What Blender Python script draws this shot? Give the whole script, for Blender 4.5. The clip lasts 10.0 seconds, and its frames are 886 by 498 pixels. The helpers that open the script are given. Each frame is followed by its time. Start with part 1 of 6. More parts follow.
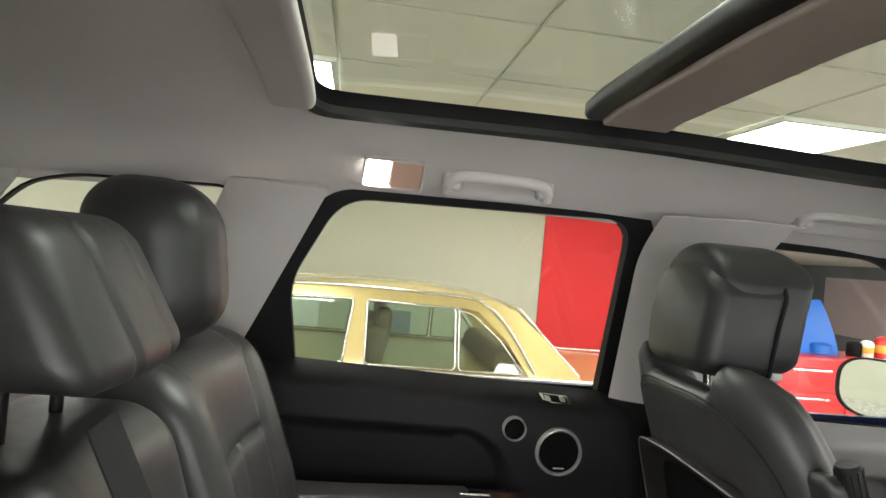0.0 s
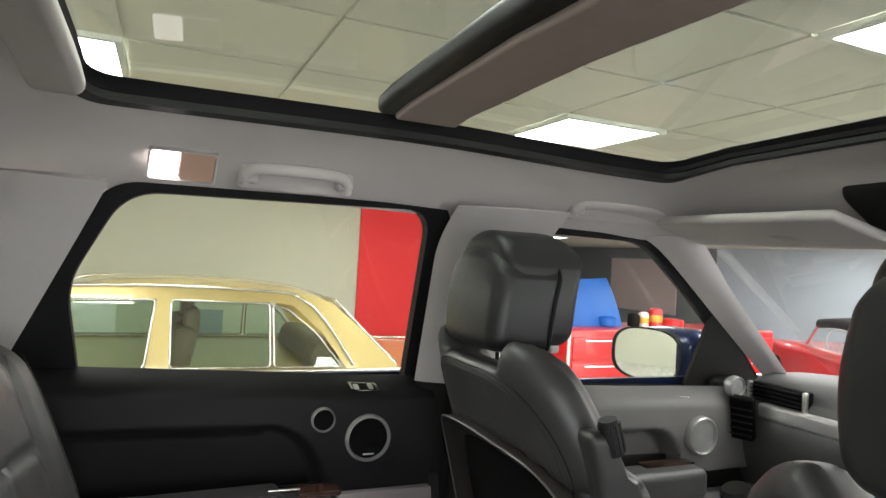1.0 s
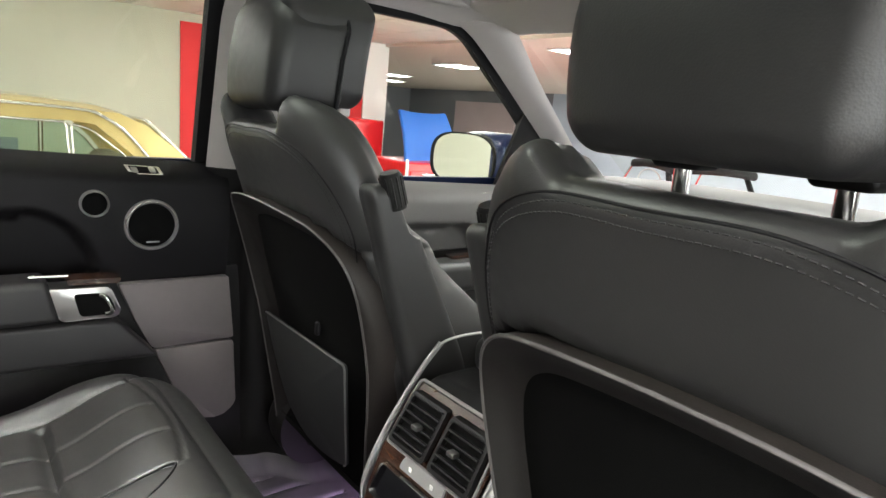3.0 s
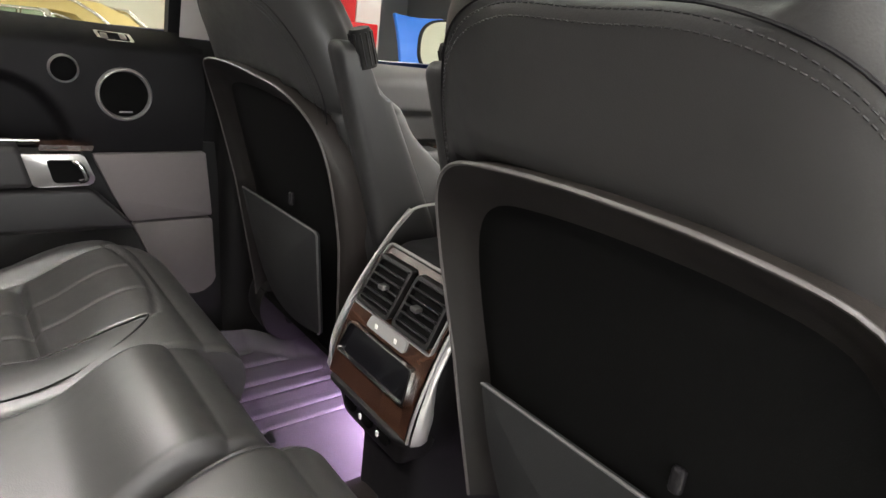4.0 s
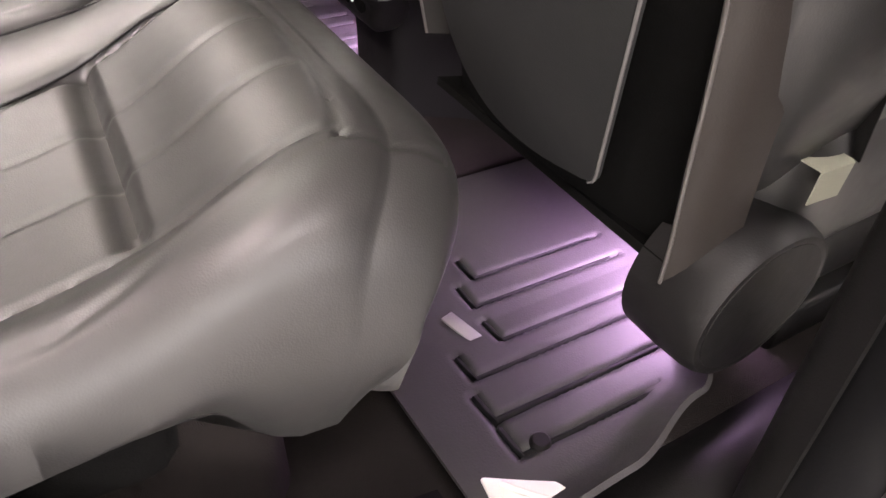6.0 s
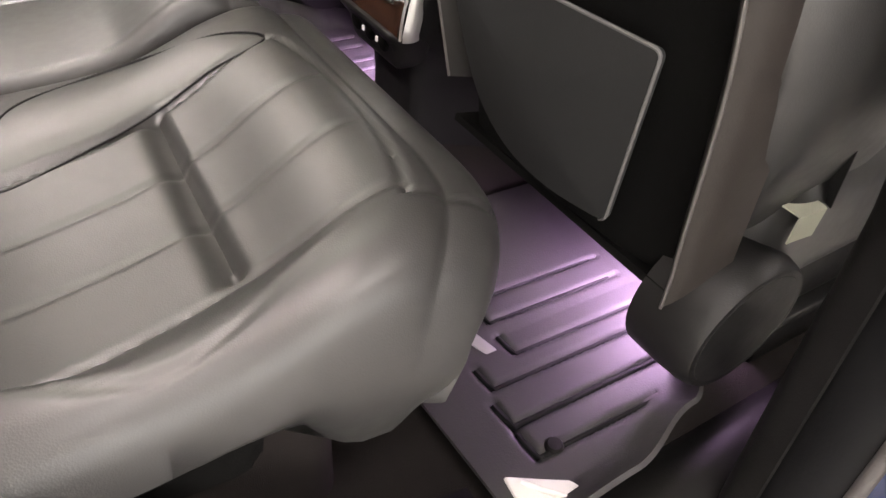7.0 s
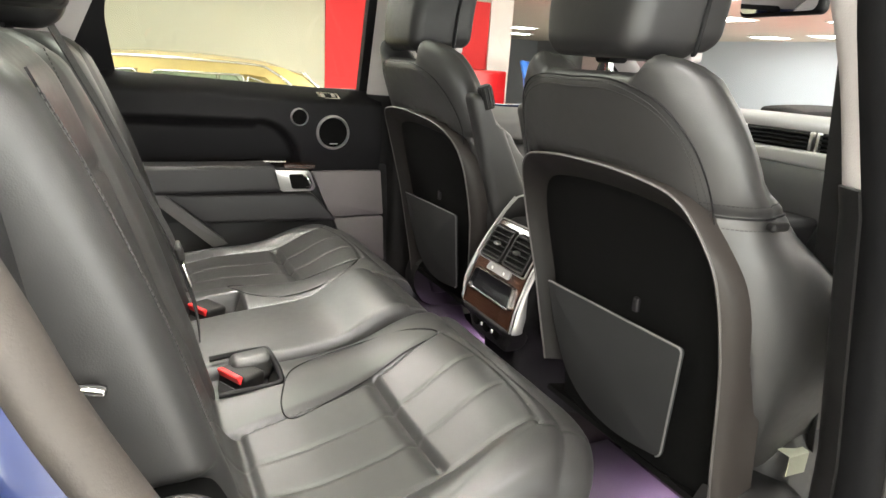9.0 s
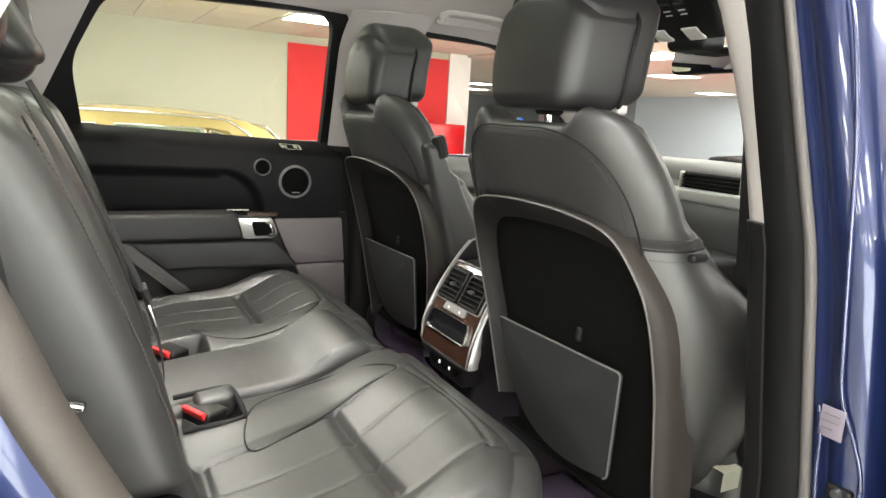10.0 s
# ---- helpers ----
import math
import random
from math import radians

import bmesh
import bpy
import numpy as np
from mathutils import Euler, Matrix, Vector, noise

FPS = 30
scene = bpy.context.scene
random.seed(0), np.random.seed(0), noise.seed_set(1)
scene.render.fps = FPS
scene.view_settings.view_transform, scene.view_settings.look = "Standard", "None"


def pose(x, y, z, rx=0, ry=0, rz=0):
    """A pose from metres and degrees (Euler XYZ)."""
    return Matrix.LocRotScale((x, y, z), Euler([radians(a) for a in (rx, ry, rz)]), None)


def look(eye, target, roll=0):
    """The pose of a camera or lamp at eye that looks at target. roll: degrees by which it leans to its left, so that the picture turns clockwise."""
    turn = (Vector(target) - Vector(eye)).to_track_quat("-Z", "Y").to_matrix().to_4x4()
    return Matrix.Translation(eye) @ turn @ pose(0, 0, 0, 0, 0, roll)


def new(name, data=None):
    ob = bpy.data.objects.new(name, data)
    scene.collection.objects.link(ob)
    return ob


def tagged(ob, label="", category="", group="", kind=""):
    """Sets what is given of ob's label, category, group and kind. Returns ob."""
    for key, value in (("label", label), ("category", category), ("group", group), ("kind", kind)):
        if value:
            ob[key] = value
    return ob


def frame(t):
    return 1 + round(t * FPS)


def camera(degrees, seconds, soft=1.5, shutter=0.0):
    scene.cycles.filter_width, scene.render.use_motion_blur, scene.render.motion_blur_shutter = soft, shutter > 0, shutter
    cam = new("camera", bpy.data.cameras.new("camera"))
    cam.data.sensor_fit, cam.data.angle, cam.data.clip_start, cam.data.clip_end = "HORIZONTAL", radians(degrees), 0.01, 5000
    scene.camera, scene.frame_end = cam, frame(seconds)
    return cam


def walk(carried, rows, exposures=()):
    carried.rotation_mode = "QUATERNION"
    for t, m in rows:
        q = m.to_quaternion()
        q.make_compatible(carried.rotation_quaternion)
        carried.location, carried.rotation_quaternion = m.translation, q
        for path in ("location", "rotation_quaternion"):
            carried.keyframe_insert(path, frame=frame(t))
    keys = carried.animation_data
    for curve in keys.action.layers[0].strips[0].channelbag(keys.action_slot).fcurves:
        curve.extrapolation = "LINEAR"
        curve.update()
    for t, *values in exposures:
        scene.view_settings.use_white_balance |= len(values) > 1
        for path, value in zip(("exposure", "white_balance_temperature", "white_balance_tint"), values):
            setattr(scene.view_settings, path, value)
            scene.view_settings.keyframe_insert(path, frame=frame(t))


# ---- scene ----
cam = camera(68.9, 10.0)
PATH = [
    (0, (-0.192, -0.587, 1.487), (0.072, 1.396, 1.504), 5.3),
    (0.5, (-0.18, -0.599, 1.497), (0.455, 1.296, 1.567), 3.9),
    (1, (-0.165, -0.61, 1.489), (0.633, 1.223, 1.521), 3.3),
    (1.5, (-0.144, -0.621, 1.467), (0.74, 1.172, 1.438), 3.4),
    (2, (-0.102, -0.608, 1.423), (0.948, 1.08, 1.202), 4.2),
    (2.5, (-0.057, -0.605, 1.394), (1.111, 0.982, 1.054), 5.0),
    (2.7, (-0.055, -0.605, 1.378), (1.142, 0.957, 1.021), 5.1),
    (3.8, (-0.02, -0.641, 1.306), (1.174, 0.848, 0.709), 6.4),
    (4, (-0.025, -0.652, 1.288), (1.171, 0.816, 0.644), 6.8),
    (4.5, (0.021, -0.701, 1.24), (1.138, 0.765, 0.462), 5.8),
    (5, (0.066, -0.79, 1.148), (1.023, 0.631, 0.115), 4.9),
    (5.5, (0.069, -0.845, 1.094), (0.891, 0.466, -0.173), 3.7),
    (5.7, (0.066, -0.867, 1.074), (0.872, 0.445, -0.202), 3.1),
    (6.8, (-0.015, -0.868, 1.133), (0.823, 0.357, -0.208), 5.2),
    (7, (-0.023, -0.878, 1.151), (0.843, 0.386, -0.135), 5.4),
    (7.5, (-0.051, -0.953, 1.188), (0.781, 0.397, -0.03), 7.7),
    (8, (-0.107, -1.019, 1.251), (0.657, 0.591, 0.343), 7.0),
    (8.5, (-0.214, -1.074, 1.292), (0.547, 0.625, 0.559), 4.9),
    (9, (-0.296, -1.145, 1.323), (0.574, 0.567, 0.763), 3.7),
    (9.5, (-0.312, -1.193, 1.32), (0.629, 0.511, 0.86), 4.0),
    (10, (-0.318, -1.218, 1.32), (0.661, 0.479, 0.921), 3.6),
]
# exposure and white balance of the carried camera: seconds, stops, kelvin, tint
EXPO = [(0, 0.5, 6300, 11), (1.0, 0.35, 6200, 11), (2.5, 0.62, 6200, 11), (4.5, 0.57, 6500, 19), (5.5, 0.74, 6700, 26), (7.5, 0.55, 6800, 17), (8.5, 1.0, 6600, 12), (9.2, 1.02, 6550, 11), (10, 0.9, 6500, 10)]
walk(cam, [(t, look(eye, target, roll)) for t, eye, target, roll in PATH], EXPO)

# ---- world and lights ----
LAMP_WATTS, VIOLET, DAYLIGHT = 1.9, 3.0, 700.0
world = bpy.data.worlds.new("world")
scene.world = world
world.use_nodes = True
world.node_tree.nodes["Background"].inputs["Color"].default_value = (0.75, 0.82, 0.9, 1)
world.node_tree.nodes["Background"].inputs["Strength"].default_value = 0.3

GROUND, CEIL = -0.2, 2.18      # showroom floor and ceiling


# ---- building tools ----
def put_mesh(name, verts, faces, material, parent=None, label="", angle=38, smooth=True):
    me = bpy.data.meshes.new(name)
    me.from_pydata([tuple(v) for v in verts], [], faces)
    me.validate()
    if smooth:
        me.polygons.foreach_set("use_smooth", [True] * len(me.polygons))
        me.set_sharp_from_angle(angle=radians(angle))
    if material:
        me.materials.append(material)
    ob = new(name, me)
    if parent:
        ob.parent = parent
    if label:
        tagged(ob, label)
    return ob


def part(name, bm, material, parent=None, label="", angle=38):
    bmesh.ops.recalc_face_normals(bm, faces=bm.faces)
    me = bpy.data.meshes.new(name)
    bm.to_mesh(me)
    bm.free()
    me.polygons.foreach_set("use_smooth", [True] * len(me.polygons))
    me.set_sharp_from_angle(angle=radians(angle))
    me.materials.append(material)
    ob = new(name, me)
    if parent:
        ob.parent = parent
    if label:
        tagged(ob, label)
    return ob


def thing(name, label, category, group="", kind=""):
    return tagged(new(name), label, category, group, kind)


def lerp(a, b, t):
    return a + (b - a) * t


def ramp(x, pts):
    """Piecewise smooth curve through (x, value) pairs."""
    if x <= pts[0][0]:
        return pts[0][1]
    for (a, va), (b, vb) in zip(pts, pts[1:]):
        if x <= b:
            t = (x - a) / (b - a)
            return lerp(va, vb, t * t * (3 - 2 * t))
    return pts[-1][1]


def curve(x, pts):
    """A smooth curve through (x, value) pairs, with no corners."""
    if x <= pts[0][0]:
        return pts[0][1]
    n = len(pts)
    slope = lambda i: 0.0 if i in (0, n - 1) else (pts[i + 1][1] - pts[i - 1][1]) / (pts[i + 1][0] - pts[i - 1][0])
    for i in range(n - 1):
        (a, va), (b, vb) = pts[i], pts[i + 1]
        if x <= b:
            h, t = b - a, (x - a) / (b - a)
            return (2 * t ** 3 - 3 * t * t + 1) * va + (t ** 3 - 2 * t * t + t) * h * slope(i) + (3 * t * t - 2 * t ** 3) * vb + (t ** 3 - t * t) * h * slope(i + 1)
    return pts[-1][1]


def line(x, pts):
    if x <= pts[0][0]:
        return pts[0][1]
    for (a, va), (b, vb) in zip(pts, pts[1:]):
        if x <= b:
            return lerp(va, vb, (x - a) / (b - a))
    return pts[-1][1]


def smooth_path(pts, n, closed=False):
    """n points along a Catmull-Rom curve through pts."""
    P = [Vector(p) for p in pts]
    m = len(P) if closed else len(P) - 1
    out = []
    count = n if closed else n - 1
    for i in range(n):
        s = i * m / count
        k = min(int(s), m - 1)
        t = s - k
        if closed:
            a, b, c, d = P[k - 1], P[k % len(P)], P[(k + 1) % len(P)], P[(k + 2) % len(P)]
        else:
            a, b, c, d = P[max(k - 1, 0)], P[k], P[k + 1], P[min(k + 2, m)]
        out.append(0.5 * (2 * b + (c - a) * t + (2 * a - 5 * b + 4 * c - d) * t * t + (3 * b - a - 3 * c + d) * t ** 3))
    return out


def rounded_poly(pts, r, n=5):
    """A 2D polygon with its corners rounded off; r one radius or one for each corner."""
    out = []
    m = len(pts)
    for i in range(m):
        p, a, b = (Vector(pts[j % m]) for j in (i, i - 1, i + 1))
        u, v = a - p, b - p
        rr = r[i] if isinstance(r, (list, tuple)) else r
        d = min(rr, u.length * 0.48, v.length * 0.48)
        if d < 1e-5:
            out.append(p)
            continue
        p0, p1 = p + u.normalized() * d, p + v.normalized() * d
        for k in range(n + 1):
            t = k / n
            out.append((1 - t) ** 2 * p0 + 2 * t * (1 - t) * p + t * t * p1)
    return out


def sheet(name, f, nu, nv, material, parent=None, label="", thick=0.0, skip=None, angle=38):
    """A surface f(u, v), u and v from 0 to 1, with thickness behind it; skip(u, v) leaves openings."""
    V = [Vector(f(i / nu, j / nv)) for j in range(nv + 1) for i in range(nu + 1)]
    idx = lambda i, j: j * (nu + 1) + i
    F = []
    for j in range(nv):
        for i in range(nu):
            if skip and skip((i + 0.5) / nu, (j + 0.5) / nv):
                continue
            F.append((idx(i, j), idx(i + 1, j), idx(i + 1, j + 1), idx(i, j + 1)))
    if thick:
        N = [Vector() for _ in V]
        for q in F:
            n = (V[q[2]] - V[q[0]]).cross(V[q[3]] - V[q[1]])
            for k in q:
                N[k] += n
        m = len(V)
        V += [v - n.normalized() * thick if n.length > 0 else v for v, n in zip(V, N)]
        edges = {}
        for q in F:
            for a, b in zip(q, q[1:] + q[:1]):
                edges[(a, b)] = edges.get((a, b), 0) + 1
        rim = [(a, b) for (a, b) in edges if (b, a) not in edges]
        F = F + [tuple(k + m for k in reversed(q)) for q in F] + [(b, a, a + m, b + m) for a, b in rim]
    return put_mesh(name, V, F, material, parent, label, angle)


def rbox(h, r, n=(6, 6, 6), k=3, fn=None):
    """Vertices and faces of a rounded box of half-sizes h, edge radius r; fn bends each point."""
    r = min(r, *(x * 0.999 for x in h))

    def steps(hh, m):
        e = [hh - r + r * math.tan(math.pi / 4 * t / k) for t in range(k + 1)]
        inner = [-(hh - r) + 2 * (hh - r) * t / m for t in range(1, m)]
        return [-x for x in reversed(e)] + inner + e

    S = [steps(h[i], n[i]) for i in range(3)]
    V, F, seen = [], [], {}

    def vert(p):
        key = tuple(round(c, 6) for c in p)
        if key not in seen:
            inner = Vector([max(-(h[i] - r), min(h[i] - r, p[i])) for i in range(3)])
            d = Vector(p) - inner
            q = inner + (d.normalized() * r if d.length > 1e-9 else d)
            seen[key] = len(V)
            V.append(Vector(fn(q)) if fn else q)
        return seen[key]

    for ax in range(3):
        a, b = (ax + 1) % 3, (ax + 2) % 3
        for sgn in (-1, 1):
            for i in range(len(S[a]) - 1):
                for j in range(len(S[b]) - 1):
                    q = []
                    for di, dj in ((0, 0), (1, 0), (1, 1), (0, 1)):
                        p = [0, 0, 0]
                        p[ax], p[a], p[b] = sgn * h[ax], S[a][i + di], S[b][j + dj]
                        q.append(vert(p))
                    F.append(tuple(q if sgn > 0 else reversed(q)))
    return V, F


def block(name, centre, size, r, material, parent=None, label="", turn=(0, 0, 0), n=(2, 2, 2), k=3, fn=None):
    """A rounded box of full size at centre."""
    m = pose(*centre, *turn)
    V, F = rbox([s / 2 for s in size], r, n, k, fn)
    return put_mesh(name, [m @ v for v in V], F, material, parent, label)


def tube(name, pts, r, material, parent=None, label="", n=8, closed=False, squash=1.0):
    P = [Vector(p) for p in pts]
    m = len(P)
    V, F = [], []
    side = None
    for i in range(m):
        a, b = (P[i - 1], P[(i + 1) % m]) if closed else (P[max(i - 1, 0)], P[min(i + 1, m - 1)])
        d = (b - a).normalized()
        if side is None:
            side = d.orthogonal().normalized()
        side = (side - d * side.dot(d)).normalized()
        up = d.cross(side)
        rr = r(i / (m - 1)) if callable(r) else r
        for k in range(n):
            w = 2 * math.pi * k / n
            V.append(P[i] + (side * math.cos(w) + up * math.sin(w) * squash) * rr)
    for i in range(m if closed else m - 1):
        for k in range(n):
            a, b = i * n + k, i * n + (k + 1) % n
            c, d = ((i + 1) % m) * n + (k + 1) % n, ((i + 1) % m) * n + k
            F.append((a, b, c, d))
    if not closed:
        F += [tuple(reversed(range(n))), tuple(range((m - 1) * n, m * n))]
    return put_mesh(name, V, F, material, parent, label, 60)


def slab(name, pts, to3d, d0, d1, material, parent=None, label="", bevel=0.0, seg=2):
    """A flat 2D outline given depth from d0 to d1; to3d(a, b, d) places it."""
    bm = bmesh.new()
    lo = [bm.verts.new(to3d(p[0], p[1], d0)) for p in pts]
    hi = [bm.verts.new(to3d(p[0], p[1], d1)) for p in pts]
    bm.faces.new(lo)
    top = bm.faces.new(list(reversed(hi)))
    m = len(pts)
    for i in range(m):
        bm.faces.new((lo[i], hi[i], hi[(i + 1) % m], lo[(i + 1) % m]))
    if bevel:
        bmesh.ops.bevel(bm, geom=list(top.edges), offset=bevel, segments=seg, profile=0.5, affect="EDGES", clamp_overlap=True)
    return part(name, bm, material, parent, label)


def band(name, outer, inner, to3d, d0, d1, material, parent=None, label=""):
    """A frame between two outlines of as many points, with depth d0 to d1."""
    m = len(outer)
    V = [to3d(*p, d) for d in (d0, d1) for ring in (outer, inner) for p in ring]
    F = []
    for i in range(m):
        j = (i + 1) % m
        F += [(i, j, m + j, m + i), (2 * m + j, 2 * m + i, 3 * m + i, 3 * m + j),
              (j, i, 2 * m + i, 2 * m + j), (m + i, m + j, 3 * m + j, 3 * m + i)]
    bm = bmesh.new()
    vs = [bm.verts.new(v) for v in V]
    for q in F:
        bm.faces.new([vs[k] for k in q])
    return part(name, bm, material, parent, label, 30)


def lathe(name, profile, m, material, parent=None, label="", n=40):
    """Profile of (radius, height) turned round the local z axis, then placed by m."""
    V, F = [], []
    k = len(profile)
    for i in range(n):
        w = 2 * math.pi * i / n
        V += [m @ Vector((r * math.cos(w), r * math.sin(w), z)) for r, z in profile]
    for i in range(n):
        j = (i + 1) % n
        for q in range(k - 1):
            F.append((i * k + q, j * k + q, j * k + q + 1, i * k + q + 1))
    return put_mesh(name, V, F, material, parent, label)


def stitches(name, pts, mat, parent, step=0.0055, length=0.0036, r=0.00045):
    """A row of short stitches along a line, one mesh."""
    P = [Vector(p) for p in pts]
    V, F, run, due = [], [], 0.0, 0.0
    for a, b in zip(P, P[1:]):
        d = b - a
        L = d.length
        if L < 1e-6:
            continue
        d /= L
        w = d.orthogonal().normalized()
        h = d.cross(w)
        while due <= run + L:
            c = a + d * (due - run)
            k = len(V)
            for e in (-1, 1):
                V += [c + d * e * length / 2 + (w * i + h * j) * r for i, j in ((-1, -1), (1, -1), (1, 1), (-1, 1))]
            F += [(k, k + 1, k + 2, k + 3), (k + 7, k + 6, k + 5, k + 4)] + [(k + i, k + 4 + i, k + 4 + (i + 1) % 4, k + (i + 1) % 4) for i in range(4)]
            due += step
        run += L
    return tagged(put_mesh(name, V, F, mat, parent), kind="stuff")


# ---- materials ----
def material(name, colour, rough=0.5, metal=0.0, grain=0.0, grain_size=300, stain=0.0, stain_size=3, coat=0.0, spec=0.5, rough_var=0.0, voronoi=False, sheen=0.0):
    """A surface with colour variation at two scales and fine relief, in metres of the place."""
    m = bpy.data.materials.new(name)
    m.use_nodes = True
    nt = m.node_tree
    b = nt.nodes["Principled BSDF"]
    b.inputs["Roughness"].default_value = rough
    b.inputs["Metallic"].default_value = metal
    b.inputs["Specular IOR Level"].default_value = spec
    b.inputs["Coat Weight"].default_value = coat
    b.inputs["Coat Roughness"].default_value = 0.06
    b.inputs["Sheen Weight"].default_value = sheen
    co = nt.nodes.new("ShaderNodeTexCoord")
    big = nt.nodes.new("ShaderNodeTexNoise")
    big.inputs["Scale"].default_value = stain_size
    big.inputs["Detail"].default_value = 6
    nt.links.new(co.outputs["Object"], big.inputs["Vector"])
    fine = nt.nodes.new("ShaderNodeTexNoise")
    fine.inputs["Scale"].default_value = stain_size * 14
    fine.inputs["Detail"].default_value = 4
    nt.links.new(co.outputs["Object"], fine.inputs["Vector"])
    add = nt.nodes.new("ShaderNodeMath")
    add.operation = "MULTIPLY_ADD"
    nt.links.new(fine.outputs["Fac"], add.inputs[0])
    add.inputs[1].default_value = 0.4
    nt.links.new(big.outputs["Fac"], add.inputs[2])
    mr = nt.nodes.new("ShaderNodeMapRange")
    mr.inputs["From Min"].default_value, mr.inputs["From Max"].default_value = 0.35, 1.05
    mr.inputs["To Min"].default_value, mr.inputs["To Max"].default_value = 1 - stain, 1 + stain
    nt.links.new(add.outputs[0], mr.inputs["Value"])
    mul = nt.nodes.new("ShaderNodeVectorMath")
    mul.operation = "SCALE"
    mul.inputs[0].default_value = colour
    nt.links.new(mr.outputs[0], mul.inputs["Scale"])
    nt.links.new(mul.outputs[0], b.inputs["Base Color"])
    if rough_var:
        rr = nt.nodes.new("ShaderNodeMapRange")
        rr.inputs["To Min"].default_value, rr.inputs["To Max"].default_value = max(rough - rough_var, 0), min(rough + rough_var, 1)
        nt.links.new(fine.outputs["Fac"], rr.inputs["Value"])
        nt.links.new(rr.outputs[0], b.inputs["Roughness"])
    if grain:
        g = nt.nodes.new("ShaderNodeTexVoronoi" if voronoi else "ShaderNodeTexNoise")
        g.inputs["Scale"].default_value = grain_size
        nt.links.new(co.outputs["Object"], g.inputs["Vector"])
        bump = nt.nodes.new("ShaderNodeBump")
        bump.inputs["Strength"].default_value = grain
        bump.inputs["Distance"].default_value = 0.001
        nt.links.new(g.outputs["Distance" if voronoi else "Fac"], bump.inputs["Height"])
        nt.links.new(bump.outputs[0], b.inputs["Normal"])
    return m


def glass(name, tint, gloss=1.0, rough=0.0):
    """A thin pane: tinted, with a Fresnel reflection."""
    m = bpy.data.materials.new(name)
    m.use_nodes = True
    nt = m.node_tree
    nt.nodes.remove(nt.nodes["Principled BSDF"])
    tr = nt.nodes.new("ShaderNodeBsdfTransparent")
    tr.inputs["Color"].default_value = (*tint, 1)
    gl = nt.nodes.new("ShaderNodeBsdfGlossy")
    gl.inputs["Roughness"].default_value = rough
    lw = nt.nodes.new("ShaderNodeLayerWeight")
    lw.inputs["Blend"].default_value = 0.5
    pw = nt.nodes.new("ShaderNodeMath")
    pw.operation = "POWER"
    pw.inputs[1].default_value = 4.5
    nt.links.new(lw.outputs["Facing"], pw.inputs[0])
    k = nt.nodes.new("ShaderNodeMath")
    k.operation = "MULTIPLY_ADD"
    k.inputs[1].default_value = 0.85 * gloss
    k.inputs[2].default_value = 0.04 * gloss
    k.use_clamp = True
    nt.links.new(pw.outputs[0], k.inputs[0])
    mix = nt.nodes.new("ShaderNodeMixShader")
    nt.links.new(k.outputs[0], mix.inputs[0])
    nt.links.new(tr.outputs[0], mix.inputs[1])
    nt.links.new(gl.outputs[0], mix.inputs[2])
    nt.links.new(mix.outputs[0], nt.nodes["Material Output"].inputs["Surface"])
    return m


def glow(name, colour, strength):
    m = bpy.data.materials.new(name)
    m.use_nodes = True
    b = m.node_tree.nodes["Principled BSDF"]
    b.inputs["Base Color"].default_value = (*colour, 1)
    b.inputs["Emission Color"].default_value = (*colour, 1)
    b.inputs["Emission Strength"].default_value = strength
    return m


def wood(name, dark, light):
    m = bpy.data.materials.new(name)
    m.use_nodes = True
    nt = m.node_tree
    b = nt.nodes["Principled BSDF"]
    b.inputs["Roughness"].default_value = 0.25
    b.inputs["Coat Weight"].default_value = 0.6
    co = nt.nodes.new("ShaderNodeTexCoord")
    mp = nt.nodes.new("ShaderNodeMapping")
    mp.inputs["Scale"].default_value = (5, 9, 30)
    nt.links.new(co.outputs["Object"], mp.inputs["Vector"])
    nz = nt.nodes.new("ShaderNodeTexNoise")
    nz.inputs["Scale"].default_value = 2
    nz.inputs["Detail"].default_value = 8
    nz.inputs["Distortion"].default_value = 1.2
    nt.links.new(mp.outputs[0], nz.inputs["Vector"])
    rp = nt.nodes.new("ShaderNodeValToRGB")
    rp.color_ramp.elements[0].position, rp.color_ramp.elements[0].color = 0.35, (*dark, 1)
    rp.color_ramp.elements[1].position, rp.color_ramp.elements[1].color = 0.7, (*light, 1)
    nt.links.new(nz.outputs["Fac"], rp.inputs[0])
    nt.links.new(rp.outputs[0], b.inputs["Base Color"])
    return m


LEATHER = material("leather", (0.024, 0.0236, 0.0226), 0.44, spec=0.72, grain=0.08, grain_size=700, stain=0.14, stain_size=5, rough_var=0.08, voronoi=True)
LEATHER_DARK = material("leather_smooth", (0.0150, 0.0146, 0.0142), 0.46, spec=0.52, grain=0.12, grain_size=700, stain=0.14, stain_size=5, rough_var=0.08, voronoi=True)
DOOR_LEATHER = material("door_leather", (0.0215, 0.0202, 0.0204), 0.5, spec=0.5, grain=0.14, grain_size=700, stain=0.14, stain_size=5, rough_var=0.08, voronoi=True)
THREAD = material("thread", (0.022, 0.021, 0.021), 0.7, grain=0.3, grain_size=900)
SOFT_BLACK = material("soft_touch_black", (0.0092, 0.0087, 0.0093), 0.58, spec=0.16, grain=0.3, grain_size=600, stain=0.12, stain_size=4, rough_var=0.07)
HARD_BLACK = material("moulded_black", (0.008, 0.0076, 0.0074), 0.5, spec=0.3, grain=0.2, grain_size=500, stain=0.15, stain_size=6, rough_var=0.08)
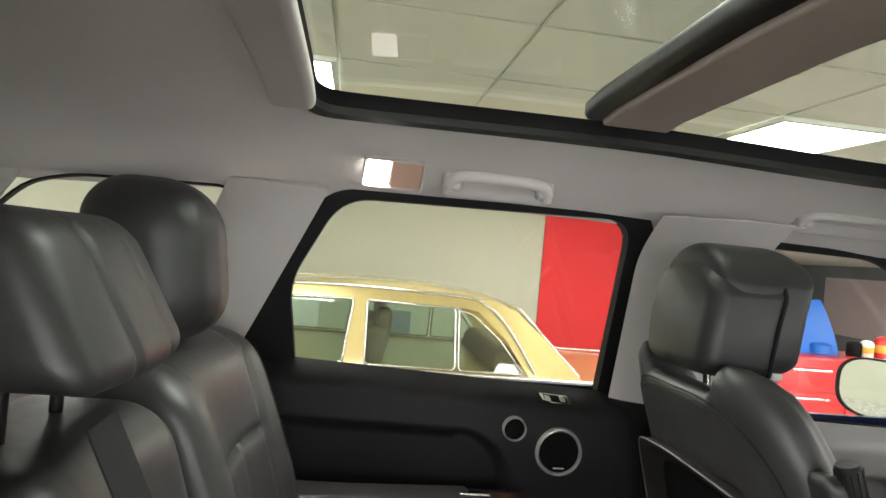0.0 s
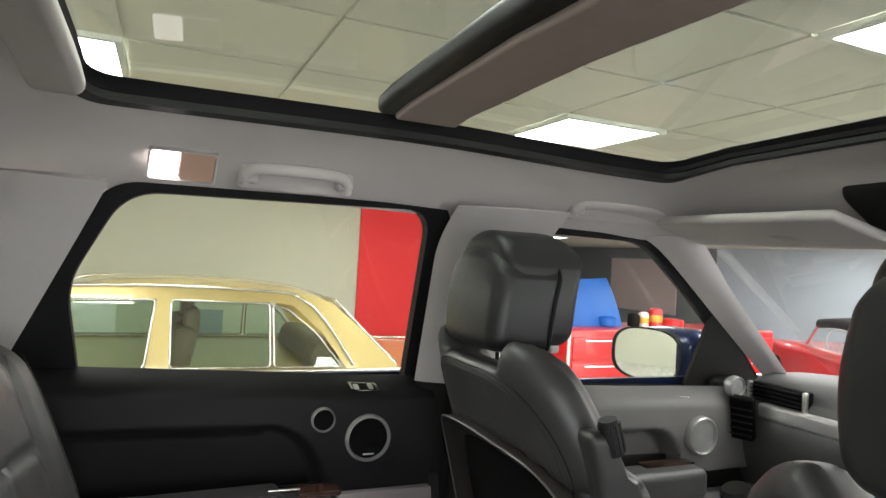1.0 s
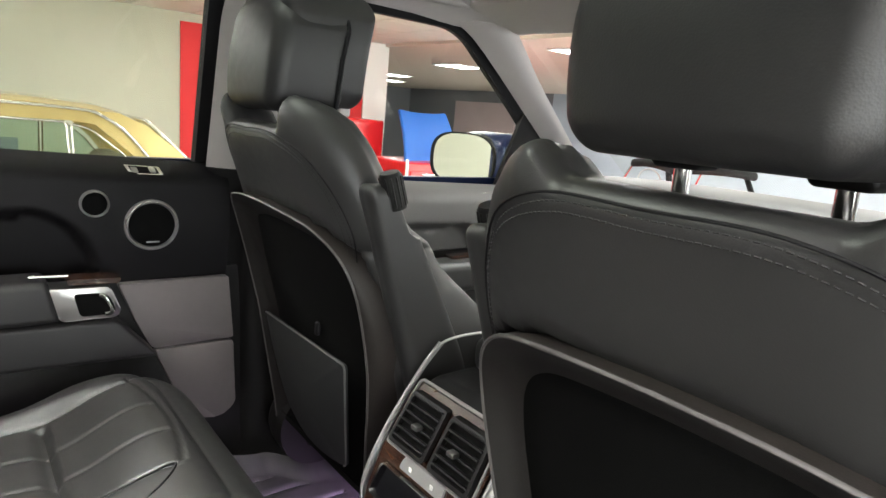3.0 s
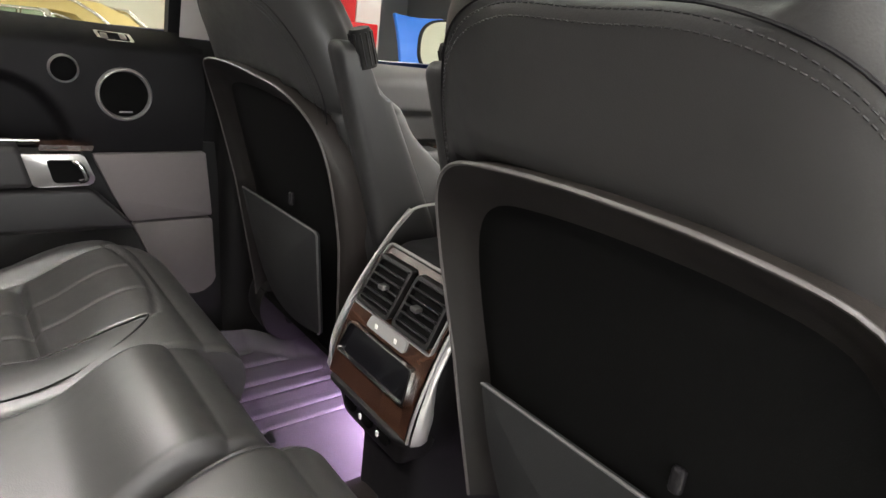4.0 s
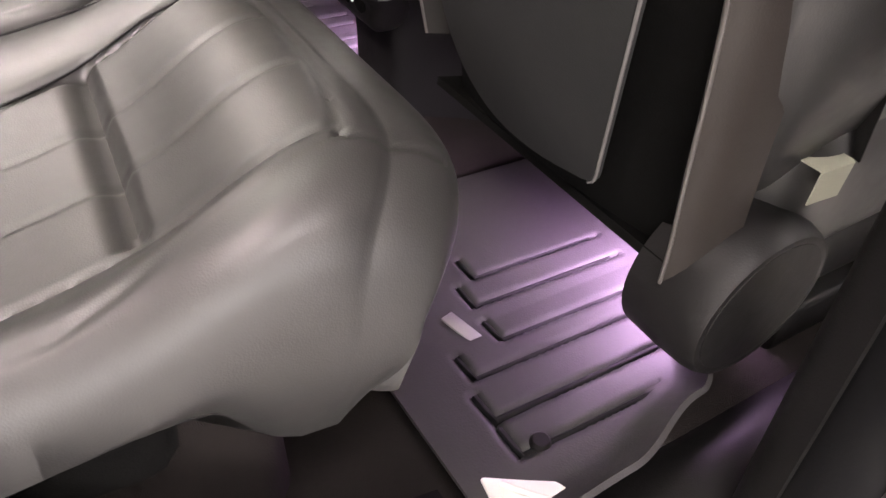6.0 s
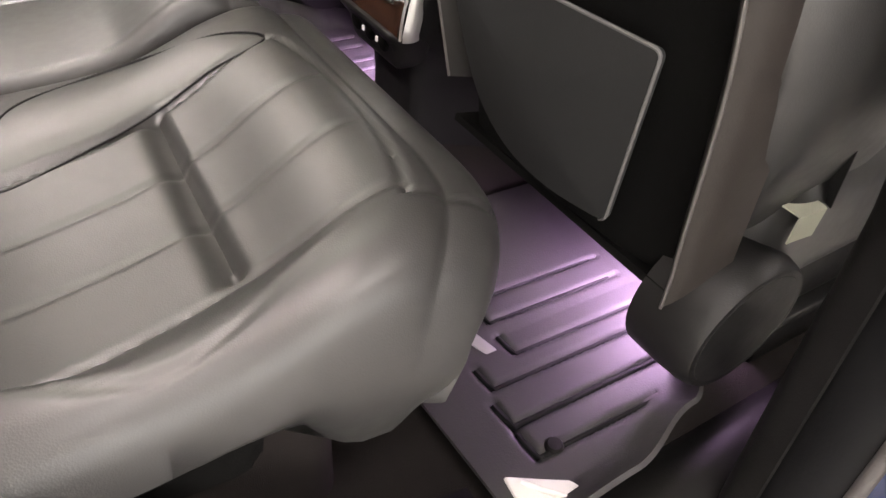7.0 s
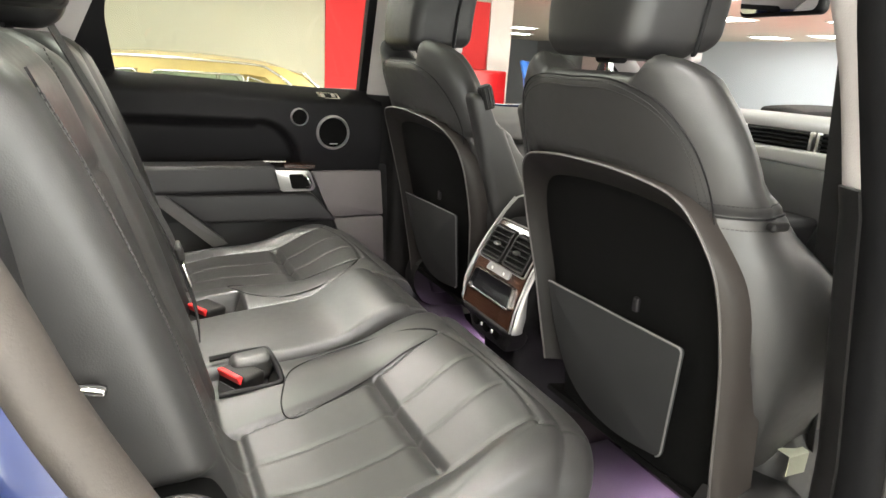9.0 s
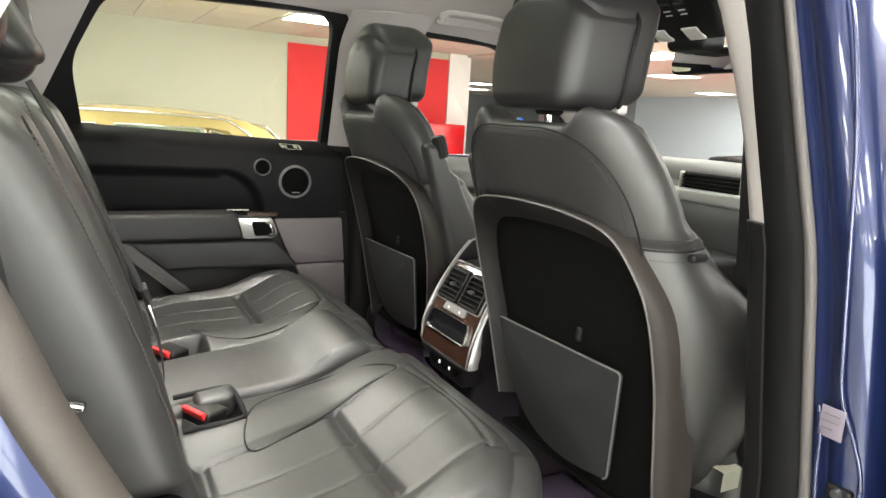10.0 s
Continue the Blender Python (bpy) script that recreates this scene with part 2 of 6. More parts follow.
SATIN_BLACK = material("satin_black", (0.018, 0.017, 0.016), 0.42, spec=0.6, grain=0.1, grain_size=600, stain=0.12, stain_size=6, rough_var=0.05)
SHELL = material("seat_shell", (0.022, 0.0185, 0.0162), 0.48, spec=0.32, grain=0.15, grain_size=500, stain=0.12, stain_size=6, rough_var=0.06)
RECESS = material("seat_recess", (0.0034, 0.0034, 0.0032), 0.75, spec=0.07, grain=0.35, grain_size=700, stain=0.15, stain_size=8)
POCKET = material("pocket", (0.0155, 0.016, 0.0158), 0.7, spec=0.25, grain=0.3, grain_size=700, stain=0.12, stain_size=7)
FLANK = material("seat_rim_flank", (0.0130, 0.0115, 0.0104), 0.5, spec=0.25, grain=0.2, grain_size=600, stain=0.12, stain_size=8)
AGED_CHROME = material("aged_chrome", (0.62, 0.60, 0.55), 0.26, 1.0, stain=0.12, stain_size=20)
PIPING = material("piping", (0.10, 0.098, 0.095), 0.5, grain=0.2, stain=0.1)
RIM_GLINT = material("rim_highlight", (0.075, 0.07, 0.066), 0.4, grain=0.1, stain=0.1)
HEADLINER = material("headliner", (0.50, 0.468, 0.450), 0.95, grain=0.5, grain_size=500, stain=0.05, stain_size=3, sheen=0.15)
TRIM_LIGHT = material("light_trim", (0.45, 0.422, 0.405), 0.75, grain=0.4, grain_size=420, stain=0.05, stain_size=4)
DASH_GREY = material("dash_grey", (0.062, 0.061, 0.060), 0.48, spec=0.6, grain=0.3, grain_size=420, stain=0.08, stain_size=5)
TAUPE = material("taupe_fabric", (0.34, 0.285, 0.255), 0.9, spec=0.2, grain=0.4, grain_size=500, stain=0.08, stain_size=4)
GREY_PANEL = material("grey_panel", (0.150, 0.134, 0.131), 0.65, grain=0.35, grain_size=420, stain=0.08, stain_size=5)
GREY_DARK = material("grey_soft_trim", (0.13, 0.125, 0.12), 0.6, grain=0.3, grain_size=420, stain=0.07, stain_size=5)
SILVER_DARK = material("grey_mesh", (0.22, 0.215, 0.21), 0.5, grain=0.5, grain_size=700, voronoi=True)
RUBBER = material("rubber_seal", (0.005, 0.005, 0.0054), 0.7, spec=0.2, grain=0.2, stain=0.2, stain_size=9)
SEAL_GREY = material("grey_seal", (0.085, 0.078, 0.075), 0.6, grain=0.3, stain=0.1)
SEAL_PALE = material("pale_seal", (0.066, 0.057, 0.050), 0.6, grain=0.3, stain=0.1)
CARPET = material("carpet", (0.020, 0.017, 0.0162), 0.97, spec=0.1, grain=1.0, grain_size=900, stain=0.25, stain_size=12)
MAT = material("mat_rubber", (0.034, 0.0325, 0.0335), 0.6, grain=0.3, grain_size=400, stain=0.15, stain_size=10, rough_var=0.08)
CHROME = material("chrome", (0.78, 0.77, 0.75), 0.12, 1.0, stain=0.03)
SATIN = material("satin_metal", (0.62, 0.61, 0.59), 0.3, 1.0, grain=0.1, grain_size=800, stain=0.04)
SILVER = material("silver_plastic", (0.48, 0.475, 0.46), 0.35, 0.6, stain=0.04)
BLUE_PAINT = material("blue_paint", (0.012, 0.022, 0.085), 0.3, 0.5, stain=0.06, coat=1.0)
BLUE_GLINT = material("blue_edge_highlight", (0.075, 0.085, 0.17), 0.25, 0.6, stain=0.06, coat=1.0)
WEBBING = material("webbing", (0.008, 0.0078, 0.0082), 0.8, grain=0.6, grain_size=800, stain=0.1)
GOLD_PAINT = material("gold_paint", (0.50, 0.39, 0.15), 0.32, 0.45, stain=0.05, coat=1.0)
RED_PAINT = material("red_paint", (0.62, 0.012, 0.015), 0.35, stain=0.04, coat=0.6)
RED_WALL = material("red_wall_paint", (0.66, 0.028, 0.03), 0.75, stain=0.06, stain_size=1.2, grain=0.1)
WALL_CREAM = material("wall_cream", (0.51, 0.508, 0.402), 0.85, stain=0.05, stain_size=0.8, grain=0.1, grain_size=120)
WALL_GREY = material("wall_grey", (0.23, 0.235, 0.245), 0.8, stain=0.08, stain_size=0.9, grain=0.1)
WALL_BLUE = material("wall_blue_grey", (0.54, 0.60, 0.66), 0.8, stain=0.06, stain_size=0.7, grain=0.1)
WHITE = material("white_paint", (0.8, 0.79, 0.76), 0.7, stain=0.04)
TILE = material("ceiling_tile", (0.74, 0.73, 0.66), 0.9, grain=0.4, grain_size=160, stain=0.06, stain_size=1.5)
TILE_PINK = material("ceiling_plaster", (0.70, 0.62, 0.53), 0.9, grain=0.1, stain=0.05, stain_size=0.8)
FLOOR = material("floor_tile", (0.50, 0.485, 0.45), 0.25, stain=0.1, stain_size=1.5, rough_var=0.1)
WALNUT = wood("walnut", (0.018, 0.008, 0.005), (0.062, 0.028, 0.016))
BLUE_PLASTIC = material("blue_panel", (0.015, 0.13, 0.50), 0.45, stain=0.08)
RED_PLASTIC = material("red_button", (0.75, 0.03, 0.03), 0.4, stain=0.03)
CLEAR = glass("window_glass", (0.93, 0.95, 0.92))
ROOF_GLASS = glass("roof_glass", (0.46, 0.50, 0.435), 0.35)
MIRROR = material("mirror", (0.92, 0.92, 0.93), 0.02, 1.0)
PANEL_LIGHT = glow("light_panel", (1.0, 0.99, 0.95), 18.5)
LAMP_LIGHT = glow("reading_light", (1.0, 0.93, 0.84), 5.0)

# ---- showroom ----
def wall_box(name, x0, x1, y0, y1, z0, z1, mat, label="", kind="structure", category="wall"):
    V = [(x, y, z) for z in (z0, z1) for y in (y0, y1) for x in (x0, x1)]
    F = [(0, 2, 3, 1), (4, 5, 7, 6), (0, 1, 5, 4), (2, 6, 7, 3), (0, 4, 6, 2), (1, 3, 7, 5)]
    return tagged(put_mesh(name, V, F, mat, smooth=False), label, category, kind=kind)


wall_box("floor", -9, 12.7, -7, 18.2, GROUND - 0.2, GROUND, FLOOR, "grey polished showroom floor", category="floor")
wall_box("wall_north", -9, 4.56, 6.82, 7.02, GROUND, CEIL + 0.3, WALL_CREAM, "cream painted showroom wall behind the gold car")
wall_box("wall_column", 4.22, 4.56, 6.78, 6.818, GROUND, CEIL, WHITE, "white end of the cream wall", category="trim")
wall_box("wall_panel_red", 1.98, 4.21, 6.79, 6.818, GROUND, 2.09, RED_WALL, "flat red painted panel on the cream wall", category="panel")
wall_box("wall_east", 12.5, 12.7, -7, 11.4, GROUND, CEIL + 0.3, WALL_BLUE, "blue-grey painted far wall of the showroom")
wall_box("wall_east_far", 12.5, 12.7, 11.4, 18.2, GROUND, CEIL + 0.3, WALL_GREY, "dark grey painted far wall of the showroom")
wall_box("wall_far_north", 4.56, 12.5, 18, 18.2, GROUND, CEIL + 0.3, WALL_GREY, "dark grey painted wall at the far end")
wall_box("wall_recess", 4.36, 4.56, 7.02, 18, GROUND, CEIL + 0.3, WALL_GREY, "grey side wall of the far bay")
wall_box("wall_south", -9, 12.5, -7, -6.8, GROUND, 0.15, WALL_CREAM, "cream painted low wall under the shop windows")
wall_box("wall_south_head", -9, 12.5, -7, -6.8, 2.05, CEIL + 0.3, WALL_CREAM, "cream painted strip above the shop windows")
wall_box("wall_west", -9, -8.8, -6.8, 6.82, GROUND, CEIL + 0.3, WALL_CREAM, "cream painted showroom wall")
wall_box("wall_poster", 12.44, 12.498, 12.7, 15.4, 0.35, 1.83, material("pink_board", (0.66, 0.52, 0.51), 0.6, stain=0.08, stain_size=1), "pinkish grey board on the dark wall", category="board")

# shop windows on the open side: posts, panes and daylight outside
for k in range(11):
    wall_box("window_post", -9 + k * 2.1, -8.9 + k * 2.1, -6.96, -6.84, 0.15, 2.05, WHITE, "white shop window post", category="window frame")
pane = wall_box("window_shopfront", -9, 12.5, -6.91, -6.90, 0.15, 2.05, CLEAR, "clear shop window glass", category="window")
pane.visible_shadow = False
la = bpy.data.lights.new("window_daylight", "AREA")
la.shape, la.size, la.size_y, la.energy, la.color = "RECTANGLE", 21, 1.85, DAYLIGHT, (0.98, 0.97, 0.97)
new("window_daylight", la).matrix_world = look((1.75, -6.95, 1.1), (1.75, 0, 1.1))
tagged(wall_box("backdrop_street", -30, 30, -14.1, -14, -1, 9, glow("street_haze", (0.95, 0.95, 0.97), 2.4)), "pale hazy daylight outside the shop windows", "backdrop", kind="structure")
# suspended ceiling: tiles with recessed joints, light panels in some fields
TILE_X, TILE_Y, PITCH = -0.32, 1.85, 0.6
lights_at = set()
for i in range(-12, 14, 3):
    for j in range(-12, 9, 3):
        if (i, j) != (0, 0):
            lights_at.add((i, j))
lights_at = {(i, j) for i, j in lights_at if j < 4} | {(-1, 0), (3, 0), (3, 5)}
V, F = [], []
for i in range(-15, 8):
    for j in range(-14, 9):
        if (i, j) in lights_at:
            continue
        x0, y0 = TILE_X + i * PITCH + 0.009, TILE_Y + j * PITCH + 0.009
        x1, y1 = x0 + PITCH - 0.018, y0 + PITCH - 0.018
        k = len(V)
        V += [(x0, y0, CEIL), (x1, y0, CEIL), (x1, y1, CEIL), (x0, y1, CEIL), (x0, y0, CEIL + 0.02), (x1, y0, CEIL + 0.02), (x1, y1, CEIL + 0.02), (x0, y1, CEIL + 0.02)]
        F += [(k, k + 3, k + 2, k + 1)] + [(k + a, k + b, k + b + 4, k + a + 4) for a, b in ((0, 1), (1, 2), (2, 3), (3, 0))]
k = len(V)
V += [(-9, -7, CEIL + 0.012), (12.7, -7, CEIL + 0.012), (12.7, 18.2, CEIL + 0.012), (-9, 18.2, CEIL + 0.012)]
F += [(k, k + 3, k + 2, k + 1)]
tagged(put_mesh("ceiling", V, F, TILE, smooth=False), "suspended ceiling of pale square tiles", "ceiling", kind="structure")
wall_box("ceiling_plaster", 4.5, 12.5, -6.8, 18, CEIL - 0.03, CEIL + 0.005, TILE_PINK, "smooth cream ceiling over the front bay", category="ceiling")


def ceiling_light(x, y, w, h, z=None):
    z = CEIL if z is None else z
    t = thing("ceiling_light", "square flush white light panel in the ceiling, switched on", "light", "ceiling light panels")
    block("diffuser", (x, y, z - 0.004), (w - 0.05, h - 0.05, 0.012), 0.003, PANEL_LIGHT, t, n=(1, 1, 1), k=1)
    o = rounded_poly([(x - w / 2, y - h / 2), (x + w / 2, y - h / 2), (x + w / 2, y + h / 2), (x - w / 2, y + h / 2)], 0.004, 2)
    i = rounded_poly([(x - w / 2 + 0.025, y - h / 2 + 0.025), (x + w / 2 - 0.025, y - h / 2 + 0.025), (x + w / 2 - 0.025, y + h / 2 - 0.025), (x - w / 2 + 0.025, y + h / 2 - 0.025)], 0.004, 2)
    band("frame", o, i, lambda a, b, d: (a, b, d), z - 0.014, z + 0.006, WHITE, t)
    return t


for i, j in sorted(lights_at):
    x, y = TILE_X + (i + 0.5) * PITCH, TILE_Y + (j + 0.5) * PITCH
    if -8.5 < x < 4.2 and -6.5 < y < 6.5:
        ceiling_light(x, y, PITCH - 0.02, PITCH - 0.02)
# front bay panels, several of them added unseen to brighten the headliner
for x, y in ((6.5, 7.8), (7.6, 5.9), (11.2, 5.0), (11.2, 1.5), (11.2, 8.0), (8, -3.5), (5.4, 0.8), (5.4, 4.2), (8, 12), (9.5, 9.5), (6.5, 2.5), (9.5, 3), (6.5, -1.5), (9.5, -1.5), (6.5, -5), (9.5, 14.5), (5.2, 2.4), (4.9, -1.0), (7.2, 3.4), (10.8, 3.2), (10.8, -1.2), (7.4, 0.4), (11.0, 6.6), (8.6, 1.0), (8.6, 4.6)):
    ceiling_light(x, y, 0.6, 0.6, CEIL - 0.035)


# ---- vehicle shell: floor, headliner, pillars, body sides ----
def roof_z(x, y):
    centre = ramp(x, [(-1.5, 1.60), (-0.9, 1.69), (-0.28, 1.72), (0.2, 1.724), (0.75, 1.710), (0.95, 1.702), (1.09, 1.676), (1.15, 1.655)])
    a = abs(y)
    front = max(0.0, min(1.0, (x - 0.84) / 0.24))
    front *= front * (3 - 2 * front)
    return lerp(1.0, 0.0, front) * (centre - line(a, [(0, 0), (0.3, 0.008), (0.40, 0.022), (0.44, 0.034), (0.50, 0.055), (0.55, 0.08), (0.60, 0.104), (0.66, 0.13), (0.70, 0.155)])) + front * (1.575 - 0.01 * (a / 0.66) ** 2)


SUN_X0, SUN_X1, SUN_Y = -0.285, 0.80, 0.425
xs = [-1.5, -1.2, -0.9, -0.6, -0.4, -0.285, -0.18, -0.05, 0.1, 0.25, 0.4, 0.55, 0.68, 0.80, 0.84, 0.88, 0.92, 0.96, 1.0, 1.04, 1.09]
ys = [0.0, 0.15, 0.3, 0.425, 0.46, 0.49, 0.52, 0.55, 0.58, 0.61, 0.635, 0.66, 0.675]
ys = [-y for y in reversed(ys[1:])] + ys
V = [(x, y, roof_z(x, y)) for y in ys for x in xs]
V += [(x, y, z + 0.03) for x, y, z in V]
n, m = len(xs), len(xs) * len(ys)
F, keep = [], set()
for j in range(len(ys) - 1):
    for i in range(len(xs) - 1):
        if xs[i] >= SUN_X0 - 1e-6 and xs[i + 1] <= SUN_X1 + 1e-6 and abs(ys[j]) <= SUN_Y + 1e-6 and abs(ys[j + 1]) <= SUN_Y + 1e-6:
            continue
        a = j * n + i
        F.append((a, a + n, a + n + 1, a + 1))
edges = {(a, b) for q in F for a, b in zip(q, q[1:] + q[:1])}
rim = [(a, b) for a, b in edges if (b, a) not in edges]
F = F + [tuple(k + m for k in reversed(q)) for q in F] + [(b, a, a + m, b + m) for a, b in rim]
tagged(put_mesh("ceiling_headliner", V, F, HEADLINER, angle=50), "pale grey fabric headliner of the vehicle", "headliner", kind="structure")
# outer roof skin
sheet_roof = sheet("roof_skin", lambda u, v: (lerp(-1.6, 1.2, u), lerp(-0.69, 0.69, v), roof_z(lerp(-1.6, 1.2, u), lerp(-0.66, 0.66, v)) + 0.06), 112, 46, BLUE_PAINT, thick=0.006,
                   skip=lambda u, v: SUN_X0 - 0.10 < lerp(-1.6, 1.2, u) < SUN_X1 + 0.11 and abs(lerp(-0.69, 0.69, v)) < 0.53)
tagged(sheet_roof, "dark blue painted metal roof of the vehicle", "roof", kind="structure")


# panoramic roof: two panes, black frame, cross beam
def make_sunroof():
    t = thing("sunroof", "panoramic glass roof in a black frame with a cross beam", "sunroof")
    up = lambda a, b, d: (a, b, roof_z(a, b) + d)

    def ring(x0, x1, y, r, n=6):
        base = rounded_poly([(x0, -y), (x1, -y), (x1, y), (x0, y)], r, n)
        out = []
        for i, p in enumerate(base):
            q = base[(i + 1) % len(base)]
            steps = max(1, int((q - p).length / 0.09))
            out += [p.lerp(q, k / steps) for k in range(steps)]
        return out

    def fit(outer, x0, x1, y):
        ox0, ox1, oy = min(p[0] for p in outer), max(p[0] for p in outer), max(p[1] for p in outer)
        return [Vector((lerp(x0, x1, (p[0] - ox0) / (ox1 - ox0)), p[1] / oy * y)) for p in outer]

    o = ring(SUN_X0 - 0.010, SUN_X1 + 0.010, SUN_Y + 0.010, 0.05)
    band("headliner_lip", o, fit(o, SUN_X0 + 0.006, SUN_X1 - 0.006, SUN_Y - 0.006), up, -0.005, 0.012, HARD_BLACK, t)
    # sloping black inner frame up to the glass
    o = ring(SUN_X0, SUN_X1, SUN_Y, 0.05)
    levels = [(0.0, 0.002), (0.45, 0.006), (0.5, 0.014), (1.0, 0.022)]
    V, F = [], []
    for k, up_by in levels:
        q = fit(o, lerp(SUN_X0, SUN_X0 + 0.012, k), lerp(SUN_X1, SUN_X1 - 0.022, k), lerp(SUN_Y, SUN_Y - 0.016, k))
        V += [(p[0], p[1], roof_z(p[0], p[1] * lerp(1, 0.97, k)) + up_by) for p in q]
    m = len(o)
    for i in range(len(levels) - 1):
        F += [(i * m + k, i * m + (k + 1) % m, (i + 1) * m + (k + 1) % m, (i + 1) * m + k) for k in range(m)]
    put_mesh("frame", V, F, RUBBER, t, "black stepped inner frame")
    for a, b in ((SUN_X0 - 0.09, 0.20), (0.215, SUN_X1 + 0.10)):
        sheet("pane", lambda u, v, a=a, b=b: (lerp(a, b, u), lerp(-0.52, 0.52, v), 1.757 - 0.05 * (lerp(a, b, u) - 0.15) ** 2 - 0.028 * (2 * v - 1) ** 2), 16, 20, ROOF_GLASS, t, "tinted roof glass").visible_shadow = False
    # pale blind housing at the rear edge
    V, F = rbox((0.035, 0.40, 0.016), 0.014, (2, 12, 1), 3, lambda p: (SUN_X0 - 0.022 + p.x, p.y, roof_z(SUN_X0, p.y) + p.z - 0.002))
    put_mesh("blind_housing", V, F, TRIM_LIGHT, t, "pale roller blind housing")
    # cross beam
    V, F = rbox((0.069, 0.398, 0.016), 0.012, (3, 14, 1), 3, lambda p: (0.210 + p.x, p.y, roof_z(0.195, p.y * 0.9) + 0.026 + p.z))
    put_mesh("cross_beam", V, F, HARD_BLACK, t, "black cross beam between the panes")
    V, F = rbox((0.055, 0.385, 0.007), 0.006, (3, 14, 1), 3, lambda p: (0.224 + p.x, p.y, roof_z(0.2, p.y * 0.9) + 0.008 + p.z))
    put_mesh("beam_cover", V, F, TAUPE, t, "taupe fabric cover of the beam")
    return t


make_sunroof()


def side_y(z):
    """How far out the glass line lies at height z."""
    return 0.81 - (z - 1.23) * 0.38


def pillar(name, outline, off, mat, label, s=1, depth=0.03):
    """A trim panel in the leaning side plane; outline in (x, z), off inwards of the glass line."""
    V = slab(name, rounded_poly(outline, 0.015, 3), lambda a, b, d: (a, s * (side_y(b) - off + d), b), 0, depth, mat)
    return tagged(V, label, "pillar", kind="structure")


for s, side in ((1, "left"), (-1, "right")):
    # C pillar trim beside the rear seat, around the quarter window
    def cp(u, v, s=s):
        x = lerp(-0.255, -0.418, u) - 0.20 * (1 - v)
        z = lerp(1.18, 1.59, v)
        return (x, s * (side_y(z) - 0.055 - 0.03 * math.sin(math.pi * u) - 0.03 * v ** 3), z)
    tagged(sheet("pillar_c_trim", cp, 12, 14, TRIM_LIGHT, thick=0.012 * s), "pale fabric trim of the rear roof pillar", "pillar", kind="structure")
    # trim below the quarter window and behind it
    tagged(sheet("side_trim_rear", lambda u, v, s=s: (lerp(-0.44, -1.5, u), s * (0.72 - 0.04 * v), lerp(0.55, 1.40, v) + 0.0 * u), 10, 10, TRIM_LIGHT, thick=0.012 * s), "pale trim beside the load space", "trim", kind="structure")
    tagged(sheet("pillar_d_trim", lambda u, v, s=s: (lerp(-0.93, -1.5, u) + 0.17 * v, s * (0.70 - 0.05 * v), lerp(1.38, 1.62, v)), 8, 8, TRIM_LIGHT, thick=0.012 * s), "pale trim of the rearmost pillar", "pillar", kind="structure")
    # A pillar
    pa = [Vector((0.925, s * 0.662, 1.582)), Vector((1.015, s * 0.672, 1.538)), Vector((1.295, s * 0.738, 1.355)), Vector((1.545, s * 0.795, 1.190))]
    pb = [Vector((1.066, s * 0.605, 1.566)), Vector((1.150, s * 0.628, 1.498)), Vector((1.235, s * 0.652, 1.435)), Vector((1.535, s * 0.727, 1.220))]
    qa, qb = smooth_path(pa, 12), smooth_path(pb, 12)
    def ap(u, v, qa=qa, qb=qb, s=s):
        k = round(v * 11)
        p = qa[k].lerp(qb[k], u)
        return p + Vector((-0.02, -s * 0.02, 0.012)) * math.sin(math.pi * u)
    tagged(sheet("pillar_a_trim", ap, 10, 11, HEADLINER, thick=0.012 * s), "pale fabric trim of the windscreen pillar", "pillar", kind="structure")

# quarter window panes and tailgate glass
for s in (1, -1):
    q = sheet("window_quarter", lambda u, v, s=s: (lerp(-0.42, -0.95, u), s * (0.70 - 0.06 * v), lerp(1.40, 1.585, v)), 4, 4, CLEAR)
    q.visible_shadow = False
    tagged(q, "clear fixed rear quarter window", "window", kind="structure")
    fr = rounded_poly([(-0.434, 1.574), (-0.448, 1.53), (-0.505, 1.40), (-0.93, 1.40), (-0.87, 1.47), (-0.78, 1.548), (-0.70, 1.568)], 0.03, 3)
    cx, cz = -0.62, 1.5
    tagged(band("window_quarter_seal", [Vector((cx + (p[0] - cx) * 1.022, cz + (p[1] - cz) * 1.06)) for p in fr], fr, lambda a, b, d, s=s: (a, s * (0.70 - 0.06 * (b - 1.4) / 0.185 - d), b), -0.01, 0.008, RUBBER), "black seal of the quarter window", "seal", kind="structure")

# cabin floor
tagged(sheet("floor_cabin", lambda u, v: (lerp(-1.5, 1.6, u), lerp(-0.70, 0.70, v), 0.475 + 0.13 * math.exp(-((lerp(-0.70, 0.70, v)) / 0.13) ** 4) + (0.28 if lerp(-1.5, 1.6, u) < -0.35 else 0)), 60, 60, CARPET, thick=0.02), "black carpeted cabin floor with a centre tunnel", "floor", kind="structure")
# back and front closures of the cabin
wall_box("tailgate", -1.62, -1.56, -0.70, 0.70, 0.4, 1.14, TRIM_LIGHT, "pale lined lower tailgate", category="tailgate")
wall_box("tailgate_head", -1.62, -1.56, -0.70, 0.70, 1.55, 1.62, TRIM_LIGHT, "pale lined top of the tailgate", category="tailgate")
for y in (-0.70, 0.62):
    wall_box("tailgate_post", -1.62, -1.56, y, y + 0.08, 1.14, 1.55, TRIM_LIGHT, "pale lined side of the tailgate", category="tailgate")
rear_pane = wall_box("window_tailgate", -1.60, -1.595, -0.62, 0.62, 1.14, 1.55, CLEAR, "clear rear window glass", category="window")
rear_pane.visible_shadow = False
wall_box("bulkhead", 1.75, 1.80, -0.75, 0.75, 0.4, 1.02, HARD_BLACK, "black front bulkhead of the cabin", category="bulkhead")


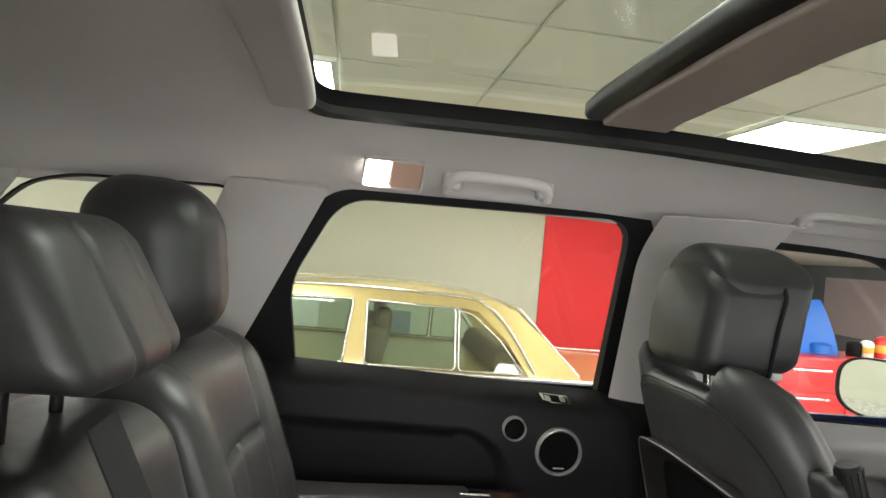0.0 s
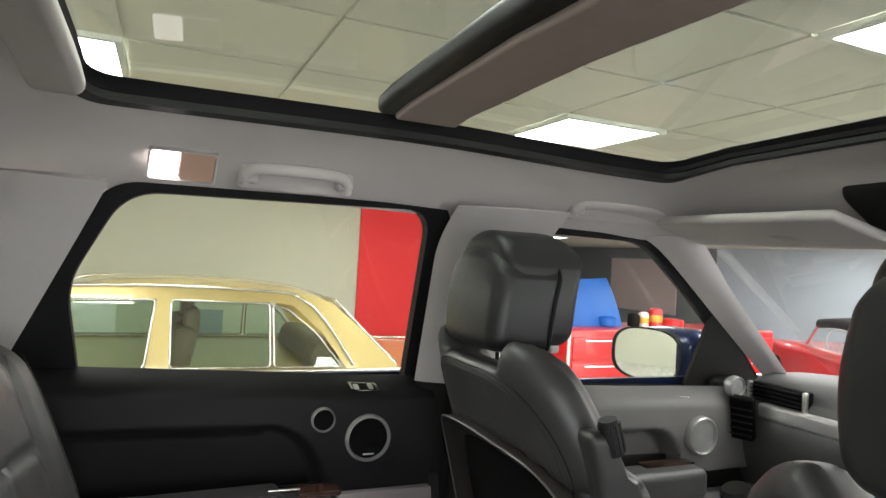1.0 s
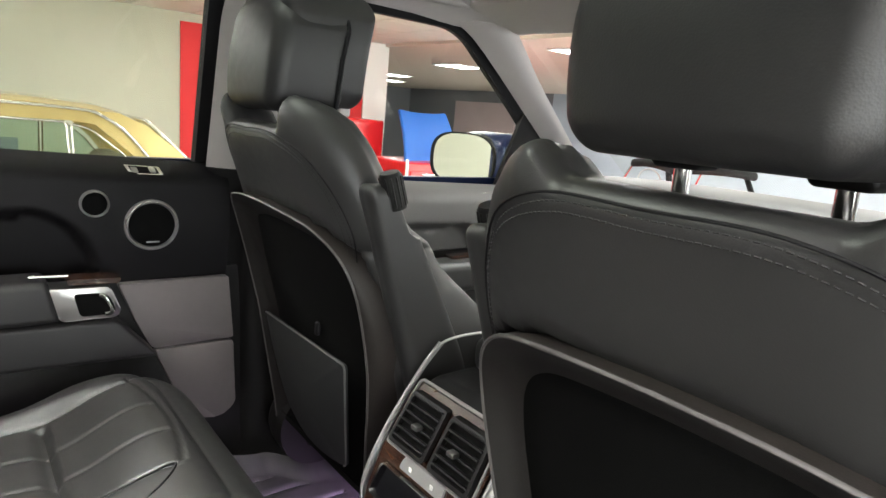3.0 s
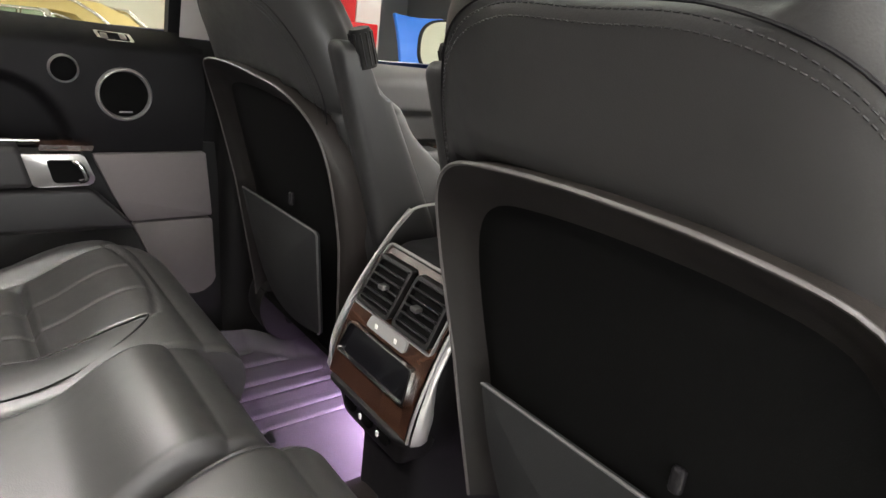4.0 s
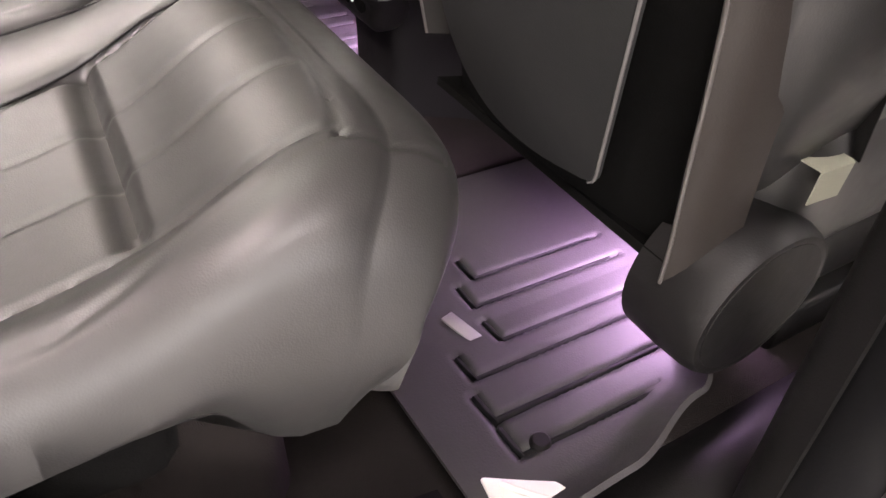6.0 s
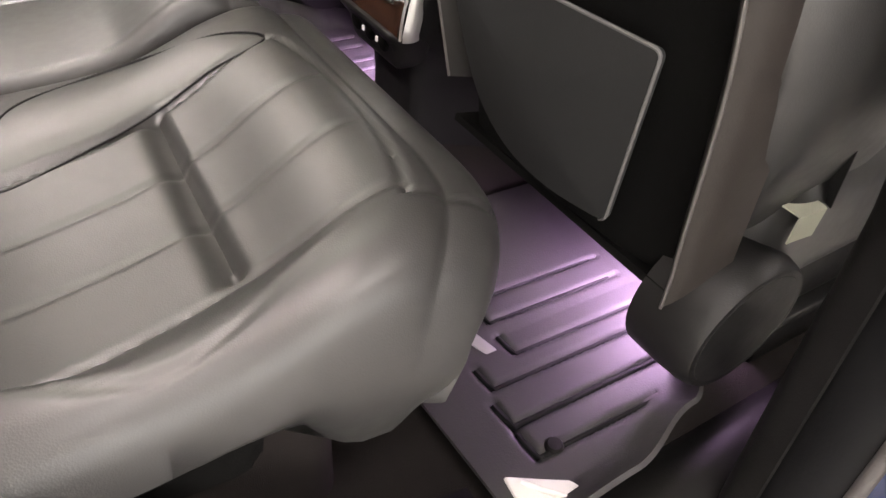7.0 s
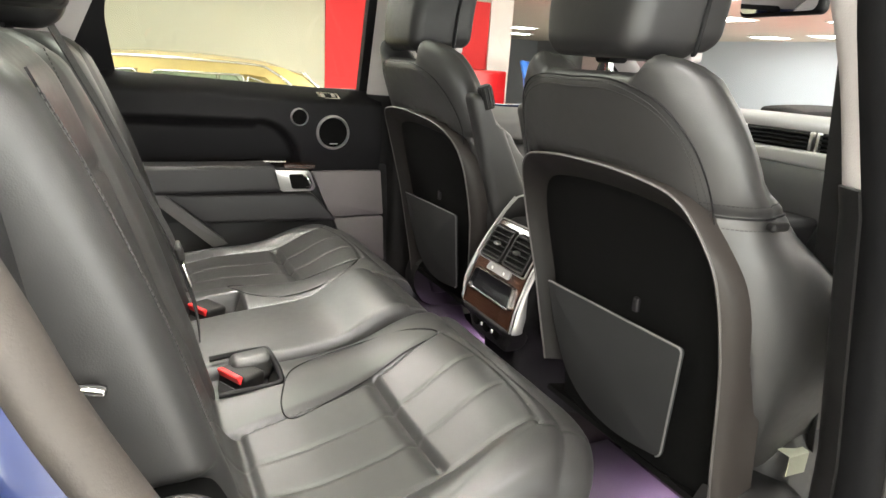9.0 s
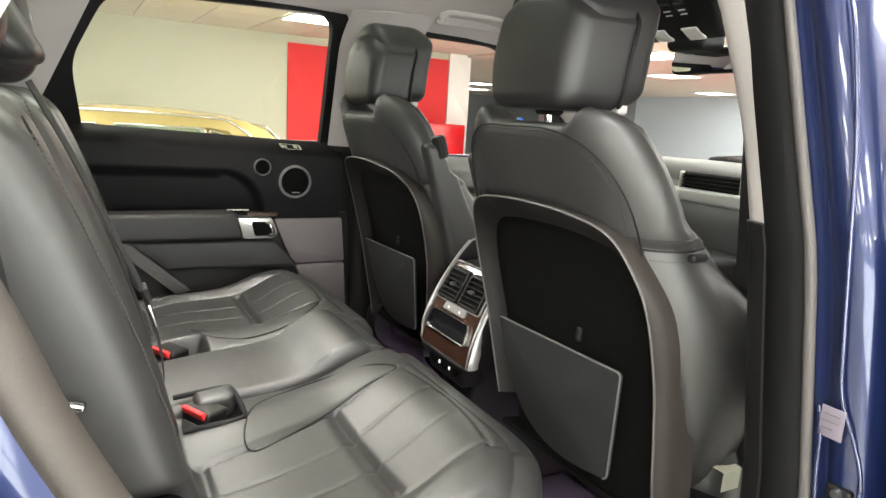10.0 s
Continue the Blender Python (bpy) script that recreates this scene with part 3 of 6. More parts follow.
# ---- front seats ----
def back_x(z):
    """Rear face of a front backrest, at the middle, above the cabin floor."""
    return line(z, [(0.55, 0.455), (0.736, 0.43), (0.95, 0.388), (1.10, 0.348), (1.20, 0.318), (1.34, 0.265), (1.6, 0.20)])


def front_seat(name, y0, dx, inboard, label):
    t = thing(name, label, "car seat", "front seats")
    fx = lambda z: back_x(z) + dx
    # leather backrest body: rounded sections that rise into a shoulder on each side of the head restraint
    contour = lambda z: curve(z, [(1.14, 0.256), (1.172, 0.256), (1.21, 0.252), (1.25, 0.243), (1.285, 0.230), (1.315, 0.212), (1.338, 0.190), (1.354, 0.169), (1.363, 0.151), (1.367, 0.136)])
    half = lambda z: ramp(z, [(0.70, 0.196), (0.78, 0.222), (0.84, 0.252), (0.98, 0.272), (1.05, 0.266), (1.10, 0.260), (1.135, 0.256), (1.149, 0.253), (1.155, 0.248), (1.16, 0.249), (1.166, 0.254), (1.172, 0.256)]) if z < 1.172 else contour(min(z, 1.367))
    deep = lambda z: ramp(z, [(0.70, 0.20), (0.85, 0.29), (1.0, 0.275), (1.155, 0.20), (1.20, 0.155), (1.30, 0.15), (1.338, 0.13), (1.354, 0.10), (1.363, 0.065), (1.367, 0.02)])
    under_rim = lambda z, inner: ramp(z, [(0.68, 0.222), (0.90, 0.233), (1.0, 0.235), (1.085, 0.232), (1.142, 0.216), (1.165, 0.190), (1.185, 0.14), (1.195, 0.08)] if inner else [(0.68, 0.222), (0.90, 0.233), (1.0, 0.228), (1.06, 0.222), (1.11, 0.209), (1.15, 0.186), (1.172, 0.158), (1.19, 0.10)])
    lean = lambda z: inboard * ramp(z, [(0.7, 0.0), (1.06, 0.0), (1.17, 0.015), (1.31, 0.012), (1.367, 0.003)])
    square = lambda z: ramp(z, [(0.7, 0.42), (1.02, 0.42), (1.14, 0.52), (1.367, 0.55)])
    def crest(y):
        """Height of the top edge: lower in the middle, under the head restraint."""
        k = max(0.0, min(1.0, (abs(y) - 0.094) / 0.034))
        return 1.323 + (0.044 if inboard < 0 else 0.024) * k * k * (3 - 2 * k)
    levels = [0.70, 0.715, 0.74, 0.80, 0.88, 0.96, 1.04, 1.09, 1.11, 1.125, 1.135, 1.142, 1.149, 1.155, 1.16, 1.165, 1.172, 1.185, 1.20, 1.22, 1.24, 1.26, 1.28, 1.30, 1.315, 1.328, 1.338, 1.347, 1.354, 1.359, 1.363, 1.3655, 1.367]
    nseg = 128
    V, F = [], []
    for lv in levels:
        w, d = half(lv), deep(lv)
        for k in range(nseg):
            a = 2 * math.pi * k / nseg
            c, sn = math.cos(a), math.sin(a)
            e = square(lv)
            y = w * math.copysign(abs(sn) ** e, sn)
            x = -math.copysign(abs(c) ** e, c) * d / 2
            y *= 1 - ramp(lv, [(0.7, 0.0), (0.94, 0.0), (1.04, 0.06), (1.15, 0.17), (1.18, 0.20), (1.30, 0.21), (1.367, 0.12)]) * (x + d / 2) / d
            z = lv if lv < 1.19 else lerp(1.19, crest(y), (lv - 1.19) / (1.367 - 1.19))
            back = 0.042 * (abs(y) / max(w, 0.20)) ** 4
            if x < 0:
                back += 0.005 * math.exp(-((lv - 1.156) / 0.006) ** 2)
                f = max(0.0, min(1.0, (under_rim(lv, y * inboard > 0) - abs(y)) / 0.022)) * max(0, min(1, (1.194 - lv) / 0.02))
                back += 0.045 * f * f * (3 - 2 * f)
            else:
                back -= 0.05 * (1 - (abs(y) / w) ** 2) * min(1, d / 0.15)
            q = max(0.0, (lv - 1.325) / 0.042)
            V.append((fx(z) + d / 2 + x + back + 0.030 * (1 - math.sqrt(max(0.0, 1 - q * q))), y0 + y + lean(lv), z))
    for j in range(len(levels) - 1):
        for k in range(nseg):
            a, b = j * nseg + k, j * nseg + (k + 1) % nseg
            F.append((a, b, b + nseg, a + nseg))
    F.append(tuple(reversed(range(nseg))))
    o = (len(levels) - 1) * nseg
    F += [(o + k, o + k + 1, o + (nseg // 2 - k - 1), o + (nseg // 2 - k)) for k in range(nseg // 4)]
    F += [(o + (nseg // 2 + k), o + (nseg // 2 + k + 1), o + (nseg - k - 1), o + (nseg - k) % nseg) for k in range(nseg // 4)]
    put_mesh("backrest", V, F, LEATHER, t, "black leather backrest with raised shoulders", 80)
    # seam and stitching across the side, where the upper part meets the lower
    out_side = [k for k in range(nseg) if 0.09 < ((k / nseg + (0.0 if inboard < 0 else 0.5)) % 1.0) < 0.40]
    for lv, kind in ((levels.index(1.155), 0), (levels.index(1.142), 1), (levels.index(1.172), 1)):
        ring = [Vector(V[lv * nseg + k]) for k in out_side]
        mid = sum(ring, Vector()) / len(ring)
        ring = [q + (q - mid).normalized() * 0.0004 for q in ring]
        if kind:
            stitches("stitching", ring, THREAD, t)
        else:
            tube("side_seam", ring, 0.0018, SOFT_BLACK, t, "dark seam across the side", 6)
    # seam lines on the back
    def on_back(y, z):
        w, d, e = max(half(z), 0.2), deep(z), square(z)
        c = math.sqrt(max(0.0, 1 - min(1.0, abs(y) / w) ** (2 / e)))
        return Vector((fx(z) + 0.042 * (abs(y) / w) ** 4 + d / 2 * (1 - c ** e) - 0.0006, y0 + y + lean(z), z))
    for off in (0.0, 0.008):
        half_seam = [(0.0, 1.308 - off), (0.08, 1.307 - off), (0.145, 1.283 - off * 0.8), (0.185 - off * 0.5, 1.235), (0.202 - off, 1.18), (0.203 - off, 1.13)]
        line_pts = [on_back(y, z) for y, z in reversed(half_seam)] + [on_back(-y, z) for y, z in half_seam[1:]]
        stitches("stitching", smooth_path(line_pts, 120), THREAD, t)
    tube("back_seam", smooth_path([on_back(y, z) + Vector((0.0008, 0, 0)) for y, z in [(0.205, 1.12), (0.207, 1.18), (0.19, 1.24), (0.15, 1.289), (0.085, 1.3125), (0, 1.3135), (-0.085, 1.3125), (-0.15, 1.289), (-0.19, 1.24), (-0.207, 1.18), (-0.205, 1.12)]], 80), 0.0012, SOFT_BLACK, t, "dark seam", 6)
    block("recline_tab", (fx(1.16) + 0.10, y0 + (1 if inboard < 0 else -1) * 0.236, 1.150), (0.032, 0.014, 0.012), 0.005, HARD_BLACK, t, "small black tab")
    block("bag_hook", (fx(0.99) + 0.013, y0 - 0.06, 0.985), (0.009, 0.012, 0.024), 0.0042, SOFT_BLACK, t, "small moulded bag hook")
    # shell: raised rim down to two free tips, recessed middle, flat lower end
    rim_out = [(0.0, 1.200), (0.10, 1.194), (0.171, 1.173), (0.206, 1.113), (0.219, 1.048), (0.220, 0.93), (0.215, 0.80), (0.213, 0.735), (0.211, 0.690)]
    rim_in = [(0.0, 1.199), (0.10, 1.193), (0.168, 1.178), (0.212, 1.142), (0.228, 1.085), (0.226, 1.0), (0.216, 0.92), (0.202, 0.84), (0.190, 0.775)]
    up_side, down_side = (rim_in, rim_out) if inboard > 0 else (rim_out, rim_in)
    outline = smooth_path([(y, z, 0) for y, z in reversed(up_side)] + [(-y, z, 0) for y, z in down_side[1:]], 91)
    def shell_pt(p, s, d):
        s /= 0.934
        k = max(0.0, min(1.0, (p[1] - 1.02) / 0.14))
        s = lerp(s, 1 + (s - 1) * (0.25 if s > 1 else 1.0), k * k * (3 - 2 * k))
        y, z = p[0] * s, min(p[1], 0.88 + (p[1] - 0.88) * s)
        return (fx(z) + 0.05 * (abs(y) / 0.26) ** 2.5 - d, y0 + y, z)
    m = len(outline)
    for nm, mat, lab, specs in (("shell_rim", SHELL, "brownish charcoal moulded rim of the seat back", [(1.012, -0.035), (1.008, -0.010), (1.0, 0.004), (0.985, 0.014), (0.965, 0.020), (0.945, 0.023), (0.930, 0.024)]),
                                ("rim_flank", FLANK, "black inner flank of the rim", [(0.930, 0.024), (0.918, 0.020), (0.895, 0.008), (0.86, -0.006), (0.825, -0.015), (0.81, -0.019)])):
        Vr = [shell_pt(p, s, d) for s, d in specs for p in outline]
        Fr = [(i * m + k, i * m + k + 1, (i + 1) * m + k + 1, (i + 1) * m + k) for i in range(len(specs) - 1) for k in range(m - 1)]
        put_mesh(nm, Vr, Fr, mat, t, lab, 60)
    # highlight on the rim crest, painted as a thin pale tube
    tube("shell_edge", [Vector(shell_pt(p, 0.934, 0.0235)) for p in outline], 0.0021, RIM_GLINT, t, "pale painted highlight along the rim edge", 6)
    reach = lambda z, rim: line(z, [(b, a) for a, b in reversed(rim[1:])]) * 0.905
    def middle(u, v):
        z = lerp(0.695, 1.165, v)
        y = lerp(-reach(z, down_side), reach(z, up_side), u)
        return (fx(z) + 0.05 * (abs(y) / 0.26) ** 2.5 + 0.0145, y0 + y, z)
    sheet("shell_recess", middle, 16, 24, RECESS, t, "black recessed middle of the seat back", thick=-0.004)
    # underside and the hinge brackets
    sheet("underside", lambda u, v: (lerp(fx(0.70) + 0.012, 0.66 + dx, v), y0 + (2 * u - 1) * 0.205, 0.697 - 0.035 * v), 4, 4, RECESS, t, "black underside of the seat", thick=0.01)
    for sgn in (-inboard,):
        V2, F2 = rbox((0.05, 0.024, 0.045), 0.018, (3, 2, 3), 3, lambda p, sgn=sgn: (0.535 + dx + p.x + 0.35 * (0.655 - 0.655 - p.z), y0 + sgn * (0.196 + p.y), 0.655 + p.z))
        put_mesh("hinge_bracket", V2, F2, HARD_BLACK, t, "black hinge bracket")
    # map pocket
    pk = rounded_poly([(0.166, 0.948), (-0.161, 0.956), (-0.122, 0.745), (-0.03, 0.730), (0.055, 0.737), (0.122, 0.78), (0.156, 0.87)], [0.006, 0.010, 0.014, 0.05, 0.05, 0.05, 0.04], 4)
    bow = lambda y, z: fx(z) + 0.012 * (abs(y) / 0.2) ** 2
    m = len(pk)
    Vp = []
    for s, d in ((1.0, 0.000), (1.0, 0.004), (0.985, 0.007), (0.6, 0.014), (0.25, 0.016), (0.02, 0.016)):
        for p in pk:
            y, z = p[0] * s, 0.84 + (p[1] - 0.84) * s
            Vp.append((bow(y, z) - d, y0 + y, z))
    Fp = [(i * m + k, i * m + (k + 1) % m, (i + 1) * m + (k + 1) % m, (i + 1) * m + k) for i in range(5) for k in range(m)]
    Fp.append(tuple(range(5 * m, 6 * m)))
    put_mesh("map_pocket", Vp, Fp, POCKET, t, "dark grey map pocket")
    tube("pocket_piping", [Vector((bow(p[0], p[1]) - 0.006, y0 + p[0], p[1])) for p in pk[2:14]], 0.0018, PIPING, t, "grey piping along the open edges", 6)
    # head restraint: a cap that wraps the top and sides, and a keeled pad set into its back
    hz, hh = 1.436, 0.098
    hx = fx(1.345) + 0.098
    def cap(p):
        zz, k = p.z / hh, min(1.0, abs(p.y) / 0.105)
        wide = 0.962 + 0.143 * (p.x + 0.06) / 0.125
        back = (-0.008 * (1 - k * k) if p.x < 0 else 0.02 * k * k) + (0.012 * max(0, zz) ** 3 * (-1 if p.x < 0 else 0))
        arch = 0.030 * k ** 2 + 0.018 * k ** 4
        return (hx + p.x + back + 0.010 * max(-zz, 0) ** 2 + 0.012 * zz, y0 + p.y * wide * (1 - 0.05 * max(0, zz) ** 2 - 0.12 * max(0, -zz) ** 2), hz + 0.012 + p.z - arch * max(0, zz))
    Vh, Fh = rbox((0.0625, 0.105, hh), 0.030, (20, 28, 18), 7, cap)
    put_mesh("headrest", Vh, Fh, LEATHER_DARK, t, "black leather head restraint", 80)
    # the stitched pad that wraps the back and the rear of the sides
    def pad(p):
        zz, k = p.z / 0.088, min(1.0, abs(p.y) / 0.105)
        wide = 0.98 + 0.125 * (p.x + 0.058) / 0.116
        arch = 0.026 * k ** 2 + 0.014 * k ** 4
        return (hx - 0.021 + p.x - (0.010 * (1 - k * k) if p.x < 0 else 0) + 0.010 * max(-zz, 0) ** 2 + 0.012 * zz, y0 + p.y * wide * (1 - 0.03 * max(0, zz) ** 2 - 0.11 * max(0, -zz) ** 2), hz - 0.006 + p.z - arch * max(0, zz))
    Vh, Fh = rbox((0.058, 0.106, 0.088), 0.026, (14, 28, 18), 7, pad)
    put_mesh("headrest_pad", Vh, Fh, LEATHER_DARK, t, "black leather pad wrapped round the back of the head restraint", 80)
    ring = rounded_poly([(-0.1062, -0.080), (-0.1062, 0.0882), (0.1062, 0.0882), (0.1062, -0.080)], [0.004, 0.026, 0.026, 0.004], 8)
    seam = [Vector(pad(Vector((0.041, *q)))) for a, b in zip(ring, ring[1:]) for q in (a, a.lerp(b, 0.25), a.lerp(b, 0.5), a.lerp(b, 0.75))]
    tube("headrest_piping", seam, 0.0034, RUBBER, t, "black seam round the pad", 6)
    block("post_guide", (hx + 0.045, y0, 1.350), (0.022, 0.17, 0.020), 0.006, TRIM_LIGHT, t, "pale plastic post guide")
    for sy in (-0.055, 0.055):
        p = tube("post", [(hx + 0.015, y0 + sy, 1.30), (hx + 0.01, y0 + sy, 1.40)], 0.0065, CHROME, t, "chrome post", 12)
        block("post_collar", (hx + 0.015, y0 + sy, 1.342), (0.034, 0.04, 0.014), 0.006, HARD_BLACK, t)
    # cushion and base
    def cush(p):
        return (0.80 + dx + p.x, y0 + p.y, 0.735 + p.z + 0.10 * (p.x + 0.27) * 0.4 + (0.03 if abs(p.y) > 0.2 and p.z > 0 else 0))
    Vc, Fc = rbox((0.27, 0.245, 0.085), 0.06, (6, 6, 3), 4, cush)
    put_mesh("seat_cushion", Vc, Fc, LEATHER, t, "black leather seat cushion")
    block("seat_base", (0.86 + dx, y0, 0.60), (0.30, 0.42, 0.12), 0.03, HARD_BLACK, t, "black plastic seat base")
    for sy in (-0.2, 0.2):
        block("seat_rail", (0.92 + dx, y0 + sy, 0.500), (0.46, 0.045, 0.07), 0.008, HARD_BLACK, t)
    # round recliner covers
    for sgn in (-inboard,):
        mm = pose(0.528 + dx, y0 + sgn * 0.236, 0.664) @ Matrix.Rotation(-sgn * math.pi / 2, 4, "X")
        lathe("recliner_cover", [(0.0, 0.026), (0.070, 0.026), (0.076, 0.029), (0.081, 0.028), (0.085, 0.022), (0.088, 0.010), (0.090, -0.02), (0.090, -0.058), (0.0, -0.058)], mm, HARD_BLACK, t, "round black recliner cover")
        lathe("recliner_face", [(0.0, 0.0305), (0.060, 0.0300), (0.0735, 0.0285), (0.0755, 0.024)], mm, HARD_BLACK, t, "flat black face of the recliner cover")
    # folded-up armrest on the inboard side: a wedge, wider towards its foot
    s = inboard
    def arm(p):
        k = (p.z + 0.165) / 0.33
        z = 1.093 + p.z - (0.03 * max(0, p.x) / 0.04 if k > 0.8 else 0)
        rear, front = lerp(0.452, 0.346, k), lerp(0.578, 0.404, k)
        return (lerp(rear, front, (p.x + 0.04) / 0.08) + dx, y0 + s * (0.250 + p.y), z)
    Va, Fa = rbox((0.04, 0.023, 0.165), 0.018, (6, 4, 10), 4, arm)
    put_mesh("armrest", Va, Fa, LEATHER, t, "folded-up black leather armrest")
    knob = [(0.0, 0.052)] + [(0.0135, 0.052), (0.0155, 0.048), (0.0155, 0.0), (0.0, 0.0)]
    kn = lathe("armrest_knob", knob, pose(0.398 + dx, y0 + s * 0.264, 1.226, 0, -18, 0), HARD_BLACK, t, "ribbed black armrest wheel", 20)
    for i in range(12):
        a = 2 * math.pi * i / 12
        tube("rib", [pose(0.398 + dx, y0 + s * 0.264, 1.226, 0, -18, 0) @ Vector((0.0155 * math.cos(a), 0.0155 * math.sin(a), h)) for h in (0.004, 0.047)], 0.0016, HARD_BLACK, kn, "", 5)
    return t


front_seat("front_seat", 0.40, 0.048, -1, "black leather front passenger seat with a map pocket")
front_seat("front_seat", -0.395, 0.0, 1, "black leather driver's seat with a moulded back and map pocket")


# pale paper strip, made up to give a bright patch at the driver's cushion
def seat_paper():
    t = thing("seat_cover", "pale paper strip added over the edge of the driver's seat cushion", "seat cover")
    def f(u, v):
        x, k = lerp(0.545, 0.582, u), lerp(0.0, 0.14, v)
        drop = max(0.0, 0.034 - k)
        y = -0.648 + max(0.0, k - 0.034)
        return (x, y + 0.002 * math.sin(60 * x + 9 * k), 0.806 - drop + 0.004 * math.sin(31 * x + 14 * k))
    sheet("paper", f, 40, 30, material("pale_paper", (0.42, 0.43, 0.34), 0.8, stain=0.06, stain_size=20), t, "creased pale paper", thick=0.0015)
    return t


seat_paper()


# ---- rear bench ----
def insert_edge(x):
    """Inner edge of the fluted insert of an outer place, from the middle of the car."""
    return line(x, [(-0.24, 0.316), (-0.18, 0.303), (-0.10, 0.289), (-0.058, 0.278), (0.0, 0.262), (0.050, 0.243), (0.178, 0.218), (0.2, 0.216)])


def outer_edge(x):
    """Outer edge of the fluted insert."""
    return line(x, [(-0.25, 0.512), (-0.17, 0.520), (-0.126, 0.534), (-0.097, 0.538), (-0.05, 0.532), (0.0, 0.523), (0.05, 0.514), (0.18, 0.512)])


def outer_crease(x):
    """Crease between the outer bolster and the gusset beside the insert."""
    return line(x, [(-0.20, 0.535), (-0.10, 0.545), (-0.067, 0.564), (-0.032, 0.574), (0.007, 0.574), (0.047, 0.566), (0.11, 0.548), (0.178, 0.530)])


def bench_z(x, y):
    """Top of the rear cushion."""
    a = abs(y)
    base = curve(x, [(-0.30, 0.784), (-0.10, 0.801), (0.05, 0.817), (0.14, 0.858), (0.18, 0.869), (0.215, 0.862), (0.24, 0.83)])
    if a < 0.115:
        return base + 0.016 + 0.004 * math.cos(a / 0.115 * math.pi / 2)
    ye = insert_edge(x)
    back = ramp(x, [(-0.30, 0.046), (-0.215, 0.042), (-0.181, 0.0), (-0.1, 0.0)]) - 0.006 * math.exp(-((x + 0.176) / 0.006) ** 2)
    rise = ramp(x, [(-0.30, 1.0), (0.05, 0.9), (0.18, 0)])
    yo, yc = outer_edge(x), outer_crease(x)
    z = base - 0.042 * max(0.0, min(1.0, (0.218 - a) / 0.012)) * max(0.0, min(1.0, (-0.088 - x) / 0.014, (x + 0.215) / 0.02))
    if a < ye:
        z += 0.018 * rise * math.sin(math.pi * (a - 0.115) / (ye - 0.115)) ** 0.6 + max(0.0, back - 0.02)
    elif a < yo:
        z += back - 0.006 * math.sin(math.pi * (a - ye) / (yo - ye)) * ramp(x, [(0.08, 1), (0.17, 0)])
    else:
        k = min(1.0, (a - yo) / max(0.006, yc - yo))
        z += 0.020 * rise * k * k * (3 - 2 * k) + max(0.0, back - 0.018) - 0.0035 * math.exp(-((a - yc) / 0.004) ** 2) * ramp(x, [(-0.12, 0), (-0.09, 1), (0.0, 0.8), (0.12, 0.2)])
    return z


def rear_bench():
    t = thing("rear_bench_seat", "black leather three-place rear bench seat", "car seat")
    for y0, y1, nm, lab in ((-0.605, -0.115, "seat_cushion", "black leather outer seat cushion"), (-0.113, 0.113, "centre_cushion", "black leather middle seat cushion"), (0.115, 0.605, "seat_cushion", "black leather outer seat cushion")):
        hem = lambda x: line(x, [(-0.30, 0.76), (-0.07, 0.75), (0.02, 0.730), (0.045, 0.727), (0.062, 0.715), (0.080, 0.690), (0.10, 0.678), (0.126, 0.668), (0.174, 0.664), (0.213, 0.690), (0.28, 0.696)])
        nx, ny = 200, 140 if y1 - y0 > 0.3 else 50
        yc, hw = (y0 + y1) / 2, (y1 - y0) / 2
        V, F = [], []
        for j in range(ny + 1):
            v = -1 + 2 * j / ny
            for i in range(nx + 1):
                u = i / nx
                # along x: from the backrest over the top and down the front
                arc = u * 0.92
                if arc < 0.52:
                    x, drop, fr = -0.30 + arc, 0, 0
                    z = bench_z(x, yc + v * hw)
                else:
                    w = (arc - 0.52) / 0.40
                    ang = min(w * 2.6, 1) * math.pi / 2
                    x = 0.22 + 0.055 * math.sin(ang)
                    fr = (0.05 * (1 - math.cos(ang)) + 0.19 * max(0, w - 0.385)) / 0.16685
                    z = bench_z(0.22, yc + v * hw)
                edge = abs(v)
                y = yc + v * hw
                # rounded sides
                out = (v if yc > 0 else -v)
                e = max(0, (edge - 0.93) / 0.07)
                z -= 0.022 * (1 - math.sqrt(max(0, 1 - e * e)))
                if nm == "seat_cushion" and out > 0.72:
                    e = (out - 0.72) / 0.28
                    z -= 0.055 * (1 - math.sqrt(max(0, 1 - e * e)))
                z = lerp(z, 0.704, fr)
                if nm == "centre_cushion":
                    x -= 0.050 * max(0.0, min(1.0, (x + 0.02) / 0.22))
                if nm == "seat_cushion":
                    # outer corner of the cushion front is rounded in plan
                    out = (v if yc > 0 else -v)
                    if out > 0.3 and x > -0.05:
                        k = (out - 0.3) / 0.7
                        x -= 0.062 * k ** 3.2 * min(1, (x + 0.05) / 0.2)
                    ay, ye = abs(y), insert_edge(x)
                    top_side = arc < 0.55
                    z -= 0.012 * math.exp(-((x - 0.050) / (0.014 if x < 0.050 else 0.0045)) ** 2) * max(0, min(1, (ay - ye + 0.002) / 0.008, (outer_edge(x) - ay) / 0.008)) * top_side
                    z -= 0.0045 * math.exp(-((ay - ye) / 0.004) ** 2) * top_side * (x < 0.18)
                    z -= 0.004 * math.exp(-((ay - outer_edge(x) - 0.003) / 0.004) ** 2) * top_side * (x < 0.18)
                    seam_x = 0.178 + 0.026 * (1 - ((ay - 0.362) / 0.168) ** 2)
                    z -= 0.004 * math.exp(-((x - seam_x) / 0.004) ** 2) * (0.222 < ay < 0.53)
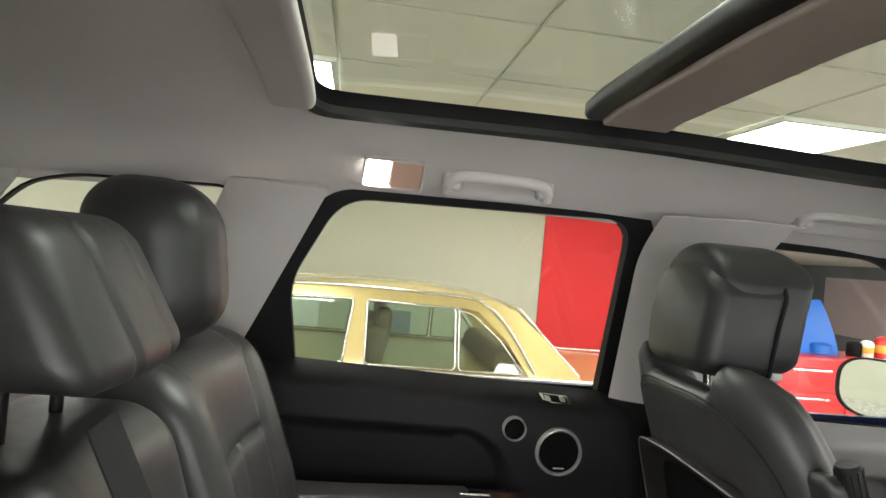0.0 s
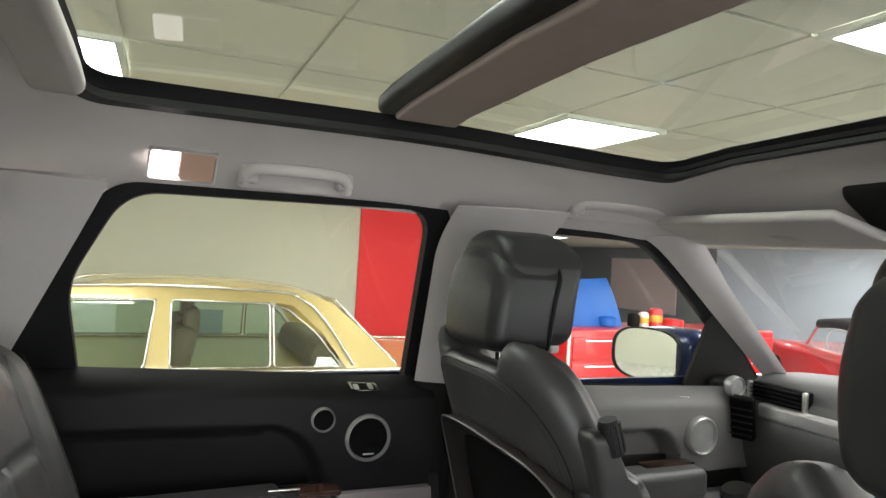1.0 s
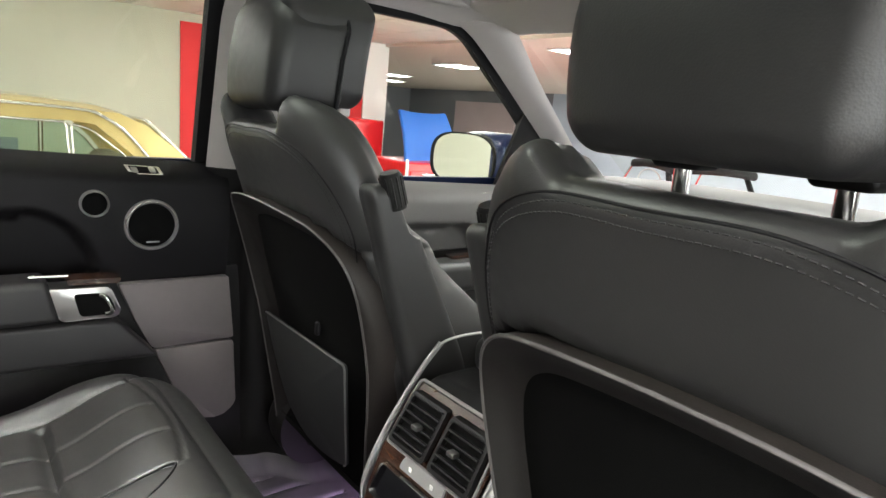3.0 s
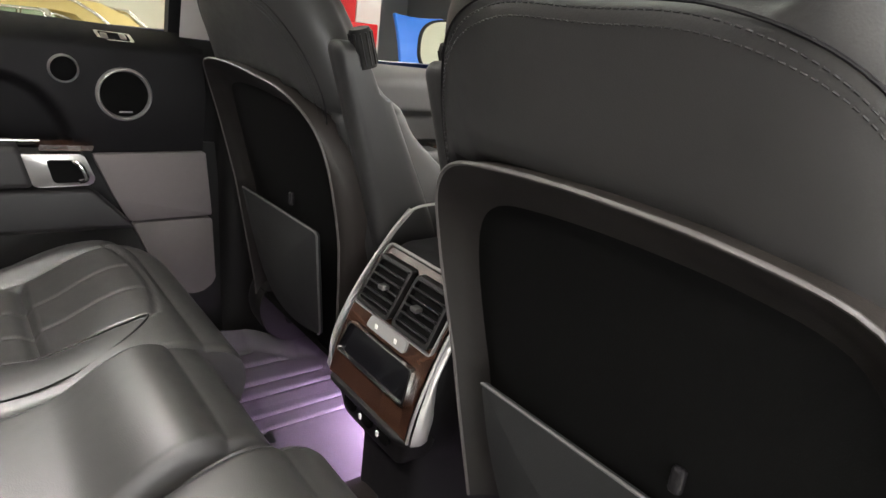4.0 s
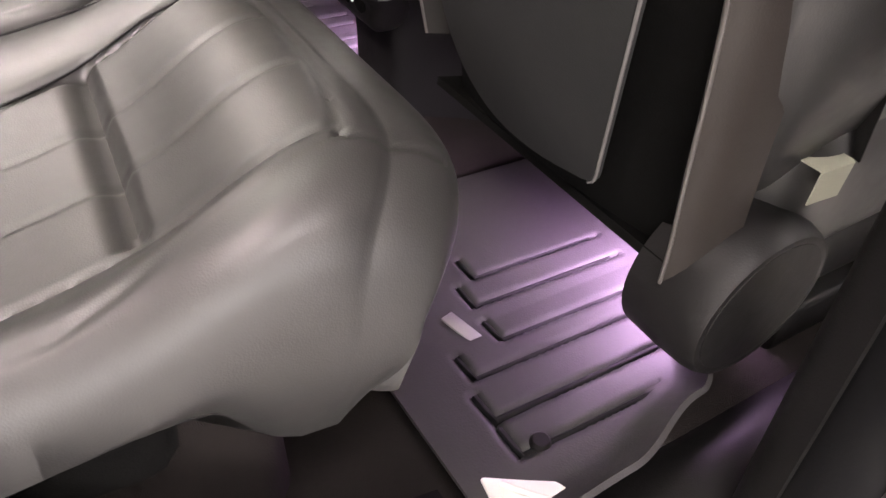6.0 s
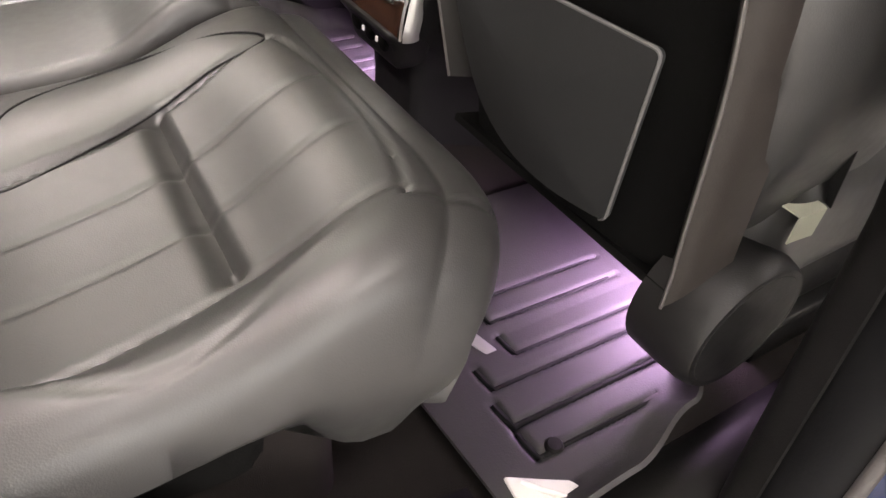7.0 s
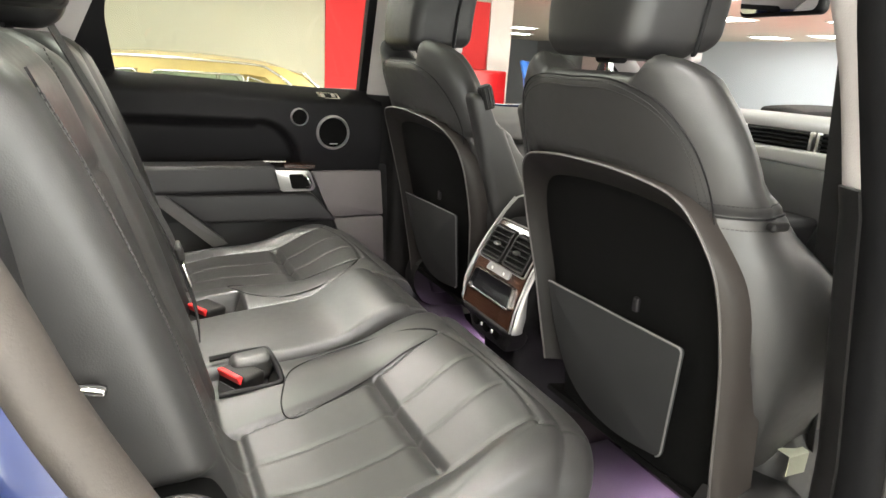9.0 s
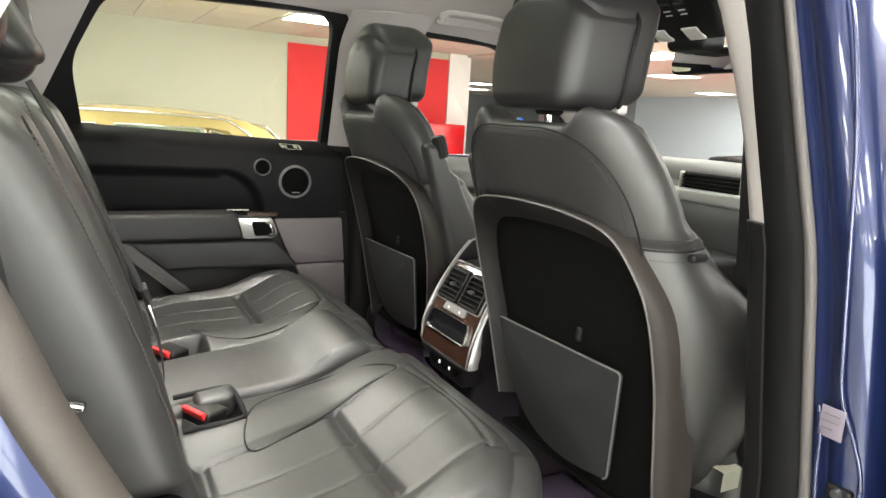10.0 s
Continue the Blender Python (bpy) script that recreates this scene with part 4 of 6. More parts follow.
                    z -= 0.003 * math.exp(-((ay - 0.530 - 0.25 * (x - 0.178)) / 0.0045) ** 2) * (x > 0.178) * (fr < 0.12)
                    for fl in (0.345, 0.67):
                        yf = lerp(ye, outer_edge(x), fl)
                        z -= 0.0022 * math.exp(-((ay - yf) / 0.004) ** 2) * (x < seam_x - 0.01)
                V.append((x, y, z))
        n = nx + 1
        F = [(j * n + i, j * n + i + 1, (j + 1) * n + i + 1, (j + 1) * n + i) for j in range(ny) for i in range(nx)]
        # underside and sides
        m = len(V)
        edge = [i for i in range(n)] + [j * n + nx for j in range(1, ny + 1)] + [ny * n + i for i in range(nx - 1, -1, -1)] + [j * n for j in range(ny - 1, 0, -1)]
        e = len(edge)
        for r in range(1, 9):
            f = r / 8
            for k in edge:
                x, y, z = V[k]
                vy = (y - yc) / hw
                lean = 0.003 * math.sin(math.pi * f) - 0.014 * f ** 3
                zb = min(hem(x), z - 0.002)
                V.append((x + (lean - 0.004 * f * f) * max(0, min(1, (x - 0.10) / 0.1)), y + (lean - 0.075 * f ** 1.6 * ramp(x, [(-0.2, 1), (-0.06, 0.9), (0.05, 0.15), (0.1, 0)]) if nm == "seat_cushion" else 0) * max(-1, min(1, vy ** 5)), lerp(z, zb, f)))
        rows = [edge] + [list(range(m + r * e, m + r * e + e)) for r in range(8)]
        for lo, hi in zip(rows, rows[1:]):
            F += [(lo[(k + 1) % e], lo[k], hi[k], hi[(k + 1) % e]) for k in range(e)]
        F.append(tuple(rows[-1]))
        # the front leans back towards the floor
        V = [(x - 0.034 * max(0.0, min(1.0, (0.80 - z) / 0.10)) ** 1.2 * max(0.0, min(1.0, (x - 0.08) / 0.12)), y, z) for x, y, z in V]
        put_mesh(nm, V, F, LEATHER, t, lab, 60)
    block("bench_base", (-0.10, 0, 0.60), (0.42, 1.08, 0.24), 0.03, CARPET, t, "black carpeted bench base")
    # black moulded shields on the outer sides, rounded down to the front
    for s in (1, -1):
        shield = rounded_poly([(-0.075, 0.66), (-0.082, 0.725), (-0.102, 0.752), (-0.15, 0.770), (-0.203, 0.828), (-0.224, 0.900), (-0.242, 0.938), (-0.272, 0.952), (-0.32, 0.945), (-0.42, 0.93), (-0.42, 0.62), (-0.09, 0.62)], [0.02, 0.02, 0.02, 0.03, 0.03, 0.03, 0.02, 0.03, 0.03, 0.02, 0.02, 0.02], 4)
        sh = slab("side_shield", shield, lambda a, b, d, s=s: (a, s * (0.575 + d + (0.018 if a < -0.2 else 0.018 * max(0, (-0.06 - a) / 0.14))), b), 0.0, 0.042, RECESS, t, "black moulded shield on the side of the bench", 0.010)
        # rim highlight of the shield, drawn as a paler satin tube
        rim = smooth_path([(x, s * y, z) for x, y, z in ((-0.40, 0.634, 0.930), (-0.32, 0.634, 0.944), (-0.272, 0.634, 0.950), (-0.244, 0.634, 0.936), (-0.224, 0.634, 0.906))], 40)
        tube("shield_rim", rim, 0.0035, SATIN_BLACK, sh, "satin rim of the shield, paler to carry its highlight", 8)
        # folded hem of the cover, and the black cap of the seat frame under it
        hem = smooth_path([(x, s * y, z) for x, y, z in ((-0.06, 0.5965, 0.742), (-0.03, 0.598, 0.747), (0.002, 0.599, 0.750), (0.046, 0.599, 0.745), (0.070, 0.598, 0.737), (0.092, 0.597, 0.717), (0.112, 0.595, 0.695))], 40)
        tube("hem_seam", hem, 0.0024, SOFT_BLACK, t, "dark fold above the hem", 6)
        cap = rounded_poly([(-0.12, 0.682), (0.01, 0.668), (0.030, 0.678), (0.036, 0.72), (-0.12, 0.74)], [0.006, 0.012, 0.012, 0.01, 0.01], 4)
        slab("frame_cap", cap, lambda a, b, d, s=s: (a, s * (0.548 + d), b), 0.0, 0.026, RECESS, t, "black cap on the end of the seat frame", 0.006)
    # seams and stitching on the outer cushions
    top = lambda x, y: Vector((x, y, bench_z(x, y) + 0.0008))
    for s in (1, -1):
        front = [top(0.184 + 0.026 * (1 - ((k - 0.362) / 0.168) ** 2), s * k) for k in [0.224 + 0.29 * i / 30 for i in range(31)]]
        tube("front_seam", [p - Vector((0, 0, 0.0048)) for p in front], 0.0016, SOFT_BLACK, t, "dark seam", 6)
        loop = smooth_path([top(x, s * y) for x, y in ((0.174, 0.220), (0.11, 0.229), (0.040, 0.246), (-0.03, 0.274), (-0.092, 0.299), (-0.108, 0.282), (-0.098, 0.236), (-0.07, 0.182), (-0.01, 0.150), (0.07, 0.150), (0.14, 0.178))], 120, True)
        stitches("stitching", [p + Vector((0, 0, 0.0005)) for p in loop], THREAD, t)
        tube("bolster_seam", [p - Vector((0, 0, 0.0006)) for p in loop], 0.0013, SOFT_BLACK, t, "dark seam round the bolster", 6)
    # backrests
    def bx(z):
        return line(z, [(0.76, -0.198), (0.80, -0.21), (0.95, -0.252), (1.10, -0.298), (1.25, -0.345), (1.36, -0.385)])
    for yc, hw, top, nm, lab in ((-0.385, 0.235, 1.33, "backrest", "black leather outer backrest"), (0, 0.145, 1.31, "centre_backrest", "black leather middle backrest"), (0.385, 0.235, 1.33, "backrest", "black leather outer backrest")):
        def bk(p, yc=yc, hw=hw, top=top):
            z = (0.76 + top) / 2 + p.z
            if hw > 0.2:
                # the outer bolster ends above the cushion in a rounded end
                k = max(0.0, min(1.0, (math.copysign(1, yc) * p.y + yc * math.copysign(1, yc) - 0.535) / 0.07))
                z += 0.175 * k * k * (3 - 2 * k) * max(0.0, 1 - (z - 0.76) / 0.40)
            k = abs(p.y) / hw
            front = 0.0
            if p.x > 0:
                front = ((0.026 + curve(z, [(0.80, 0.006), (0.95, 0.018), (1.08, 0.022), (1.2, 0.014), (1.33, 0.0)])) * k ** 2.2 if hw > 0.2 else 0.0) - 0.02 * (1 - k * k) * ramp(z, [(0.80, -0.15), (0.88, 0.1), (1.0, 1.0)])
                if hw > 0.2:
                    front -= 0.008 * math.exp(-((abs(p.y) - 0.150) / 0.006) ** 2)
                    front -= 0.007 * math.exp(-((z - 1.17) / 0.006) ** 2) * (abs(p.y) < 0.15)
                    for fl in (-0.05, 0.05):
                        front -= 0.0015 * math.exp(-((p.y - fl) / 0.008) ** 2) * (z < 1.17)
            return (bx(z) - 0.085 + p.x + front, yc + p.y, z)
        Vb, Fb = rbox((0.085, hw, (top - 0.76) / 2), 0.058 if hw > 0.2 else 0.045, (3, 46 if hw > 0.2 else 20, 44), 5, bk)
        put_mesh(nm, Vb, Fb, LEATHER, t, lab, 60)
    for s in (1, -1):
        for off in (0.150,):
            for e in (1,):
                stitches("stitching", [(bx(z) + 0.0255 * (off / 0.235) ** 3 - 0.02 * (1 - (off / 0.235) ** 2) + 0.0012, s * 0.385 + e * off, z) for z in [0.86 + 0.01 * i for i in range(46)]], THREAD, t)
        swell = lambda z: 0.026 + curve(z, [(0.80, 0.006), (0.95, 0.018), (1.08, 0.022), (1.2, 0.014), (1.33, 0.0)])
        for y, k, inset in ((0.590, 0.872, 0.0072), (0.581, 0.834, 0.0033)):
            stitches("stitching", [(bx(z) + swell(z) * k ** 2.2 - 0.02 * (1 - k * k) - inset + 0.0010, s * y, z) for z in [0.985 + 0.01 * i for i in range(31)]], DASH_GREY, t)
        tube("edge_seam", [(bx(z) + swell(z) * 0.853 ** 2.2 - 0.0054 - 0.0050, s * 0.5855, z) for z in [0.98 + 0.02 * i for i in range(17)]], 0.0012, SOFT_BLACK, t, "dark seam between the stitching", 6)
    # head restraints
    for yc, hw, zc, hz, xh in ((-0.385, 0.098, 1.446, 0.113, -0.478), (0.385, 0.098, 1.446, 0.113, -0.478), (0.0, 0.122, 1.428, 0.066, -0.452)):
        middle = hw > 0.11
        def hd(p, yc=yc, zc=zc, hz=hz, xh=xh, hw=hw, middle=middle):
            seam = 0.004 * math.exp(-((abs(p.y) - 0.045) / 0.005) ** 2) if p.x > 0 else 0.0
            tilt = 0.55 if middle else 0.14
            return (xh + p.x - tilt * p.z + 0.014 * (1 - (p.y / hw) ** 2) * (p.x > 0) - seam, yc + p.y * (1 - (0.06 if middle else 0.12) * (max(0, p.z) / hz) ** 2), zc + p.z)
        Vh, Fh = rbox((0.062 if middle else 0.085, hw, hz), 0.028 if middle else 0.074, (4, 30, 8), 5, hd)
        put_mesh("headrest", Vh, Fh, LEATHER, t, "black leather head restraint", 60)
        for sy in (-0.05, 0.05):
            tube("post", [(xh, yc + sy, 1.27), (xh, yc + sy, zc - hz + 0.03)], 0.006, HARD_BLACK, t, "", 10)
    return t


rear_bench()


# ---- doors ----
def rear_door(s, label):
    t = thing("rear_door", label, "car door")
    P = lambda a, b, d: (a, s * (0.70 - d), b)
    # inner panel, dished below the armrest scallop
    sill = lambda x: 1.242 - 0.030 * (x + 0.295) / 0.69
    def upper(u, v):
        x = lerp(-0.42, 0.415, u)
        z = lerp(0.985, sill(x) + 0.004, v)
        roll = 0.075 * max(0, (v - 0.80) / 0.20) ** 2.0
        y = 0.715 + 0.02 * (1 - v) + roll - 0.012 * math.sin(math.pi * min(1, v / 0.8))
        # scallop: hollow rear part with a round front end
        cx, zt = 0.05, 1.145 - 0.02 * (x + 0.3)
        inside = 0.0
        if z < zt:
            dz = (zt - z)
            if x < cx:
                inside = min(1, dz / 0.035)
            else:
                r = ((x - cx) / 0.125) ** 2 + (max(0, z - 0.985) / (zt - 0.985)) ** 2
                inside = max(0, min(1, (1 - r) / 0.28))
        y += 0.045 * inside * inside * (3 - 2 * inside)
        return (x, s * y, z)
    sheet("upper_panel", upper, 110, 50, SOFT_BLACK, t, "black soft upper door panel with a hollow", thick=0.004 * s, angle=60)
    # armrest pad
    def arm(p):
        return (lerp(-0.42, 0.088, (p.x + 0.29) / 0.58) - 0.25 * p.z * (p.x > 0.2), s * (0.668 + p.y * 1.0 + 0.02 * max(0, p.x / 0.29)), 0.982 - 0.010 * p.x + p.z)
    V, F = rbox((0.29, 0.045, 0.038), 0.013, (10, 2, 2), 4, arm)
    put_mesh("armrest", V, F, DOOR_LEATHER, t, "black leather door armrest")
    def low(p):
        k = (p.x + 0.3) / 0.6
        return (lerp(-0.160 - 0.052 * p.z / 0.043, 0.225, k) + 0.04 * (-p.z / 0.045) * k, s * (0.686 + p.y), 0.899 - 0.008 * k + p.z)
    V, F = rbox((0.3, 0.03, 0.043), 0.012, (10, 2, 2), 4, low)
    put_mesh("lower_pad", V, F, DOOR_LEATHER, t, "black leather lower door pad")
    # grey lower panels at the front, two pieces
    slab("lower_panel", rounded_poly([(0.200, 0.985), (0.415, 0.985), (0.428, 0.846), (0.262, 0.846), (0.235, 0.90)], 0.006, 3), P, -0.03, -0.012, GREY_PANEL, t, "pinkish grey lower door panel", 0.004)
    slab("lower_panel", rounded_poly([(0.264, 0.842), (0.428, 0.842), (0.435, 0.69), (0.40, 0.665), (0.345, 0.675), (0.30, 0.76)], 0.012, 3), P, -0.03, -0.010, GREY_PANEL, t, "pinkish grey lower door panel", 0.004)
    # pocket: slanted lid and dark bottom
    def pocket(u, v):
        x = lerp(-0.42, 0.36, u)
        return (x, s * (0.752 - 0.03 * math.sin(math.pi * v)), lerp(0.55, 0.865, v))
    sheet("door_pocket", pocket, 10, 10, HARD_BLACK, t, "black moulded door pocket", thick=0.004 * s)
    # wood strip and release handle
    slab("veneer_strip", rounded_poly([(0.108, 1.017), (0.196, 1.014), (0.192, 1.004), (0.108, 1.006)], 0.003, 2), P, 0.0, 0.044, WALNUT, t, "dark walnut strip")
    slab("release_plate", rounded_poly([(0.068, 1.004), (0.176, 1.000), (0.194, 0.953), (0.186, 0.942), (0.096, 0.942)], 0.006, 3), P, 0.0, 0.052, SATIN, t, "satin metal plate round the door release", 0.003)
    o = rounded_poly([(0.116, 0.992), (0.166, 0.990), (0.178, 0.955), (0.170, 0.949), (0.126, 0.949)], 0.008, 4)
    slab("release_well", o, P, 0.044, 0.0535, RECESS, t, "black finger well")
    hp = smooth_path([P(0.160, 0.986, 0.052), P(0.167, 0.983, 0.060), P(0.176, 0.966, 0.061), P(0.177, 0.955, 0.058), P(0.168, 0.951, 0.052)], 12)
    tube("release_lever", hp, 0.005, CHROME, t, "chrome release lever", 10)
    slab("pocket_edge", rounded_poly([(-0.262, 0.948), (-0.215, 0.948), (-0.052, 0.797), (-0.090, 0.790)], 0.006, 3), P, 0.0, 0.046, GREY_DARK, t, "slanted grey pocket edge", 0.003)
    tube("pocket_line", [P(-0.214, 0.946, 0.045), P(-0.053, 0.798, 0.045)], 0.0025, GREY_DARK, t, "grey edge line", 8)
    tube("bright_strip", [P(0.05, 1.026, 0.045), P(0.11, 1.025, 0.045)], 0.003, CHROME, t, "", 8)
    # loudspeakers
    for x, z, r, y in ((0.163, 1.143, 0.0245, 0.0), (0.262, 1.100, 0.0485, 0.0)):
        m = pose(x, s * 0.712, z) @ Matrix.Rotation(s * math.pi / 2, 4, "X")
        sp = lathe("loudspeaker", [(0.0, 0.004), (r * 0.5, 0.006), (r * 0.86, 0.003), (r * 0.87, -0.02)], m, RECESS, t, "black loudspeaker grille", 48)
        lathe("ring", [(r * 0.86, -0.01), (r * 0.89, 0.005), (r * 0.94, 0.010), (r * 0.99, 0.008), (r * 1.03, 0.0), (r * 1.03, -0.01)], m, SILVER, sp, "bright metal ring", 48)
    block("speaker_mark", (0.262, s * 0.7045, 1.068), (0.024, 0.002, 0.003), 0.0008, SILVER, t, n=(1, 1, 1), k=1)
    # window switch
    o = rounded_poly([(0.220, 1.2125), (0.283, 1.2095), (0.289, 1.1955), (0.228, 1.1965)], 0.003, 3)
    c = Vector((0.255, 1.2035))
    on_rail = lambda a, b, d: (a, s * (0.738 + (b - 1.196) * 1.2 - d), b)
    sw = band("window_switch", o, [c + (p - c) * 0.80 for p in o], on_rail, 0, 0.006, CHROME, t, "chrome-framed window switch")
    slab("well", [c + (p - c) * 0.80 for p in o], on_rail, 0, 0.003, HARD_BLACK, sw)
    for a in (0.236, 0.268):
        slab("rocker", rounded_poly([(a - 0.005, 1.2085), (a + 0.006, 1.208), (a + 0.008, 1.199), (a - 0.003, 1.1995)], 0.002, 2), on_rail, 0.002, 0.009, SATIN, sw, "bright rocker switch", 0.001)
    # window frame: black, with the opening and its rear quarter
    opening = rounded_poly([(-0.298, 1.236), (-0.318, 1.405), (-0.228, 1.578), (0.352, 1.590), (0.366, 1.212)], [0.004, 0.05, 0.06, 0.055, 0.004], 7)
    outer = rounded_poly([(-0.455, 1.18), (-0.395, 1.35), (-0.258, 1.594), (0.400, 1.610), (0.425, 1.18)], [0.004, 0.05, 0.06, 0.055, 0.004], 7)
    W = lambda a, b, d: (a, s * (side_y(b) - d), b)
    band("window_frame", outer, opening, W, -0.008, 0.022, RUBBER, t, "black window frame")
    pane = slab("pane", opening, W, 0.0, 0.004, CLEAR, t, "clear side glass")
    pane.visible_shadow = False
    # painted outer skin
    def skin(u, v):
        z = lerp(0.30, 1.22, v)
        return (lerp(-0.50, 0.47, u), s * (0.90 - 0.06 * v ** 3 - 0.03 * (1 - v) ** 2), z)
    sheet("outer_skin", skin, 8, 10, BLUE_PAINT, t, "dark blue painted outer skin", thick=-0.01 * s)
    return t


rear_door(1, "closed rear passenger door with black trim and grey lower panels")


def front_door(s, label):
    t = thing("front_door", label, "car door")
    P = lambda a, b, d: (a, s * (0.70 - d), b)
    def upper(u, v):
        x = lerp(0.565, 1.48, u)
        z = lerp(0.96, 1.195 - 0.025 * u, v)
        roll = 0.06 * max(0, (v - 0.78) / 0.22) ** 2
        cx, zt = 1.03, 1.088 - 0.02 * (x - 0.9)
        inside = 0.0
        if z < zt:
            if x < cx:
                inside = min(1, (zt - z) / 0.03)
            else:
                r = ((x - cx) / 0.10) ** 2 + (max(0, z - 0.96) / (zt - 0.96)) ** 2
                inside = max(0, min(1, (1 - r) / 0.3))
        return (x, s * (0.70 + roll + 0.06 * inside * inside * (3 - 2 * inside)), z)
    sheet("upper_panel", upper, 90, 36, GREY_DARK, t, "dark grey soft upper door panel with a hollow", thick=0.004 * s, angle=60)
    def arm(p):
        return (lerp(0.565, 1.15, (p.x + 0.29) / 0.58), s * (0.665 + p.y), 0.955 + p.z)
    V, F = rbox((0.29, 0.045, 0.04), 0.022, (8, 2, 2), 4, arm)
    put_mesh("armrest", V, F, DASH_GREY, t, "dark grey leather door armrest")
    V, F = rbox((0.42, 0.03, 0.05), 0.02, (8, 2, 2), 4, lambda p: (0.99 + p.x, s * (0.695 + p.y), 0.86 + p.z))
    put_mesh("lower_pad", V, F, DASH_GREY, t, "dark grey lower door pad")
    sheet("door_pocket", lambda u, v: (lerp(0.565, 1.5, u), s * 0.735, lerp(0.5, 0.97, v)), 6, 6, HARD_BLACK, t, "black lower door panel", thick=0.004 * s)
    slab("veneer_strip", rounded_poly([(0.98, 1.002), (1.14, 1.0), (1.13, 0.975), (0.98, 0.98)], 0.004, 2), P, 0, 0.035, WALNUT, t, "dark walnut strip")
    slab("release_plate", rounded_poly([(1.02, 0.975), (1.13, 0.972), (1.15, 0.915), (1.05, 0.918)], 0.008, 3), P, 0.0, 0.04, SATIN, t, "satin metal release plate", 0.003)
    for x, z, r, y0 in ((1.186, 1.058, 0.050, 0.692), (1.31, 1.185, 0.028, 0.70)):
        m = pose(x, s * y0, z) @ Matrix.Rotation(s * math.pi / 2, 4, "X")
        sp = lathe("loudspeaker", [(0.0, 0.004), (r * 0.5, 0.006), (r * 0.86, 0.003), (r * 0.87, -0.02)], m, SILVER_DARK, t, "grey loudspeaker grille", 48)
        lathe("ring", [(r * 0.86, -0.01), (r * 0.89, 0.005), (r * 0.94, 0.010), (r * 0.99, 0.008), (r * 1.03, 0.0), (r * 1.03, -0.01)], m, SILVER, sp, "bright metal ring", 48)
    o = rounded_poly([(1.09, 1.162), (1.16, 1.158), (1.165, 1.143), (1.10, 1.145)], 0.004, 3)
    c = Vector((1.128, 1.152))
    W2 = lambda a, b, d: (a, s * (0.712 + (b - 1.143) * 1.0 - d), b)
    band("window_switch", o, [c + (p - c) * 0.75 for p in o], W2, 0, 0.008, CHROME, t, "chrome-framed window switch")
    # mirror triangle, window frame, pane
    slab("mirror_corner", rounded_poly([(1.232, 1.15), (1.54, 1.15), (1.45, 1.235), (1.240, 1.385)], 0.008, 3), lambda a, b, d: (a, s * (side_y(b) - 0.012 - d), b), 0, 0.012, HARD_BLACK, t, "black trim corner by the door mirror")
    opening = rounded_poly([(0.588, 1.19), (0.583, 1.565), (0.940, 1.560), (1.245, 1.358), (1.515, 1.155)], [0.004, 0.03, 0.06, 0.3, 0.02], 7)
    outer = rounded_poly([(0.563, 1.15), (0.558, 1.582), (0.958, 1.577), (1.295, 1.372), (1.60, 1.13)], [0.004, 0.03, 0.07, 0.3, 0.02], 7)
    W = lambda a, b, d: (a, s * (side_y(b) - d), b)
    band("window_frame", outer, opening, W, -0.006, 0.014, RUBBER, t, "black window frame")
    slab("pane", opening, W, 0.0, 0.004, CLEAR, t, "clear side glass").visible_shadow = False
    def skin(u, v):
        z = lerp(0.30, 1.19, v)
        return (lerp(0.48, 1.60, u), s * (0.90 - 0.06 * v ** 3 - 0.03 * (1 - v) ** 2), z)
    sheet("outer_skin", skin, 8, 10, BLUE_PAINT, t, "dark blue painted outer skin", thick=-0.01 * s)
    return t


front_door(1, "closed front passenger door with grey trim")
driver_door = front_door(-1, "opened driver's door with grey trim")
driver_door.matrix_world = Matrix.Translation((1.56, -0.82, 0)) @ Matrix.Rotation(radians(62), 4, "Z") @ Matrix.Translation((-1.56, 0.82, 0))


def wing_mirror(s):
    t = thing("wing_mirror", "dark blue door mirror with bright glass", "mirror")
    def hs(p):
        return (1.318 + p.x - 0.35 * p.y, s * (0.985 + p.y), 1.225 + p.z * (1 - 0.25 * max(0, p.y) / 0.13))
    V, F = rbox((0.055, 0.135, 0.095), 0.05, (4, 5, 5), 5, hs)
    put_mesh("housing", V, F, BLUE_PAINT, t, "dark blue painted housing")
    o = [Vector((0.104 * math.copysign(abs(math.cos(a)) ** 0.7, math.cos(a)), 0.078 * math.copysign(abs(math.sin(a)) ** 0.7, math.sin(a)))) for a in [2 * math.pi * k / 40 for k in range(40)]]
    band("bezel", [p * 1.07 for p in o], o, lambda a, b, d: (1.258 - d - a * 0.38, s * (1.0 + a), 1.228 + b), -0.02, 0.008, HARD_BLACK, t, "black bezel")
    slab("mirror_glass", o, lambda a, b, d: (1.258 - d - a * 0.38, s * (1.0 + a), 1.228 + b), 0, 0.003, MIRROR, t, "bright mirror glass")
    block("arm", (1.36, s * 0.855, 1.175), (0.09, 0.13, 0.04), 0.015, HARD_BLACK, t)
    return t


wing_mirror(1)


# ---- door opening on the open side: pillar, seals, sill, body ----
def seal_y(z):
    return line(z, [(0.45, 0.835), (0.88, 0.812), (1.18, 0.767), (1.49, 0.682), (1.62, 0.64)])


def pillar_strip(name, s, z0, z1, section, mat, label, nz=24, category="pillar"):
    """A strip up the middle pillar; section lists (x, distance from the seal line)."""
    pts = smooth_path([(a, b, 0) for a, b in section], 4 * len(section)) if len(section) > 2 else [Vector((a, b, 0)) for a, b in section]
    m = len(pts) - 1
